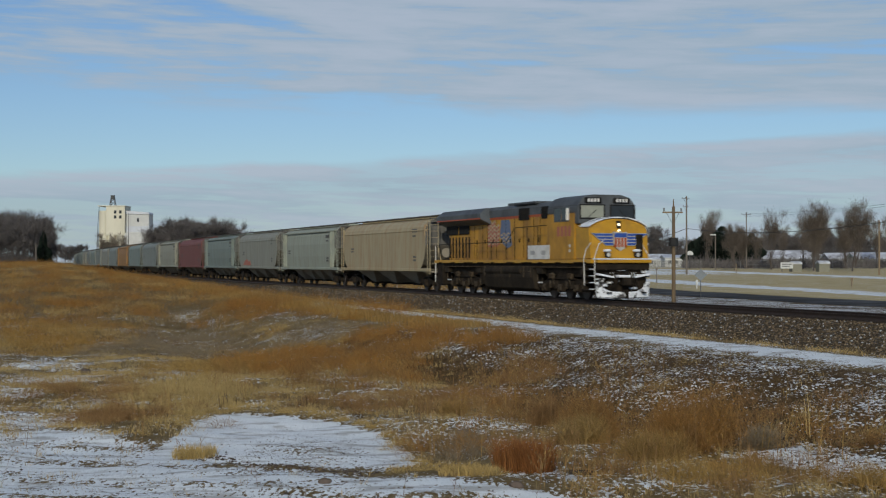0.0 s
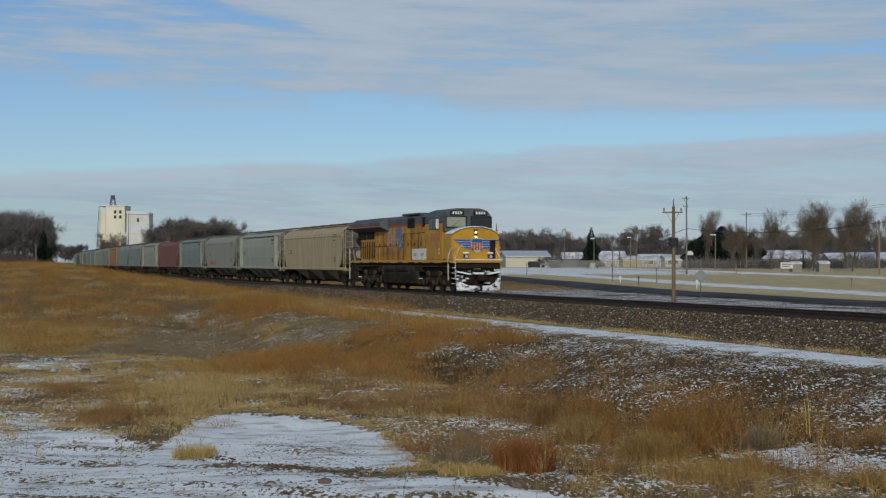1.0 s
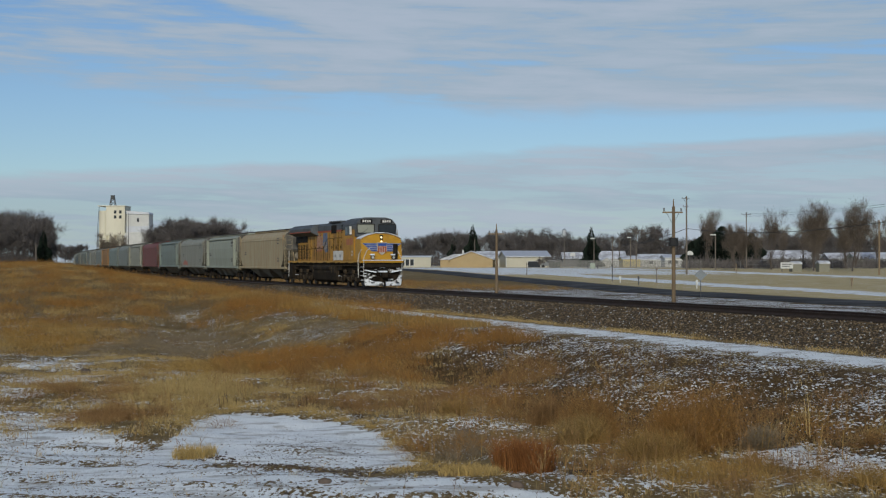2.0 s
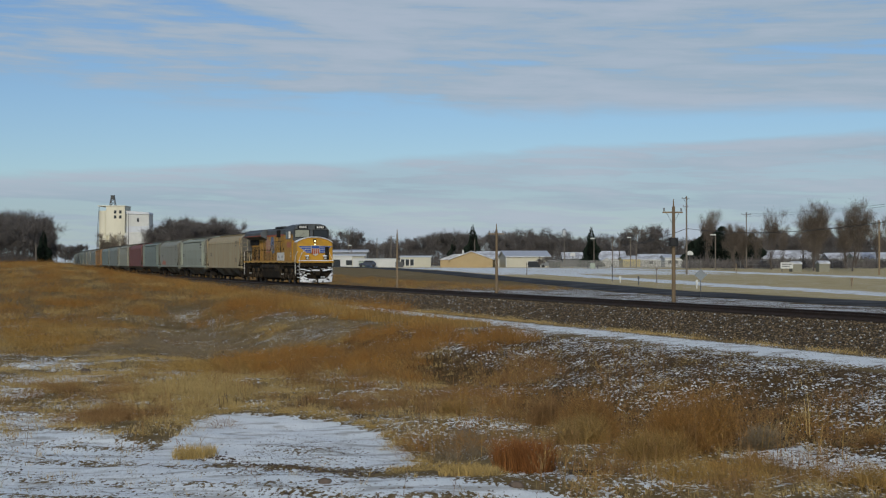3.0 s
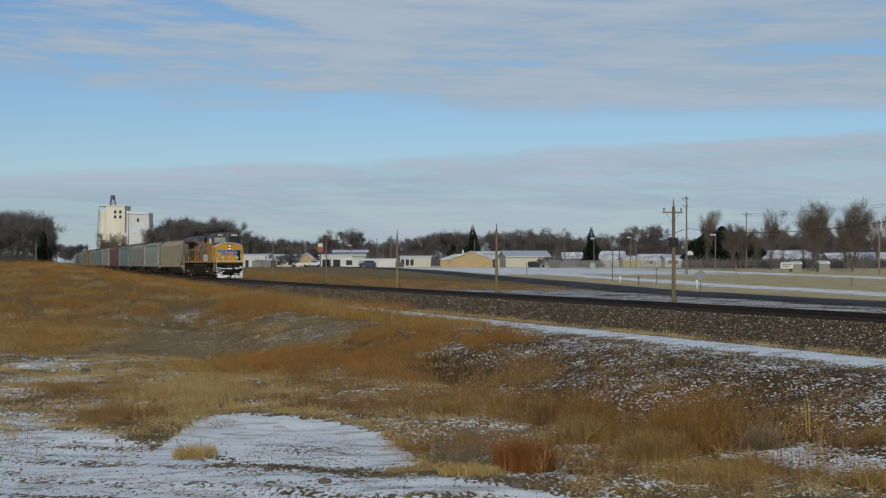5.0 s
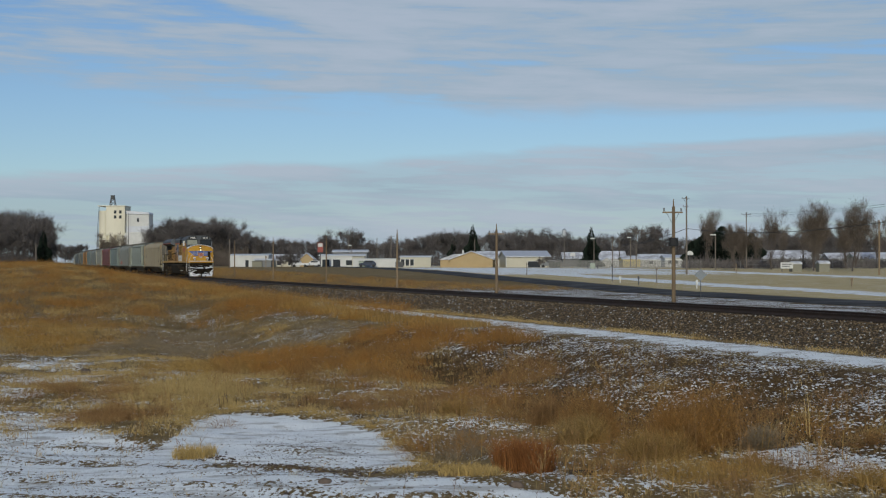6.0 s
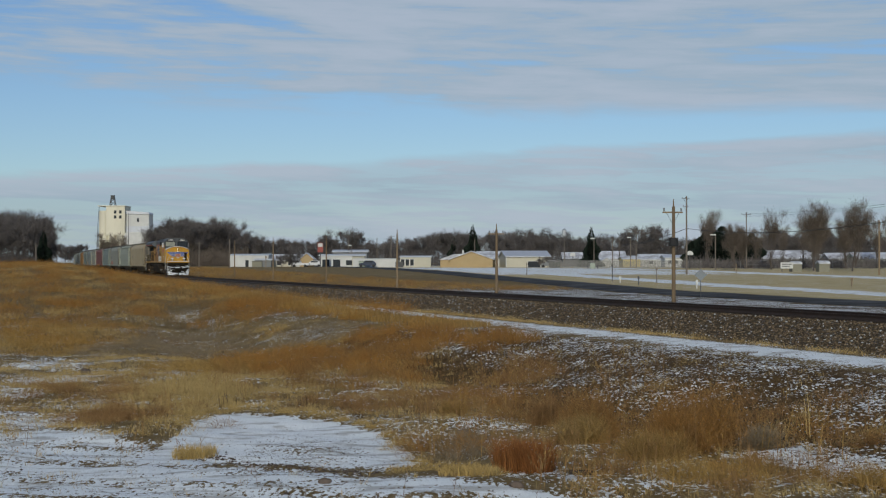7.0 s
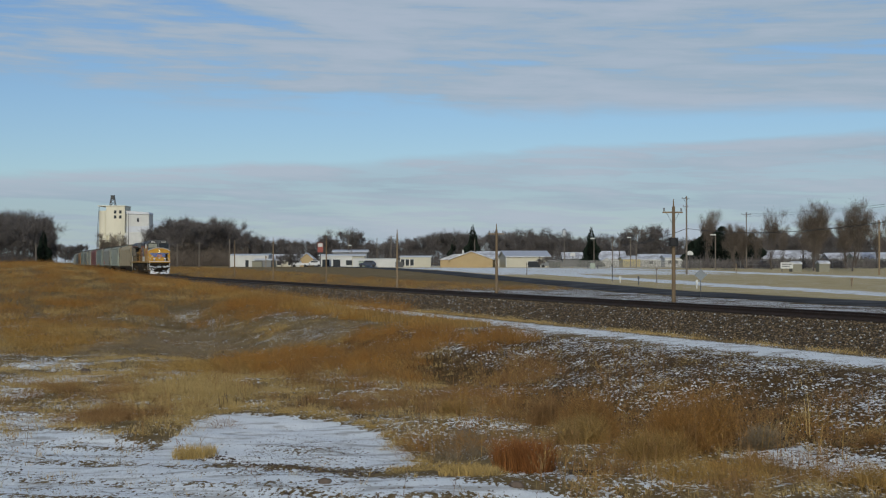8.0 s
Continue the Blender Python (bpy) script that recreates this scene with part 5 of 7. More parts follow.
def house(name, b, y, w, depth, wall_h, roof_h, wall_mat, roof_mat, label, gable_front=False, rz=0.0, openings=(), category="house", overhang=0.4):
    """A house: walls, roof, doors and windows. openings: (x, z, width, height) on the front."""
    x, y, z = spot(b, y)
    ob = thing(name, x, y, z - 0.1, rz, label, category)
    bm = bmesh.new()
    hw = w / 2
    if gable_front:
        prism(bm, [(-hw, 0), (hw, 0), (hw, wall_h), (0, wall_h + roof_h), (-hw, wall_h)], "y", 0, depth)
    else:
        prism(bm, [(0, 0), (depth, 0), (depth, wall_h), (depth / 2, wall_h + roof_h), (0, wall_h)], "x", -hw, hw)
    part("wall_shell", bm, wall_mat, ob)
    o = overhang
    bm = bmesh.new()
    if gable_front:
        sl = roof_h / hw
        prism(bm, [(-hw - o, wall_h - o * sl + 0.02), (0, wall_h + roof_h + 0.02), (hw + o, wall_h - o * sl + 0.02), (hw + o, wall_h - o * sl + 0.24), (0, wall_h + roof_h + 0.26), (-hw - o, wall_h - o * sl + 0.24)], "y", -o, depth + o)
    else:
        sl = roof_h / (depth / 2)
        prism(bm, [(-o, wall_h - o * sl + 0.02), (depth / 2, wall_h + roof_h + 0.02), (depth + o, wall_h - o * sl + 0.02), (depth + o, wall_h - o * sl + 0.24), (depth / 2, wall_h + roof_h + 0.26), (-o, wall_h - o * sl + 0.24)], "x", -hw - o, hw + o)
    part("roof", bm, roof_mat, ob)
    for ox, oz, ow, oh in openings:
        fr = part("window", bbox(ox - ow / 2 - 0.12, ox + ow / 2 + 0.12, -0.06, 0.05, oz - 0.12, oz + oh + 0.12, 0.02), M_WHITEWALL, ob)
        part("pane", bbox(ox - ow / 2, ox + ow / 2, -0.08, 0.0, oz, oz + oh, 0), M_DARKPANE, fr)
    return ob


def build_town():
    # bearings are tangents right of the line of sight
    tan = house("house", 0.0195, 352, 10.4, 16, 2.05, 1.85, M_TANWALL, M_SHINGLE, "low tan-sided house with snowy shingle roof", True, -4)
    part("side_wing", bbox(-7.6, -5.2, 1.0, 9, 0, 1.95, 0.05), M_TANWALL, tan)
    bm = bmesh.new()
    prism(bm, [(-8.0, 1.95), (-5.2, 2.1), (-1.2, 3.4), (-4.2, 3.4)], "y", 0.7, 9.4)
    part("wing_roof", bm, M_SHINGLE, tan)
    part("chimney", bbox(-2.5, -2.1, 5, 5.4, 3.2, 4.4, 0.03), M_WHITEWALL, tan)
    house("house", 0.0330, 372, 6.5, 9, 2.5, 1.5, M_WHITEWALL, M_SHINGLE, "small white house with snow on the roof", False, 0)
    shed = house("metal_building", 0.0585, 360, 10.8, 12, 2.75, 1.3, M_CREAM, M_TINROOF, "cream metal shop building with pale tin roof", False, 6, ((1.5, 0.1, 3.0, 1.5),), "building")
    part("end_trim", bbox(-5.55, -5.35, -0.1, 0.1, 0, 2.7, 0), M_WHITEWALL, shed)
    house("trailer", -0.0468, 375, 11.4, 3, 2.0, 0.12, M_WHITEWALL, M_WHITEWALL, "long white trailer with blank sides", False, 0, (), "trailer", 0.05)
    house("store", -0.0190, 378, 8.0, 9, 2.6, 0.25, M_CREAM, M_TINROOF, "flat-roofed cream store with dark windows", False, 0, ((-3.3, 0.5, 0.9, 1.6), (-2.1, 0.5, 0.9, 1.6), (-0.9, 0.5, 0.9, 1.6)), "store", 0.15)
    house("store", -0.0720, 405, 10.5, 9, 3.2, 0.3, M_WHITEWALL, M_TINROOF, "white flat-roofed service station with dark bays", False, 0, ((-3.5, 0.2, 2.0, 2.0), (-0.5, 0.2, 2.0, 2.0), (3.2, 0.6, 2.2, 1.4)), "store", 0.3)
    house("canopy_building", -0.0640, 430, 10.0, 8, 4.4, 0.5, M_GREYWALL, M_TINROOF, "grey building with a pale roof", False, 0, (), "building")
    house("shed", -0.0585, 385, 3.2, 5, 3.0, 0.3, M_CREAM, M_TINROOF, "small cream shed beside a store", False, 0, (), "shed")
    house("house", -0.1080, 410, 8.8, 9, 1.9, 1.5, M_CREAM, M_SHINGLE, "cream house with a snowy gable roof", False, 0, ((-2.0, 0.6, 1.2, 1.0), (1.5, 0.5, 1.8, 1.1)), "house")
    house("house", -0.0940, 400, 3.6, 6, 2.3, 1.4, M_TANWALL, M_SHINGLE, "small tan gabled house", True, 0, ())
    house("store", -0.1335, 400, 10.5, 9, 3.2, 0.3, M_WHITEWALL, M_TINROOF, "white flat-roofed building with dark openings", False, 0, ((-0.6, 0.1, 0.9, 1.9), (2.6, 0.5, 2.0, 1.2)), "building", 0.2)
    house("garage", -0.1240, 392, 4.4, 5, 1.9, 0.2, M_GREYWALL, M_TINROOF, "low grey garage beside a store", False, 0, (), "garage")
    house("house", 0.1170, 420, 7.4, 9, 2.4, 2.0, M_WHITEWALL, M_SHINGLE, "white house with a snowy roof", False, 0, ((-1.5, 0.8, 1.0, 1.1),))
    house("house", 0.1300, 385, 4.6, 8, 2.2, 0.7, M_YELWALL, M_SHINGLE, "yellow-sided house with a snowy roof", False, 0)
    house("house", 0.1125, 395, 3.0, 7, 1.6, 0.9, M_WHITEWALL, M_SHINGLE, "small white house with a snowy roof", True, 0)
    house("house", 0.1480, 430, 10.0, 9, 2.2, 1.4, M_WHITEWALL, M_SHINGLE, "long white house with a snowy roof", False, 0, ((-2.0, 0.8, 1.2, 0.9), (1.5, 0.8, 1.2, 0.9)))
    house("house", 0.1590, 410, 5.0, 8, 2.6, 0.6, M_WHITEWALL, M_TINROOF, "white mobile home with dark windows", False, 0, ((-1.2, 1.0, 1.0, 0.9), (0.6, 1.0, 1.0, 0.9)))
    house("house", 0.2330, 380, 15.0, 10, 2.4, 1.9, M_GREYWALL, M_SHINGLE, "long grey house with a snowy roof", False, 0, ((-5, 0.8, 1.5, 1.1), (-1, 0.8, 1.5, 1.1), (4, 0.1, 2.4, 1.9)))
    house("house", 0.2560, 400, 9.0, 9, 2.2, 1.8, M_GREYWALL, M_SHINGLE, "grey house with a steep snowy roof", True, 0, ((-2, 0.8, 1.2, 1.1), (1.6, 0.8, 1.2, 1.1)))
    house("house", 0.2780, 390, 9.0, 9, 2.3, 1.4, M_GREYWALL, M_SHINGLE, "grey house behind bare trees", False, 0, ((-2, 0.8, 1.2, 1.1),))
    house("house", 0.3010, 340, 11.0, 9, 2.2, 1.3, M_GREENWALL, M_SHINGLE, "sage-green house with a snowy roof", False, 0, ((-3, 0.7, 1.4, 1.0), (1, 0.7, 1.4, 1.0)))
    house("shed", 0.2440, 250, 1.6, 2.4, 1.4, 0.25, M_SHEDWALL, M_SHINGLE, "small khaki utility shed", False, 0, (), "shed", 0.08)
    house("shed", 0.2628, 250, 1.8, 2.4, 1.5, 0.3, M_SHEDWALL, M_SHINGLE, "small khaki utility shed by a tree", False, 0, (), "shed", 0.08)
    house("shed", -0.2710, 420, 1.3, 2.0, 1.7, 0.2, M_WHITEWALL, M_TINROOF, "small white hut beside the track", False, 0, (), "shed", 0.05)
    house("house", 0.040, 560, 12, 9, 3.0, 2.0, M_WHITEWALL, M_SHINGLE, "distant white house among bare trees", False, 0)
    house("house", 0.0925, 470, 9, 9, 2.6, 1.8, M_GREYWALL, M_SHINGLE, "distant grey house among bare trees", False, 0)
    # signs
    x, y, z = spot(0.2368, 245)
    sg = thing("sign_board", x, y, z, 0, "white roadside sign board with faded lettering", "sign")
    part("panel", bbox(-1.05, 1.05, -0.05, 0.05, 0.55, 1.6, 0.02), M_WHITEWALL, sg)
    for k in range(2):
        part("lettering_bar", bbox(-0.8, 0.8 - 0.3 * k, -0.06, -0.049, 1.22 - 0.35 * k, 1.36 - 0.35 * k, 0), M_FENCE, sg)
    for sx in (-0.8, 0.8):
        part("post", bbox(sx - 0.06, sx + 0.06, -0.05, 0.05, 0, 0.56, 0), M_FENCE, sg)
    x, y, z = spot(-0.0845, 395)
    sg = thing("sign_board", x, y, z, 0, "tall red and white roadside sign on a post", "sign")
    bm = bmesh.new()
    tube(bm, (0, 0, 0), (0, 0, 6.4), 0.14, 0.12, 8)
    part("post", bm, M_FENCE, sg)
    pn = part("panel", bbox(-0.75, 0.75, -0.2, 0.2, 4.0, 6.6, 0.04), M_SIGNRED, sg)
    part("lettering_bar", bbox(-0.62, 0.62, -0.22, -0.2, 5.5, 6.45, 0), M_WHITEWALL, pn)
    x, y, z = spot(0.1775, 98)
    sg = thing("road_sign", x, y, z, -12, "diamond road sign seen from its grey back", "sign")
    bm = bmesh.new()
    tube(bm, (0, 0, 0), (0, 0, 1.95), 0.03, 0.03, 6)
    part("post", bm, M_FENCE, sg)
    bm = bmesh.new()
    prism(bm, [(0, 1.18), (0.42, 1.6), (0, 2.02), (-0.42, 1.6)], "y", -0.05, -0.04)
    part("panel", bm, surface("bare_aluminium", (0.26, 0.28, 0.29), (0.22, 0.24, 0.25), 2, 0.7, 0.2), sg)
    # basketball hoops, lamps
    for b, d in ((0.0893, 370), (0.1702, 300)):
        x, y, z = spot(b, d)
        hp = thing("basketball_hoop", x, y, z, 0, "basketball hoop with a white fan backboard", "hoop")
        bm = bmesh.new()
        tube(bm, (0, 0.4, 0), (0, 0.4, 3.3), 0.07, 0.06, 6)
        part("post", bm, M_FENCE, hp)
        bm = bmesh.new()
        prism(bm, [(-0.68, 2.8), (0.68, 2.8), (0.68, 3.2), (0.45, 3.55), (0, 3.68), (-0.45, 3.55), (-0.68, 3.2)], "y", 0.2, 0.26)
        part("backboard", bm, M_WHITEWALL, hp)
        bm = bmesh.new()
        for k in range(10):
            a, c = k * 0.628, (k + 1) * 0.628
            tube(bm, (0.23 * math.cos(a), -0.1 + 0.23 * math.sin(a), 2.95), (0.23 * math.cos(c), -0.1 + 0.23 * math.sin(c), 2.95), 0.02, 0.02, 4)
        part("rim", bm, M_SIGNRED, hp)
    for b, d, h in ((0.1876, 270, 6.6), (0.1040, 360, 7.2), (0.1292, 370, 7.6), (-0.0632, 410, 6.0)):
        x, y, z = spot(b, d)
        lp = thing("street_lamp", x, y, z, 0, "pale street lamp with a short arm", "lamp post")
        bm = bmesh.new()
        tube(bm, (0, 0, 0), (0, 0, h), 0.13, 0.09, 8)
        part("post", bm, M_POLEGREY, lp)
        part("head", bbox(-0.9, 0.15, -0.15, 0.15, h - 0.12, h + 0.12, 0.04), M_WHITEWALL, lp)
    for b, d, w, dp, h0, mt, word in ((-0.0560, 372, 1.5, 1.2, 1.5, M_GREENWALL, "dark waste bin behind a trailer"), (-0.1280, 380, 2.6, 1.4, 1.5, M_SHEDWALL, "khaki storage crate beside a store"), (-0.0300, 372, 2.0, 1.0, 1.3, M_FENCE, "dark crate beside a trailer"), (0.0770, 345, 2.6, 1.5, 1.3, M_NEEDLE, "dark covered trailer near the fence"), (-0.1010, 400, 1.6, 1.0, 1.2, M_WHITEWALL, "white tank beside a house")):
        x, y, z = spot(b, d)
        bn = thing("storage_box", x, y, z, 0, word, "box")
        part("body", bbox(-w / 2, w / 2, -dp / 2, dp / 2, 0, h0, 0.06), mt, bn)
        part("lid", bbox(-w / 2 - 0.05, w / 2 + 0.05, -dp / 2 - 0.05, dp / 2 + 0.05, h0, h0 + 0.1, 0.03), M_FENCE, bn)
    # silver water tower far behind
    x, y, z = spot(0.0835, 900)
    wt = thing("water_tower", x, y, z, 0, "silver standpipe water tower on dark legs", "water tower")
    bm = bmesh.new()
    tube(bm, (0, 0, 16.8), (0, 0, 21.2), 1.5, 1.5, 20)
    tube(bm, (0, 0, 21.2), (0, 0, 22.4), 1.6, 0.1, 20)
    part("tank", bm, M_TANK_SILVER, wt, "silver tank")
    for k in range(4):
        a = 0.785 + 1.571 * k
        bm = bmesh.new()
        tube(bm, (2.8 * math.cos(a), 2.8 * math.sin(a), 0), (1.3 * math.cos(a), 1.3 * math.sin(a), 16.9), 0.2, 0.2, 6)
        part("leg", bm, M_FENCE, wt)
    # utility cabinet with bollards
    x, y, z = spot(0.1030, 300)
    cb = thing("utility_cabinet", x, y, z, 0, "dark green utility cabinet on the snowy field", "cabinet")
    part("body", bbox(-0.5, 0.5, -0.4, 0.4, 0, 1.15, 0.04), M_GREENWALL, cb)
    for b in (0.0998, 0.1064):
        x, y, z = spot(b, 298)
        bm = bmesh.new()
        tube(bm, (x, y, z), (x, y, z + 0.7), 0.09, 0.09, 6)
        tagged(part("bollard", bm, M_FENCE), "short dark bollard beside a cabinet", "bollard", "bollards")
    # small posts on the verge
    for b, d, h, mt, wd in ((0.1166, 168, 2.0, M_FENCE, "thin dark marker post"), (0.1220, 160, 0.7, M_WHITEWALL, "short white marker post"), (0.1347, 148, 0.9, M_FENCE, "short dark post"), (0.1472, 160, 1.7, M_POLEGREY, "thin grey post with a small top"),
                            (0.2815, 142, 0.85, M_POLE, "short brown fence post"), (0.0577, 215, 1.8, M_POLEGREY, "thin grey post on the verge"), (0.1748, 132, 0.8, M_WHITEWALL, "white delineator post"), (-0.1220, 230, 2.8, M_POLE, "thin wooden post in the grass"), (0.2020, 235, 1.5, M_POLE, "leaning brown stump post")):
        x, y, z = spot(b, d)
        ob = thing("marker_post", x, y, z, 0, wd + " on the verge", "post")
        part("shaft", bbox(-0.05, 0.05, -0.05, 0.05, 0, h, 0.01), mt, ob)
        part("cap", bbox(-0.10, 0.10, -0.06, 0.06, h - 0.3, h, 0.01), mt, ob)
    # chain fence with slats along the back yards
    for b0, b1, d in ((0.073, 0.160, 335), (0.158, 0.178, 310), (0.205, 0.30, 300)):
        n = int((b1 - b0) * d / 3.0)
        fc = thing("yard_fence", 0, 0, 0, 0, "dull grey chain yard fence with slats", "fence")
        bm = bmesh.new()
        for k in range(n + 1):
            x, y, z = spot(b0 + (b1 - b0) * k / n, d)
            pb = bmesh.new()
            tube(pb, (x, y, z), (x, y, z + 1.75), 0.05, 0.05, 5)
            part("post", pb, M_CHAIN, fc)
            if k < n:
                x2, y2, z2 = spot(b0 + (b1 - b0) * (k + 1) / n, d)
                for zz in (0.1, 0.9, 1.7):
                    pipe(bm, [(x, y, z + zz), (x2, y2, z2 + zz)], 0.025, 4)
                if b0 < 0.19:
                    for q in range(24):
                        xa = x + (x2 - x) * q / 24
                        box(bm, xa, xa + 0.085, y - 0.01, y + 0.01, z + 0.1, z + 1.65)
        part("mesh_panel", bm, M_CHAIN, fc)


build_town()


def vehicle(b, d, rz, mat, kind, label):
    x, y, z = spot(b, d)
    ob = thing("parked_" + kind, x, y, z, rz, label, kind)
    prof = [(-2.6, 0.45), (-2.6, 1.0), (-2.5, 1.08), (-0.3, 1.1), (-0.1, 1.75), (1.0, 1.75), (1.55, 1.15), (2.5, 1.0), (2.6, 0.5)] if kind == "pickup" else [(-2.2, 0.4), (-2.25, 0.95), (-1.9, 1.35), (-1.4, 1.7), (0.5, 1.7), (1.2, 1.1), (2.1, 0.95), (2.2, 0.45)]
    bm = bmesh.new()
    prism(bm, prof, "x", -0.9, 0.9)
    part("body", bevel(bm, 0.05), mat, ob)
    for sx in (-1, 1):
        y0, y1 = (0.05, 1.1) if kind == "pickup" else (-1.3, 0.6)
        part("window", bbox(min(sx * 0.89, sx * 0.91), max(sx * 0.89, sx * 0.91), y0, y1, 1.2, 1.6, 0), M_DARKPANE, ob)
        for yy in (-1.55, 1.6):
            bm = bmesh.new()
            tube(bm, (sx * 0.72, yy, 0.36), (sx * 0.93, yy, 0.36), 0.36, 0.36, 14)
            part("wheel", bm, M_CABLE, ob)
    part("snow", bbox(-0.7, 0.7, 0.0, 0.8, 1.76, 1.8, 0.0) if kind == "pickup" else bbox(-0.7, 0.7, -1.2, 0.4, 1.71, 1.75, 0), M_SHINGLE, ob)


for row in ((-0.0985, 395, 85, M_CARPAINT[0], "pickup", "white parked pickup truck"), (-0.0895, 400, 95, M_CARPAINT[0], "car", "white parked car beside a store"), (-0.052, 372, 90, M_CARPAINT[1], "car", "dark parked car beside a shed"),
            (-0.041, 382, 90, M_CARPAINT[1], "pickup", "dark parked pickup behind a trailer"), (-0.034, 384, 90, M_CARPAINT[2], "car", "grey parked car behind a trailer"), (0.2222, 320, 92, M_CARPAINT[1], "pickup", "dark blue pickup parked in a yard"),
            (0.2720, 330, 90, M_CARPAINT[2], "car", "grey parked car in a yard"), (-0.288, 430, 90, M_CARPAINT[0], "car", "white car beyond the grass bank"), (0.0735, 350, 90, M_CARPAINT[2], "car", "grey car parked near the fence")):
    vehicle(*row)


# ------------------------------------------------------------ trees
def bare_tree(name, seed, h, spread, twig_mat, label, upright=0.0, twigs=2600, limb_n=9, twig_w=0.035):
    """A leafless tree: tapered trunk and limbs, a crown of fine twigs with gaps."""
    r = random.Random(seed)
    ob = thing(name, 0, 0, 0, 0, label, "tree")
    bm = bmesh.new()
    ends = []

    def grow(p, w, length, rad, depth):
        segs = 3
        for k in range(segs):
            w2 = (w + Vector((r.uniform(-1, 1), r.uniform(-1, 1), r.uniform(-0.2, 0.5) + upright)) * 0.16).normalized()
            q = p + w2 * length / segs
            tube(bm, p, q, rad, rad * 0.82, 5 if depth < 2 else 4)
            p, w, rad = q, w2, rad * 0.82
            if depth >= 1:
                ends.append((p.copy(), w.copy(), length))
        if depth >= 4:
            return
        for k in range(r.randint(2, 3) if depth else limb_n):
            a = r.uniform(0, 6.283)
            tilt = r.uniform(0.35, 0.8) * spread
            side = Vector((math.cos(a), math.sin(a), 0))
            w3 = (w * math.cos(tilt) + side * math.sin(tilt) + Vector((0, 0, 0.25 + upright))).normalized()
            base = p if depth else p - Vector((0, 0, 1)) * r.uniform(0, 0.75) * length
            grow(base, w3, length * r.uniform(0.55, 0.8) if depth else h * r.uniform(0.2, 0.34), rad * (0.62 if depth else 0.42), depth + 1)

    grow(Vector((0, 0, -0.3)), Vector((0, 0, 1)), h * 0.36, h * 0.017, 0)
    top = max(e[0].z for e in ends) + 0.06 * h
    k = h / top
    bmesh.ops.scale(bm, vec=(k, k, k), verts=bm.verts)
    part("trunk", bm, M_BARK, ob)
    rs = np.random.RandomState(seed)
    idx = rs.randint(0, len(ends), twigs)
    P = np.array([tuple(e[0]) for e in ends])[idx] * k
    W = np.array([tuple(e[1]) for e in ends])[idx]
    L = (0.05 + 0.10 * rs.rand(twigs, 1)) * h
    W = W + rs.normal(0, 0.6, (twigs, 3)) + [0, 0, 0.1 + upright]
    W /= np.linalg.norm(W, axis=1, keepdims=True)
    P = P + rs.normal(0, 0.022 * h, (twigs, 3))
    S = np.cross(W, rs.normal(0, 1, (twigs, 3)))
    S *= twig_w / np.linalg.norm(S, axis=1, keepdims=True)
    v = np.stack([P - S, P + S, P + W * L], 1).reshape(-1, 3)
    cr = arrays("crown", v, np.arange(3 * twigs).reshape(-1, 3), twig_mat, ob)
    tagged(cr, "leafless twiggy crown")
    return ob


def conifer(seed, h, rad, label, broad=False):
    rs = np.random.RandomState(seed)
    ob = thing("conifer", 0, 0, 0, 0, label, "tree")
    bm = bmesh.new()
    tube(bm, (0, 0, -0.3), (0, 0, h * 0.97), h * 0.022, 0.03, 7)
    part("trunk", bm, M_BARK, ob)
    n = 14000 if broad else 7000
    z = h * (0.03 + 0.96 * (rs.rand(n) if broad else 1 - np.sqrt(rs.rand(n))))
    lim = rad * ((1 - (z / h) ** 2.5) ** 0.7 if broad else 1 - z / h) * (0.82 + 0.18 * np.sin(z * 6.0 / h * 3.1)) + 0.12
    a = rs.rand(n) * 6.283
    q = lim * (0.35 + 0.65 * np.sqrt(rs.rand(n))) * (0.85 + 0.25 * np.sin(a * 3 + z))
    P = np.stack([q * np.cos(a), q * np.sin(a), z], 1)
    W = np.stack([np.cos(a), np.sin(a), -0.25 + 0.5 * rs.rand(n)], 1) + rs.normal(0, 0.3, (n, 3))
    W /= np.linalg.norm(W, axis=1, keepdims=True)
    S = np.cross(W, rs.normal(0, 1, (n, 3)))
    S *= (0.2 if broad else 0.15) / np.linalg.norm(S, axis=1, keepdims=True)
    v = np.stack([P - S, P + S, P + W * (0.3 + 0.5 * rs.rand(n, 1)) * (1.1 - z[:, None] / h)], 1).reshape(-1, 3)
    arrays("crown", v, np.arange(3 * n).reshape(-1, 3), M_NEEDLE, ob)
    return ob


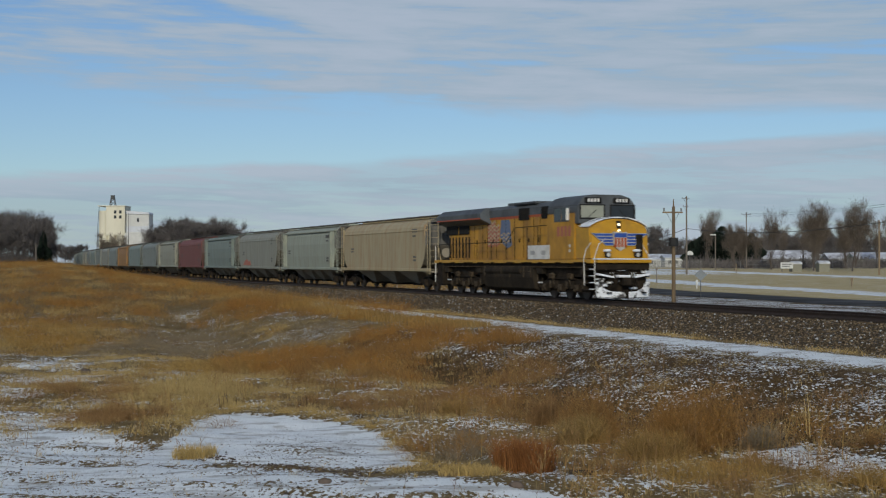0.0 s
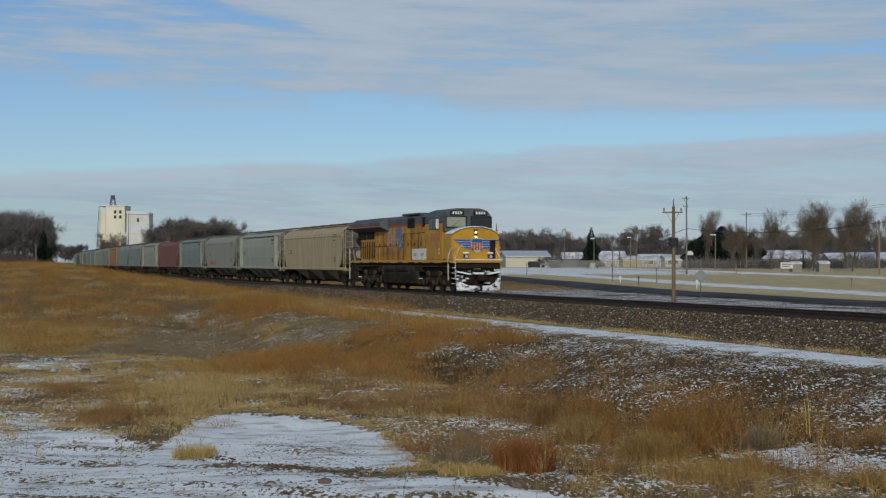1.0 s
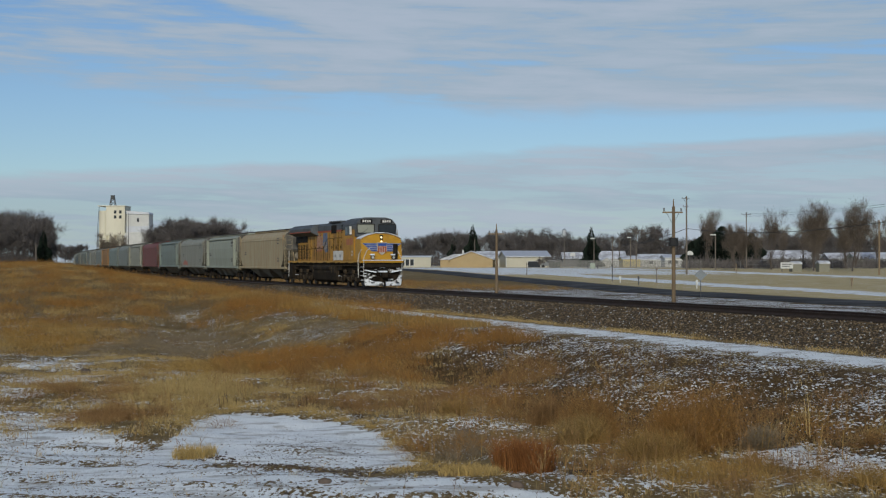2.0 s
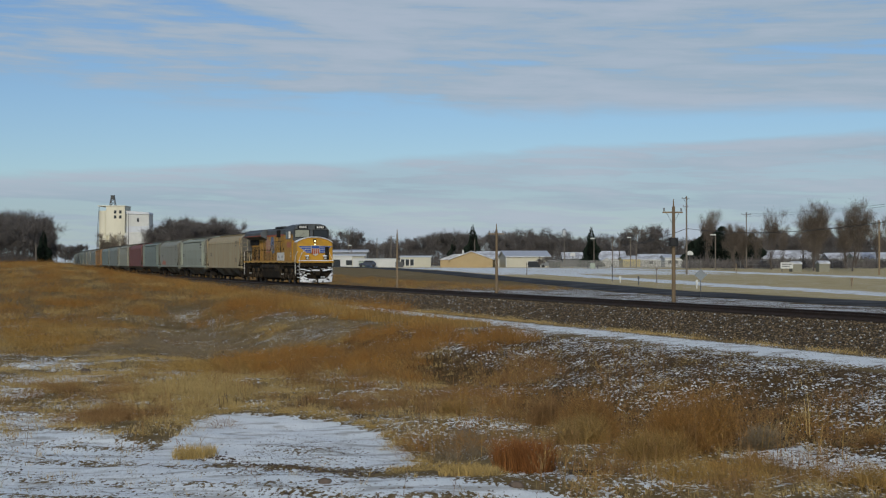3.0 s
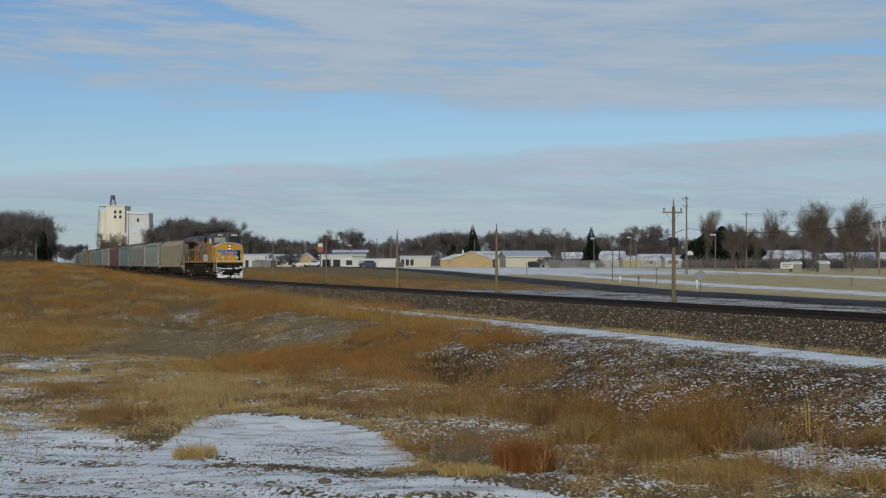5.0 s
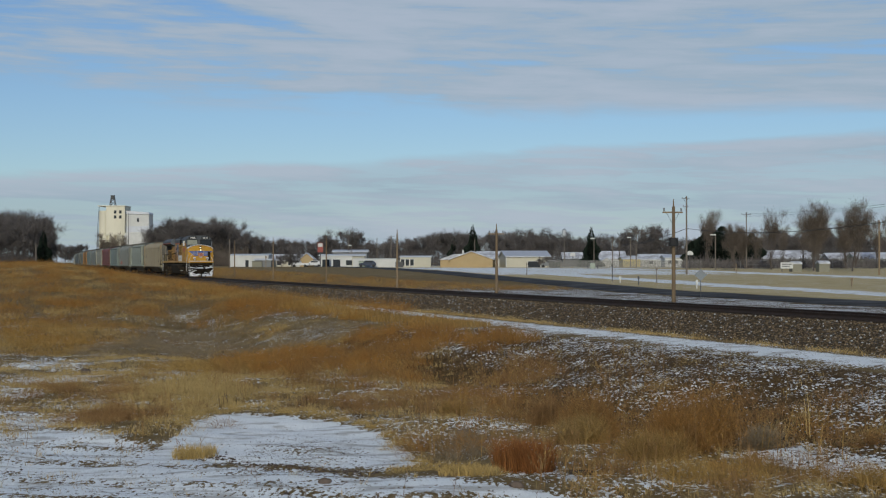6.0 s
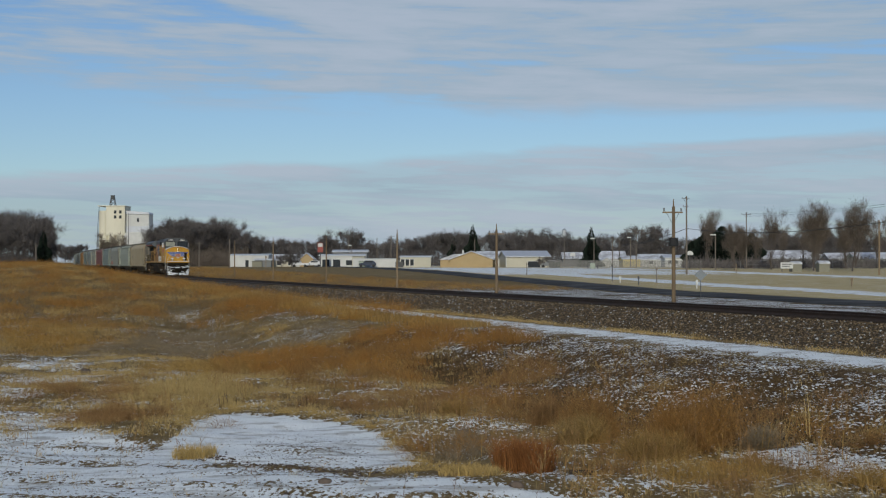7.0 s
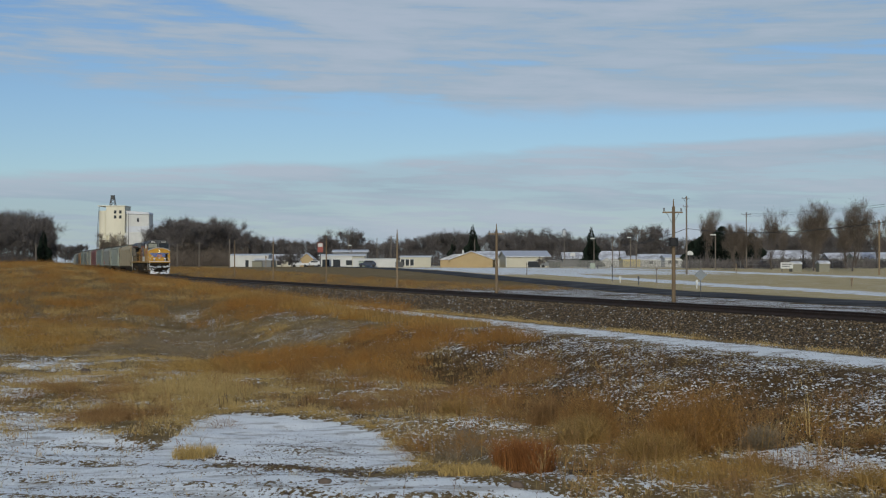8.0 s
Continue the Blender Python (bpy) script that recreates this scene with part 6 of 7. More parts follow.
def build_trees():
    rnd = random.Random(5)
    round_ = [bare_tree("bare_tree", 11 + i, 11.0, 1.15, M_TWIG, "leafless dark deciduous tree with a rounded crown", 0.0, 5200, 10, 0.03) for i in range(4)]
    tall = [bare_tree("bare_tree", 31 + i, 12.0, 0.55, M_TWIG_WARM, "tall upright leafless brown poplar tree", 0.35, 2300, 11, 0.019) for i in range(3)]
    vase = [bare_tree("bare_tree", 51 + i, 12.0, 0.72, M_TWIG_WARM, "large leafless tree with a dense oval brown crown", 0.22, 6500, 17, 0.017) for i in range(2)]
    used = {}

    def plant(proto, b, d, k):
        x, y, z = spot(b, d)
        m = pose(x, y, z - 0.1, 0, 0, rnd.uniform(0, 360))
        if proto.name not in used:
            used[proto.name] = 1
            t = proto
            t.matrix_basis = m
        else:
            t = copy_thing(proto, m)
        t.scale = (k * rnd.uniform(0.9, 1.15), k * rnd.uniform(0.9, 1.15), k)
        return t
    # the belt of trees behind the town
    for i in range(104):
        b = -0.135 + 0.455 * i / 103 + rnd.uniform(-0.004, 0.004)
        d = rnd.uniform(455, 640)
        top = 0.0182 + 0.003 * math.sin(b * 31) + rnd.uniform(-0.003, 0.0035)
        if b < -0.09:
            top *= 0.85
        plant(round_[i % 4], b, d, (top * d + 1.2) / 11.0)
    for b, top in ((-0.078, 0.023), (-0.066, 0.024), (0.008, 0.023), (0.003, 0.022), (0.016, 0.022), (0.075, 0.019), (0.068, 0.0185), (0.137, 0.026), (0.147, 0.027), (0.128, 0.022)):
        plant(round_[rnd.randrange(4)], b, 480, (top * 480 + 1.2) / 11.0)
    # grove beyond the bank, and the wood behind the elevator
    for i in range(13):
        b = -0.318 + 0.046 * i / 12 + rnd.uniform(-0.003, 0.003)
        plant(round_[i % 4], b, rnd.uniform(350, 400), rnd.uniform(0.95, 1.25) * (1.0 if b < -0.278 else 0.8))
    for i in range(22):
        b = -0.180 + 0.034 * i / 21 + rnd.uniform(-0.003, 0.003)
        plant(round_[i % 4], b, rnd.uniform(470, 560), rnd.uniform(1.25, 1.6) * (0.85 if b > -0.145 else 1))
    for b, k in ((-0.202, 1.25), (-0.197, 1.4), (-0.192, 1.3), (-0.186, 1.5), (-0.182, 1.6), (-0.176, 1.6), (-0.171, 1.55)):
        plant(round_[rnd.randrange(4)], b, 520, k)
    for b, k in ((-0.304, 1.30), (-0.296, 1.34), (-0.288, 1.30), (-0.281, 1.15), (-0.312, 1.25)):
        plant(round_[rnd.randrange(4)], b, 385, k)
    for b in (-0.272, -0.266, -0.260, -0.254, -0.249, -0.268, -0.257):
        plant(round_[rnd.randrange(4)], b, 1000, 1.35)
    for b, k in ((-0.236, 1.5), (-0.226, 1.45), (-0.231, 1.3), (-0.219, 1.35)):
        plant(tall[rnd.randrange(3)], b, 780, k)
    # poplars on the right, in front of the houses
    for b, d, k in ((0.2262, 285, 1.0), (0.1800, 330, 1.1), (0.1835, 345, 1.15), (0.3080, 300, 0.95), (0.2980, 330, 0.95), (0.2340, 320, 0.8), (0.2150, 335, 0.8), (0.2480, 300, 0.9)):
        plant(tall[rnd.randrange(3)], b, d, k)
    for i, (b, d, k) in enumerate(((0.2553, 262, 1.06), (0.2818, 258, 1.08), (0.2590, 285, 0.85), (0.2780, 290, 0.9), (0.2005, 268, 0.74), (0.2080, 300, 0.78))):
        plant(vase[i % 2], b, d, k)
    for b, d, k in ((-0.1045, 330, 0.46), (-0.1035, 335, 0.32), (-0.1110, 335, 0.3), (0.067, 350, 0.25), (0.072, 350, 0.27)):
        plant(round_[rnd.randrange(4)], b, d, k)
    con = [conifer(3, 10.0, 3.1, "dark green spruce tree among bare trees"), conifer(4, 10.0, 4.2, "broad dark evergreen tree by the yards", True)]
    for p, b, d, k in ((con[0], 0.1022, 385, 1.12), (con[0], 0.0205, 430, 1.28), (con[0], -0.2752, 338, 0.92), (con[0], 0.0285 - 0.021, 470, 1.0), (con[1], 0.1800, 345, 0.86), (con[1], 0.1925, 340, 0.98), (con[1], 0.2045, 345, 0.90), (con[1], 0.1720, 352, 0.66), (con[1], 0.1868, 350, 0.93), (con[1], 0.1985, 352, 0.9), (con[1], -0.1885, 575, 1.15), (con[1], 0.213, 350, 0.85)):
        plant(p, b, d, k)


build_trees()


def thicket(b0, b1, d0, d1, h, n, seed, mat):
    """Low leafless brush under and between the trees."""
    rs = np.random.RandomState(seed)
    y = rs.uniform(d0, d1, n)
    x = rs.uniform(b0, b1, n) * y
    hh = h * (0.55 + 0.45 * waves(x, y, 18.0, seed)) * (0.6 + 0.4 * rs.rand(n))
    z = height(x, y) + rs.rand(n) * np.maximum(hh, 0.3)
    P = np.stack([x, y, z], 1)
    W = rs.normal(0, 0.5, (n, 3)) + [0, 0, 0.9]
    W /= np.linalg.norm(W, axis=1, keepdims=True)
    S = np.cross(W, rs.normal(0, 1, (n, 3)))
    S *= 0.045 / np.linalg.norm(S, axis=1, keepdims=True)
    v = np.stack([P - S, P + S, P + W * (0.6 + 0.9 * rs.rand(n, 1))], 1).reshape(-1, 3)
    tagged(arrays("brush", v, np.arange(3 * n).reshape(-1, 3), mat), "leafless grey-brown brush under the trees", "brush", kind="stuff")


thicket(-0.14, 0.32, 450, 650, 7.0, 100000, 3, M_TWIG)
thicket(-0.190, -0.134, 460, 560, 10.0, 34000, 4, M_TWIG_WARM)
thicket(0.165, 0.32, 300, 350, 3.0, 16000, 6, M_TWIG)
thicket(-0.322, -0.270, 345, 400, 4.0, 14000, 5, M_TWIG)

# ------------------------------------------------------------ grass, weeds, stones
M_RUST = surface("rust_dry_grass", (0.25, 0.118, 0.030), (0.35, 0.182, 0.052), 0.35, 0.8, island=0.45, dirt=(0.17, 0.115, 0.06), dirt_scale=0.3, dirt_amt=0.8)
M_AMBER = surface("amber_dry_grass", (0.28, 0.165, 0.048), (0.38, 0.245, 0.082), 0.35, 0.8, island=0.45, dirt=(0.20, 0.15, 0.085), dirt_scale=0.3, dirt_amt=0.8)
M_REDGRASS = surface("red_rust_grass", (0.22, 0.088, 0.03), (0.29, 0.13, 0.045), 1.0, 0.8, island=0.4)
M_TAN = surface("tan_dry_grass", (0.36, 0.25, 0.10), (0.46, 0.345, 0.155), 0.5, 0.8, island=0.35)
M_GREYWEED = surface("grey_brown_weeds", (0.185, 0.145, 0.095), (0.25, 0.20, 0.135), 0.5, 0.85, island=0.4)
M_DARKWEED = surface("dark_dead_weeds", (0.075, 0.052, 0.030), (0.12, 0.085, 0.05), 0.5, 0.9, island=0.4)
M_STRAW = surface("straw_yellow_grass", (0.36, 0.245, 0.085), (0.46, 0.335, 0.14), 0.8, 0.8, island=0.4)
M_WEED = surface("brown_weed_stalks", (0.20, 0.112, 0.048), (0.28, 0.168, 0.075), 0.5, 0.85, island=0.35)


def stone_material(name, snowy):
    m = surface(name, (0.25, 0.185, 0.115), (0.06, 0.044, 0.026), 9.0, 0.9, island=0.75)
    nt = m.node_tree
    b = nt.nodes["Principled BSDF"]
    src = b.inputs["Base Color"].links[0].from_socket
    g = nt.nodes.new("ShaderNodeNewGeometry")
    st = nt.nodes.new("ShaderNodeMath")
    st.operation = "GREATER_THAN"
    st.inputs[1].default_value = 1 - snowy
    nt.links.new(g.outputs["Random Per Island"], st.inputs[0])
    mx = nt.nodes.new("ShaderNodeMix")
    mx.data_type = "RGBA"
    mx.inputs["B"].default_value = (0.50, 0.51, 0.51, 1)
    nt.links.new(st.outputs[0], mx.inputs["Factor"])
    nt.links.new(src, mx.inputs["A"])
    nt.links.new(mx.outputs["Result"], b.inputs["Base Color"])
    return m


M_STONE = stone_material("ballast_stone", 0.055)
M_RUBBLE = stone_material("slope_rubble", 0.14)
M_CLOD = surface("frozen_clod", (0.075, 0.058, 0.045), (0.13, 0.10, 0.08), 6, 0.9, island=0.4)


def blades(name, x, y, h, w, mat, label, seed, lean=0.75, wind=(-0.25, 0.0)):
    """Bent, tapering grass blades, each its own little strip."""
    rs = np.random.RandomState(seed)
    n = len(x)
    h = h * (0.55 + 0.6 * rs.rand(n))
    z = height(x, y) - 0.02
    a = rs.rand(n) * 6.283
    k = lean * rs.rand(n) * h
    tx, ty = k * np.cos(a) + wind[0] * h * 0.4, k * np.sin(a) + wind[1] * h * 0.4
    b = rs.rand(n) * 3.1416
    sx, sy = np.cos(b) * w, np.sin(b) * w
    P = np.stack([x, y, z], 1)
    M = P + np.stack([0.35 * tx, 0.35 * ty, 0.6 * h], 1)
    T = P + np.stack([tx, ty, h], 1)
    S = np.stack([sx, sy, np.zeros(n)], 1)
    v = np.stack([P - S, P + S, M - 0.8 * S, M + 0.8 * S, T], 1).reshape(-1, 3)
    i = (np.arange(n) * 5)[:, None]
    f = np.concatenate([i + [0, 1, 3], i + [0, 3, 2], i + [2, 3, 4]], 1).reshape(-1, 3)
    return tagged(arrays(name, v, f, mat), label, "grass", kind="stuff")


def fluff(name, cx, cy, R, H, per, L, w, mat, label, seed):
    """Bushy domes of fine dry strands."""
    rs = np.random.RandomState(seed)
    n = len(cx)
    k = rs.uniform(0.55, 1.45, (n, 1)) * (1 + 0.35 * waves(cx, cy, 2.4, 47))[:, None]
    u = rs.normal(0, 1, (n, per, 3))
    u[..., 2] = np.abs(u[..., 2])
    u /= np.linalg.norm(u, axis=2, keepdims=True)
    q = (rs.rand(n, per, 1) ** 0.5)
    P = u * q * np.stack([R * k, R * k, H * k], 2)
    P[..., 0] += cx[:, None]
    P[..., 1] += cy[:, None]
    P[..., 2] += height(P[..., 0], P[..., 1])
    W = 0.7 * u + rs.normal(0, 0.45, (n, per, 3)) + [-0.12, 0, 0.35]
    W /= np.linalg.norm(W, axis=2, keepdims=True)
    P, W = P.reshape(-1, 3), W.reshape(-1, 3)
    m = len(P)
    S = np.cross(W, rs.normal(0, 1, (m, 3)))
    S *= w / np.linalg.norm(S, axis=1, keepdims=True)
    v = np.stack([P - S, P + S, P + W * L * rs.uniform(0.5, 1.2, (m, 1))], 1).reshape(-1, 3)
    return tagged(arrays(name, v, np.arange(3 * m).reshape(-1, 3), mat), label, "grass", kind="stuff")


def tufts(rs, cx, cy, per, spread):
    """Blade feet gathered round tuft centres."""
    n = len(cx)
    r = spread * rs.rand(n, per) ** 0.6
    a = rs.rand(n, per) * 6.283
    return (cx[:, None] + r * np.cos(a)).ravel(), (cy[:, None] + r * np.sin(a)).ravel()


def line_points(rs, n, s0, s1, d0, d1):
    """Random places between two distances along and beside the track."""
    s, d = rs.uniform(s0, s1, n), rs.uniform(d0, d1, n)
    q = np.maximum(s - S1, 0.0)
    lat = D0 + q * q / (2 * RAD) - d
    return s * UX + lat * NX, s * UY + lat * NY


def keep(rs, x, y, p):
    ok = rs.rand(len(x)) < p
    return x[ok], y[ok]


BANK_MASSES = [(-6.3, 53.5, 2.1, 5.0, 0.50, 190, M_RUST, "rust-brown"), (-3.2, 48.0, 2.7, 5.5, 0.46, 330, M_RUST, "rust-brown"), (-1.6, 57.0, 2.1, 5.5, 0.55, 230, M_RUST, "rust-brown"), (2.0, 53.0, 1.3, 2.6, 0.45, 90, M_RUST, "rust-brown"),
                (-11.8, 89.0, 2.6, 6.0, 0.50, 180, M_RUST, "rust-brown"), (-19.6, 72.0, 2.2, 7.0, 0.42, 220, M_AMBER, "amber"), (-8.2, 50.0, 1.8, 2.6, 0.36, 120, M_AMBER, "amber"), (-17.5, 63.0, 3.0, 5.0, 0.26, 160, M_AMBER, "amber"), (-13.0, 61.0, 2.4, 4.0, 0.24, 110, M_GREYWEED, "grey-brown")]
FLAT_MASSES = [(-6.9, 39.0, 1.4, 3.6, 0.16, 150, M_TAN, "tan"), (-6.6, 43.0, 2.6, 3.0, 0.15, 170, M_TAN, "tan"), (-10.2, 41.0, 1.5, 2.2, 0.22, 70, M_WEED, "brown"), (-7.6, 34.2, 1.3, 1.9, 0.20, 80, M_WEED, "brown"), (-13.0, 38.6, 1.2, 1.2, 0.20, 50, M_WEED, "brown"),
                (2.4, 44.5, 1.2, 2.4, 0.42, 50, M_WEED, "brown"), (1.0, 38.0, 1.6, 3.0, 0.30, 60, M_WEED, "brown"), (-1.5, 38.5, 2.2, 2.6, 0.28, 80, M_WEED, "brown"), (-12.0, 71.0, 2.8, 9.0, 0.24, 300, M_GREYWEED, "grey-brown"), (-6.2, 68.0, 2.2, 4.5, 0.22, 130, M_GREYWEED, "grey-brown"),
                (4.4, 24.2, 0.9, 1.0, 0.34, 40, M_AMBER, "amber"), (7.0, 23.9, 0.8, 1.0, 0.36, 40, M_AMBER, "amber"), (3.0, 25.8, 0.5, 1.0, 0.30, 22, M_WEED, "brown"), (0.6, 29.0, 1.0, 1.6, 0.16, 40, M_GREYWEED, "grey-brown"), (7.6, 31.5, 1.6, 2.0, 0.26, 34, M_WEED, "brown")]
# round wispy bushes: centre, radius, height
WISPY = [(5.1, 29.6, 1.0, 1.2, M_RUST), (4.6, 28.6, 0.7, 0.8, M_RUST), (3.2, 30.8, 0.8, 1.05, M_RUST), (2.8, 29.6, 0.55, 0.6, M_AMBER), (4.0, 27.4, 0.7, 0.55, M_AMBER), (2.4, 33.0, 0.6, 0.7, M_WEED), (0.2, 35.2, 0.4, 0.4, M_AMBER), (6.4, 28.9, 0.4, 0.4, M_GREYWEED)]
BRIM_TUFTS = [(-5.1, 35.6), (-4.3, 35.4), (-3.4, 35.2), (-2.8, 35.0), (-2.3, 34.3), (-1.9, 33.6), (-1.5, 32.6), (-1.2, 31.8), (-0.9, 30.6), (-0.35, 27.3), (-0.1, 26.6), (0.25, 26.0), (0.6, 25.4), (-0.3, 26.2), (0.1, 25.6), (0.9, 25.0), (-5.9, 33.0), (-6.0, 34.2)]


def build_grass():
    rs = np.random.RandomState(21)
    # the bank beyond: dense rust and amber grass, thin in the gully
    x, y = line_points(rs, 9000, 58, 215, 4.6, 31)
    s, d = track_sd(x, y)
    gully = np.maximum(ellipse(x, y, -12.5, 72, 3.0, 12, 0.15, 0.5), np.maximum(ellipse(x, y, -6.2, 68.5, 2.6, 6, 0.1, 0.4), ellipse(x, y, -15.8, 90, 1.3, 5, 0.1, 0.4)))
    p = smooth(60, 82, s + 6 * waves(x, y, 6.0, 31)) * (0.3 + 0.7 * smooth(-0.35, 0.25, waves(x, y, 9.0, 32))) * (0.12 + 0.88 * smooth(-0.25, 0.2, waves(x, y, 3.4, 46))) * (1 - 0.93 * gully)
    cx, cy = keep(rs, x, y, p)
    tone = waves(cx, cy, 11.0, 39) + 0.35 * rs.normal(0, 1, len(cx))
    for ok, mt, word, H in ((tone > -0.05, M_RUST, "rust-brown", 0.56), ((tone <= -0.05) & (tone > -0.6), M_AMBER, "amber", 0.34), (tone <= -0.6, M_TAN, "tan", 0.24)):
        fluff("bushy_grass", cx[ok], cy[ok], 0.95, H, 62, 0.30, 0.007, mt, "bushy " + word + " dry grass on the bank", 61 + int(H * 100))
        bx, by = tufts(rs, cx[ok], cy[ok], 12, 0.85)
        blades("dry_grass", bx, by, H * 0.95, 0.007, mt, word + " tall dry grass on the bank", 1 + int(H * 100))
    # masses of tall dry grass, each with a colour and height of its own
    for cx, cy, rx, ry, H, n, mt, word in BANK_MASSES + FLAT_MASSES:
        x, y = cx + rx * 1.25 * rs.uniform(-1, 1, n * 2), cy + ry * 1.25 * rs.uniform(-1, 1, n * 2)
        p = ellipse(x + 0.5 * waves(x, y, 2.5, 33), y + 1.2 * waves(x, y, 4.0, 34), cx, cy, rx, ry, 0.1, 0.35)
        x, y = keep(rs, x, y, p * (0.15 + 0.85 * smooth(-0.2, 0.2, waves(x, y, 1.5, 48))))
        fluff("bushy_grass", x, y, 0.40, H * 0.85, 100, 0.26, 0.0034, mt, "bushy " + word + " dry grass on the slope", int(cx * 10) % 89 + 200)
        bx, by = tufts(rs, x, y, 16, 0.4)
        blades("dry_grass", bx, by, H, 0.0036, mt, word + " tall dry grass on the slope", int(cy * 10) % 89 + 300, 0.6)
    # brown grass on the far side of the line
    x, y = line_points(rs, 2600, 112, 330, -24, -4.2)
    off = x - np.interp(y, [c[1] for c in ROAD], [c[0] for c in ROAD])
    cx, cy = keep(rs, x, y, (0.25 + 0.75 * smooth(-0.3, 0.3, waves(x, y, 8.0, 53))) * smooth(-4, -5.5, off) * smooth(112, 135, y))
    half = rs.rand(len(cx)) < 0.5
    fluff("far_grass", cx[half], cy[half], 1.0, 0.26, 50, 0.26, 0.013, M_WEED, "brown dry grass beyond the track", 520)
    fluff("far_grass", cx[~half], cy[~half], 1.0, 0.22, 50, 0.26, 0.013, M_AMBER, "amber dry grass beyond the track", 521)
    # tan fringe beside the ballast and along the path
    cx, cy = line_points(rs, 1500, 22, 150, 4.15, 4.75)
    cx, cy = keep(rs, cx, cy, 0.25 + 0.75 * smooth(-0.2, 0.25, waves(cx, cy, 5.0, 34)))
    few = rs.rand(len(cx)) < 0.25
    fluff("bushy_grass", cx[few], cy[few], 0.38, 0.13, 40, 0.14, 0.006, M_TAN, "low tan grass tufts beside the ballast", 17)
    bx, by = tufts(rs, cx, cy, 12, 0.36)
    blades("dry_grass", bx, by, 0.12, 0.007, M_TAN, "short tan grass fringe beside the ballast", 5, 1.3)
    cx, cy = line_points(rs, 1500, 56, 120, 7.2, 9.5)
    cx, cy = keep(rs, cx, cy, 0.2 + 0.8 * smooth(-0.1, 0.3, waves(cx, cy, 5.0, 35)))
    bx, by = tufts(rs, cx, cy, 16, 0.3)
    blades("dry_grass", bx, by, 0.34, 0.011, M_AMBER, "amber grass beside the snowy path", 6)
    # flat on the left: short tan grass through the snow
    x, y = rs.uniform(-17, 0, 6000), rs.uniform(27.5, 52, 6000)
    w = waves(x, y, 3.5, 36)
    p = 0.6 * smooth(0.1, 0.45, w + 0.3 * smooth(30, 40, y)) * smooth(29, 33, y) * (1 - ellipse(x, y, *POND, 0.15)) * smooth(3, -1, x)
    cx, cy = keep(rs, x, y, p)
    bx, by = tufts(rs, cx, cy, 16, 0.22)
    blades("dry_grass", bx, by, 0.13, 0.005, M_TAN, "short tan grass poking through snow", 7)
    # foot of the bank: thin tan and brown grass
    x, y = rs.uniform(-28, 0, 4200), rs.uniform(42, 80, 4200)
    s, d = track_sd(x, y)
    p = smooth(-0.25, 0.25, waves(x, y, 5.0, 38)) * smooth(9, 11, d)
    cx, cy = keep(rs, x, y, p)
    bx, by = tufts(rs, cx, cy, 16, 0.45)
    blades("dry_grass", bx, by, 0.13, 0.0055, M_TAN, "thin tan grass below the bank", 15, 1.4)
    for i, (cx, cy, rad, H, mt) in enumerate(WISPY):
        a, q = rs.rand(16) * 6.283, rad * rs.rand(16) ** 0.6
        fluff("wispy_bush", np.append(cx + 0.6 * q * np.cos(a), cx), np.append(cy + 0.6 * q * np.sin(a), cy), rad * 0.62, H * 0.8, int(820 * rad), 0.26, 0.0026, mt, "fine wispy dry bush on the flat", 500 + i)
    # low dark dead weeds and fallen stems in between
    x, y = rs.uniform(-22, 10, 1500), rs.uniform(27, 72, 1500)
    s, d = track_sd(x, y)
    p = smooth(10, 12, d) * smooth(0.0, 0.45, waves(x, y, 2.8, 49)) * (1 - ellipse(x, y, *POND, 0.15)) * smooth(32, 36, y - 0.7 * x) * np.where(x < -6, 0.45, 0.9)
    cx, cy = keep(rs, x, y, p)
    fluff("low_weeds", cx, cy, 0.34, 0.13, 46, 0.17, 0.0042, M_DARKWEED, "low dark dead weeds between the grasses", 510)
    for cx, cy, n, H, mt, word in ((7.4, 29.5, 3, 1.3, M_TAN, "tall pale dead stalks"), (-5.6, 37.6, 10, 0.5, M_DARKWEED, "thin dark dead stalks"), (0.8, 33.0, 5, 1.0, M_WEED, "tall thin brown stalks"), (-3.6, 37.4, 10, 0.5, M_DARKWEED, "thin dark dead stalks"), (2.4, 32.4, 6, 1.0, M_WEED, "tall thin brown stalks"), (1.6, 35.5, 5, 0.9, M_AMBER, "amber dead stalks")):
        blades("dead_stalks", cx + rs.normal(0, 0.13, n), cy + rs.normal(0, 0.25, n), H, 0.010, mt, word + " on the slope", int(H * 100) + n, 0.25)
    # tufts on the hollow's brim
    c = np.array(BRIM_TUFTS)
    c = np.concatenate([c, c + rs.normal(0, 0.22, c.shape)])
    fluff("bushy_grass", c[:, 0], c[:, 1], 0.26, 0.13, 240, 0.12, 0.0028, M_STRAW, "matted straw-yellow grass on the hollow's brim", 8)
    for cx, cy, rad, h, n, mt, word in ((1.45, 25.9, 0.55, 0.58, 1900, M_REDGRASS, "thick rust-red grass clump"), (-4.9, 28.7, 0.45, 0.24, 900, M_STRAW, "low straw-yellow grass tuft in snow"), (0.4, 25.2, 0.5, 0.18, 700, M_STRAW, "low straw-yellow grass tuft beside snow")):
        r, a = rad * rs.rand(n) ** 0.6, rs.rand(n) * 6.283
        blades("grass_clump", cx + r * np.cos(a), cy + 1.3 * r * np.sin(a), h, 0.0045, mt, word + " on the flat", int(cx * 100) % 97 + 40, 0.9)
    # thin low grass all over the near slope
    x, y = rs.uniform(-14, 12, 26000), rs.uniform(21.5, 60, 26000)
    s, d = track_sd(x, y)
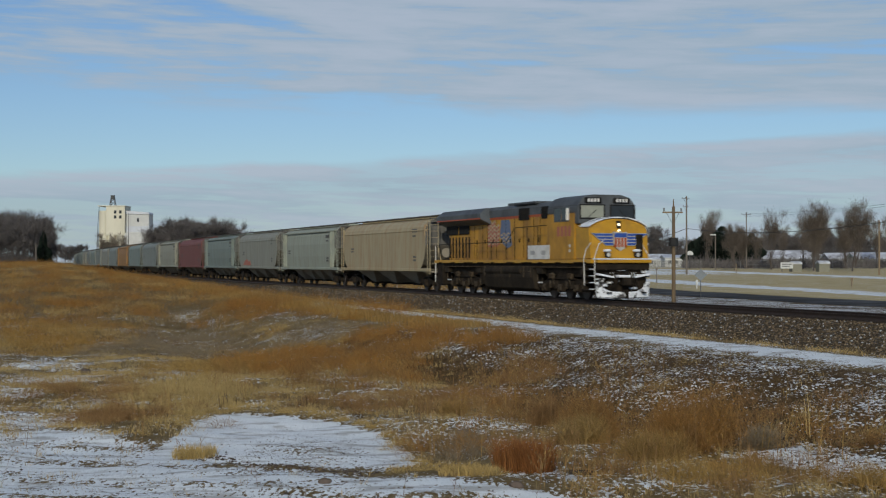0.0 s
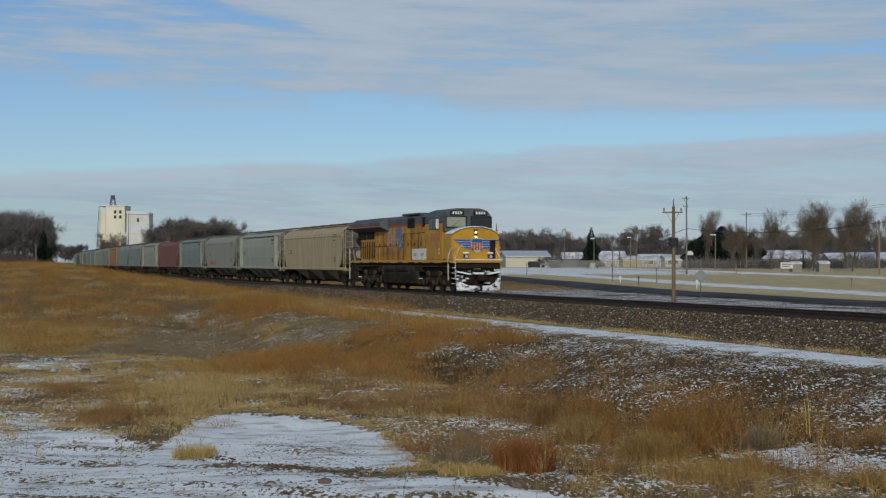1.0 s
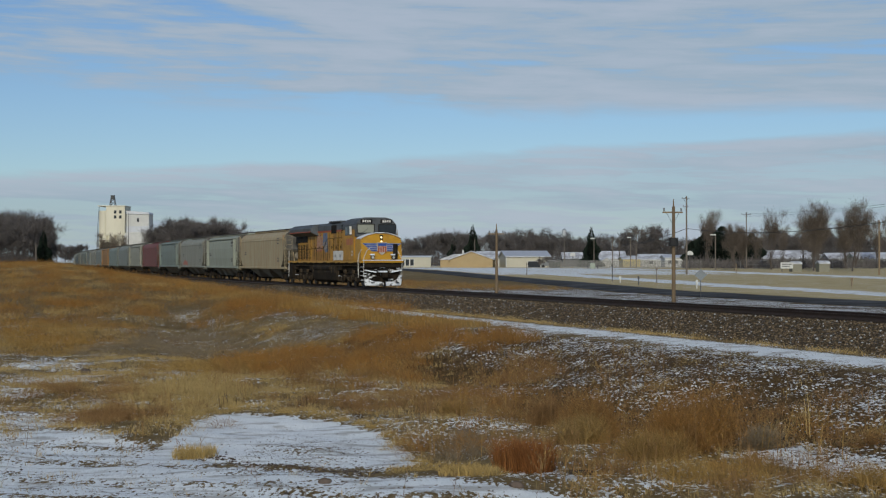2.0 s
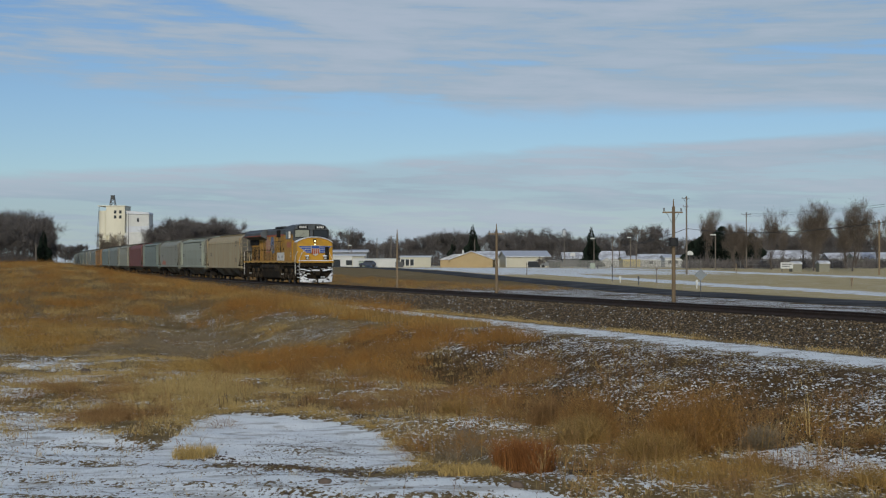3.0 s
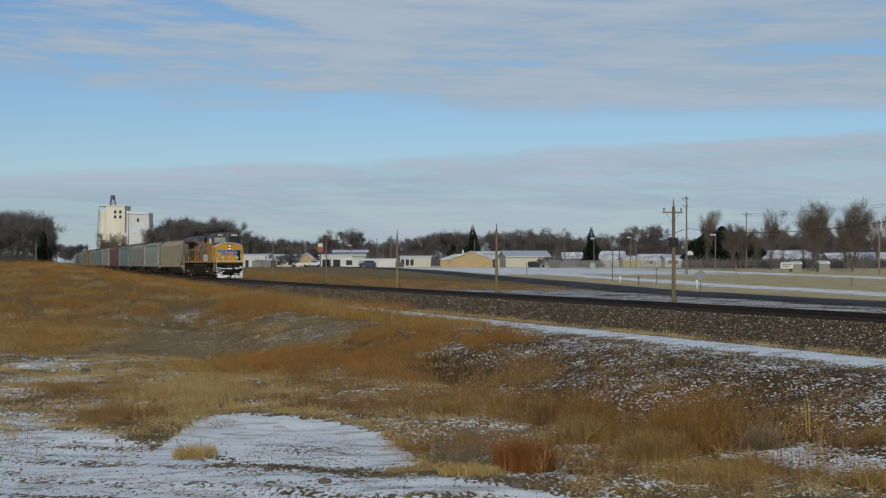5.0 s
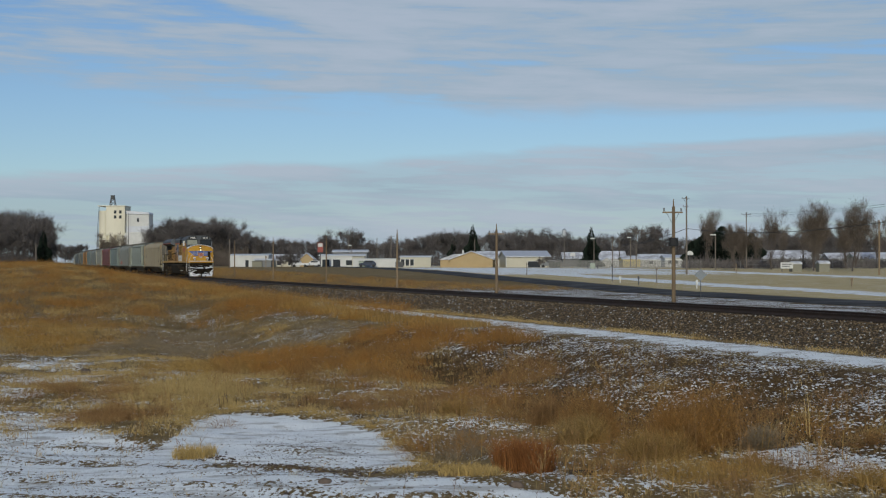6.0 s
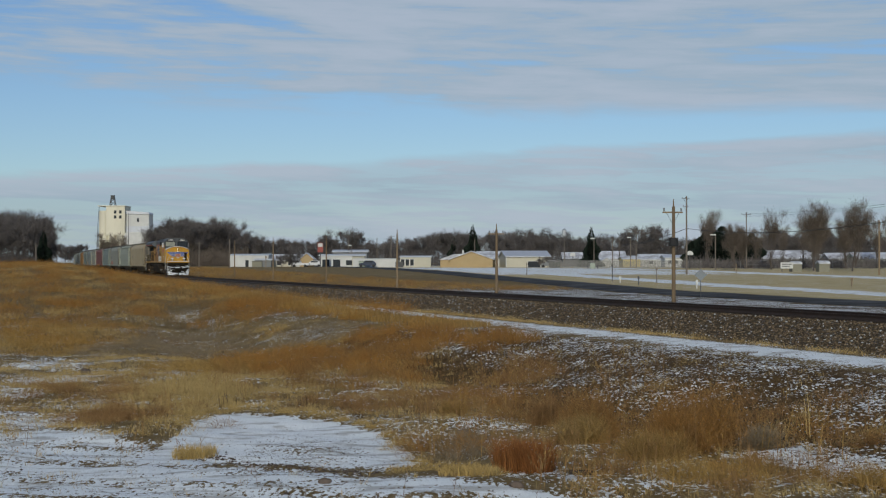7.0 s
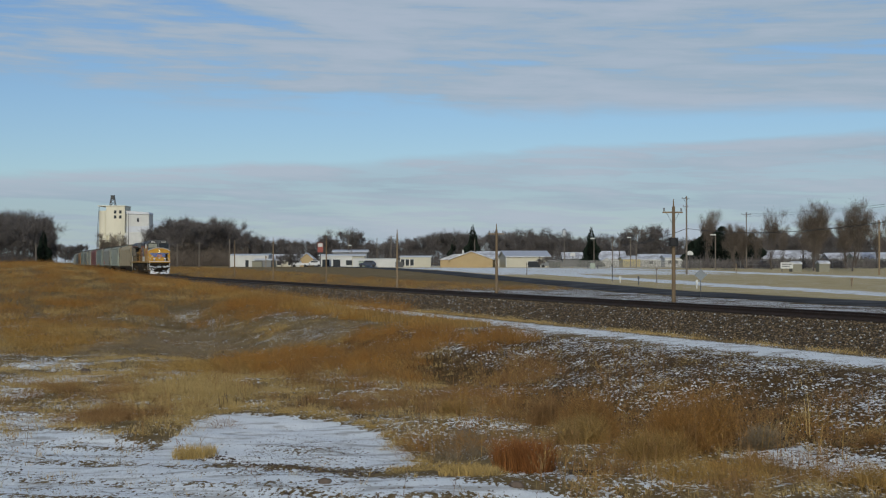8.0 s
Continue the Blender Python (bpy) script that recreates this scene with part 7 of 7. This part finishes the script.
    bare = smooth(7.0, 8.2, d) * smooth(17, 14, d) * smooth(64, 54, s)
    p = smooth(7.4, 9, d) * (1 - 0.75 * bare) * (1 - ellipse(x, y, *POND, 0.1)) * smooth(0.0, 0.5, waves(x, y, 2.6, 37) + 0.3) * np.where((x < 2) & (y < 31), 0.06, 1.0)
    x, y = keep(rs, x, y, p)
    bx, by = tufts(rs, x, y, 6, 0.14)
    blades("dry_grass", bx, by, 0.15, 0.0045, M_TAN, "thin tan winter grass", 9, 1.2)


def build_bushes():
    """Wispy weeds on the stony slope and the flat below it."""
    rs = np.random.RandomState(93)
    x, y = rs.uniform(-1, 13, 420), rs.uniform(22.5, 40, 420)
    s, d = track_sd(x, y)
    p = smooth(10.5, 12.5, d) * smooth(-0.15, 0.3, waves(x, y, 4.5, 51)) * np.where((x < 2.2) & (y < 27.5), 0.0, 1.0)
    cx, cy = keep(rs, x, y, p)
    third = rs.rand(len(cx))
    for lo, hi, mt, word, H in ((0, 0.4, M_WEED, "brown", 0.34), (0.4, 0.75, M_RUST, "rust-coloured", 0.42), (0.75, 1.1, M_TAN, "tan", 0.25)):
        k = (third >= lo) & (third < hi)
        fluff("bushy_weeds", cx[k], cy[k], 0.42, H, 190, 0.2, 0.0032, mt, word + " bushy weeds on the stony slope", int(lo * 100) + 71)
    # grey-brown low weeds on the snowy flat beyond the hollow
    x, y = rs.uniform(-15, -4.5, 260), rs.uniform(31, 48, 260)
    cx, cy = keep(rs, x, y, smooth(-0.05, 0.35, waves(x, y, 4.0, 52)))
    half = rs.rand(len(cx)) < 0.5
    fluff("bushy_weeds", cx[half], cy[half], 0.5, 0.2, 150, 0.18, 0.0042, M_WEED, "low brown weeds in thin snow", 81)
    fluff("bushy_weeds", cx[~half], cy[~half], 0.5, 0.16, 150, 0.18, 0.0042, M_TAN, "low tan weeds in thin snow", 82)


def build_weeds(seed, mat, word, share):
    """Dead stalks with side twigs and seed heads."""
    rs = np.random.RandomState(seed)
    x, y = rs.uniform(-9, 12, 2600), rs.uniform(22, 48, 2600)
    s, d = track_sd(x, y)
    p = smooth(8.5, 10, d) * (0.15 + 0.85 * smooth(-0.1, 0.35, waves(x, y, 4.0, 41))) * np.where(x < -1, 0.25, 1.0) * np.where((x < 1.2) & (y < 27), 0.1, 1.0) * (1 - ellipse(x, y, *POND, 0.2)) * (1 - 0.8 * smooth(12.5, 10.5, d))
    x, y = keep(rs, x, y, p * share)
    n = len(x)
    z = height(x, y)
    h = rs.uniform(0.3, 1.15, n) * (0.7 + 0.3 * rs.rand(n))
    lean = rs.normal(0, 0.12, (n, 2)) * h[:, None]
    V, F = [], []

    def strip(P, T, w):
        m = len(P)
        a = rs.rand(m) * 3.1416
        S = np.stack([np.cos(a) * w, np.sin(a) * w, np.zeros(m)], 1)
        base = sum(len(q) for q in V)
        V.append(np.stack([P - S, P + S, T + 0.5 * S, T - 0.5 * S], 1).reshape(-1, 3))
        i = base + (np.arange(m) * 4)[:, None]
        F.append(np.concatenate([i + [0, 1, 2], i + [0, 2, 3]], 1).reshape(-1, 3))

    P = np.stack([x, y, z], 1)
    T = P + np.stack([lean[:, 0], lean[:, 1], h], 1)
    strip(P, T, 0.006)
    for k in range(9):
        t = rs.uniform(0.3, 1.0, (n, 1))
        Q = P + (T - P) * t
        a = rs.rand(n) * 6.283
        L = rs.uniform(0.08, 0.24, n) * (0.5 + h)
        E = Q + np.stack([L * np.cos(a), L * np.sin(a), L * rs.uniform(0.2, 1.1, n)], 1)
        strip(Q, E, 0.0035)
        strip(E, E + rs.normal(0, 0.02, (n, 3)) + [0, 0, 0.025], 0.011)
    tagged(arrays("dead_weeds", np.concatenate(V), np.concatenate(F), mat), word + " dead weed stalks on the slope", "weeds", kind="stuff")


def stones(name, P, size, mat, label, seed, flat=0.7):
    """Angular eight-sided stones."""
    rs = np.random.RandomState(seed)
    n = len(P)
    base = np.array([[1, 0, 0], [0, 1, 0], [-1, 0, 0], [0, -1, 0], [0, 0, 1], [0, 0, -1]], float)
    a = rs.rand(n) * 6.283
    c, s = np.cos(a)[:, None], np.sin(a)[:, None]
    v = base[None] * (size[:, None, None] * rs.uniform(0.55, 1.25, (n, 6, 1))) + rs.normal(0, 0.18, (n, 6, 3)) * size[:, None, None]
    v = np.stack([v[..., 0] * c - v[..., 1] * s, v[..., 0] * s + v[..., 1] * c, v[..., 2] * flat], -1) + P[:, None]
    f = np.array([[0, 1, 4], [1, 2, 4], [2, 3, 4], [3, 0, 4], [1, 0, 5], [2, 1, 5], [3, 2, 5], [0, 3, 5]])
    F = (np.arange(n) * 6)[:, None, None] + f[None]
    return tagged(arrays(name, v.reshape(-1, 3), F.reshape(-1, 3), mat), label, "stones", kind="stuff")


def build_stones():
    rs = np.random.RandomState(77)
    n = 30000
    s = 22 + 100 * rs.rand(n) ** 1.5
    d = rs.uniform(0.95, 4.05, n)
    z = np.where(d < 1.75, -0.22, -0.22 - 0.68 * (d - 1.75) / 2.25) + 0.01
    q = np.maximum(s - S1, 0.0)
    lat = D0 + q * q / (2 * RAD) - d
    stones("ballast_stones", np.stack([s * UX + lat * NX, s * UY + lat * NY, z], 1), rs.uniform(0.020, 0.054, n), M_STONE, "loose grey ballast stones dusted with snow", 1)
    n = 15000
    x, y = rs.uniform(-4, 16, n), rs.uniform(24, 58, n)
    s, d = track_sd(x, y)
    x, y = keep(rs, x, y, smooth(7.4, 8.2, d) * smooth(17, 14.5, d) * smooth(62, 54, s) * (0.3 + 0.7 * smooth(-0.3, 0.3, waves(x, y, 3.0, 44))))
    stones("slope_rubble", np.stack([x, y, height(x, y)], 1), rs.uniform(0.02, 0.065, len(x)) , M_RUBBLE, "dark rubble with snow on the slope", 2, 0.5)
    n = 2600
    x, y = rs.uniform(-11, 3, n), rs.uniform(21.5, 30.5, n)
    x, y = keep(rs, x, y, (smooth(0.0, 0.4, waves(x, y, 2.0, 45)) * 0.8 + 0.05) * smooth(31, 28, y + 0.5 * x + 2))
    stones("frozen_clods", np.stack([x, y, height(x, y)], 1), rs.uniform(0.010, 0.036, len(x)) * (1 + (rs.rand(len(x)) > 0.96)), M_CLOD, "dark frozen clods scattered on snow", 3, 0.6)
    n = 1700
    x, y = rs.normal(-2.6, 0.75, n), rs.normal(29.3, 1.4, n)
    stones("gravel", np.stack([x, y, height(x, y)], 1), rs.uniform(0.006, 0.017, n), M_CLOD, "dark gravel showing through snow in the hollow", 4, 0.5)
    t = rs.rand(260)
    x = np.interp(t, [0, 0.35, 0.75, 1], [-4.7, -3.6, -2.0, -1.3]) + rs.normal(0, 0.12, 260)
    y = np.interp(t, [0, 0.35, 0.75, 1], [28.6, 27.4, 26.4, 26.0]) + rs.normal(0, 0.22, 260)
    stones("mud_clods", np.stack([x, y, height(x, y)], 1), rs.uniform(0.015, 0.055, 260), M_CLOD, "dark mud clods along a rut in the snow", 5, 0.6)
    # two lumps that stand out, and a piece of timber
    for i, (x, y, k) in enumerate(((1.21, 23.8, 0.13), (-2.0, 24.5, 0.12), (-12.3, 49.9, 0.22), (0.44, 31.4, 0.16))):
        bm = bmesh.new()
        bmesh.ops.create_icosphere(bm, subdivisions=2, radius=k)
        for v in bm.verts:
            v.co *= 1 + 0.35 * noise.noise(v.co * 9 + Vector((i, 0, 0)))
            v.co.z *= 0.6
        ob = tagged(part("rock", bm, M_CLOD), "dark rock lying in thin snow", "rock")
        ob.location = (x, y, float(height(x, y)) + 0.02)
    bm = bbox(-0.22, 0.22, -0.05, 0.05, 0, 0.08, 0.015)
    ob = tagged(part("timber", bm, M_TIE), "short dark timber offcut on snow", "timber")
    ob.matrix_basis = pose(2.4, 25.2, float(height(2.4, 25.2)), 0, 0, -8)


build_grass()
build_bushes()
build_weeds(8, M_WEED, "brown", 0.8)
build_weeds(9, M_AMBER, "amber", 0.3)
build_stones()

motions()
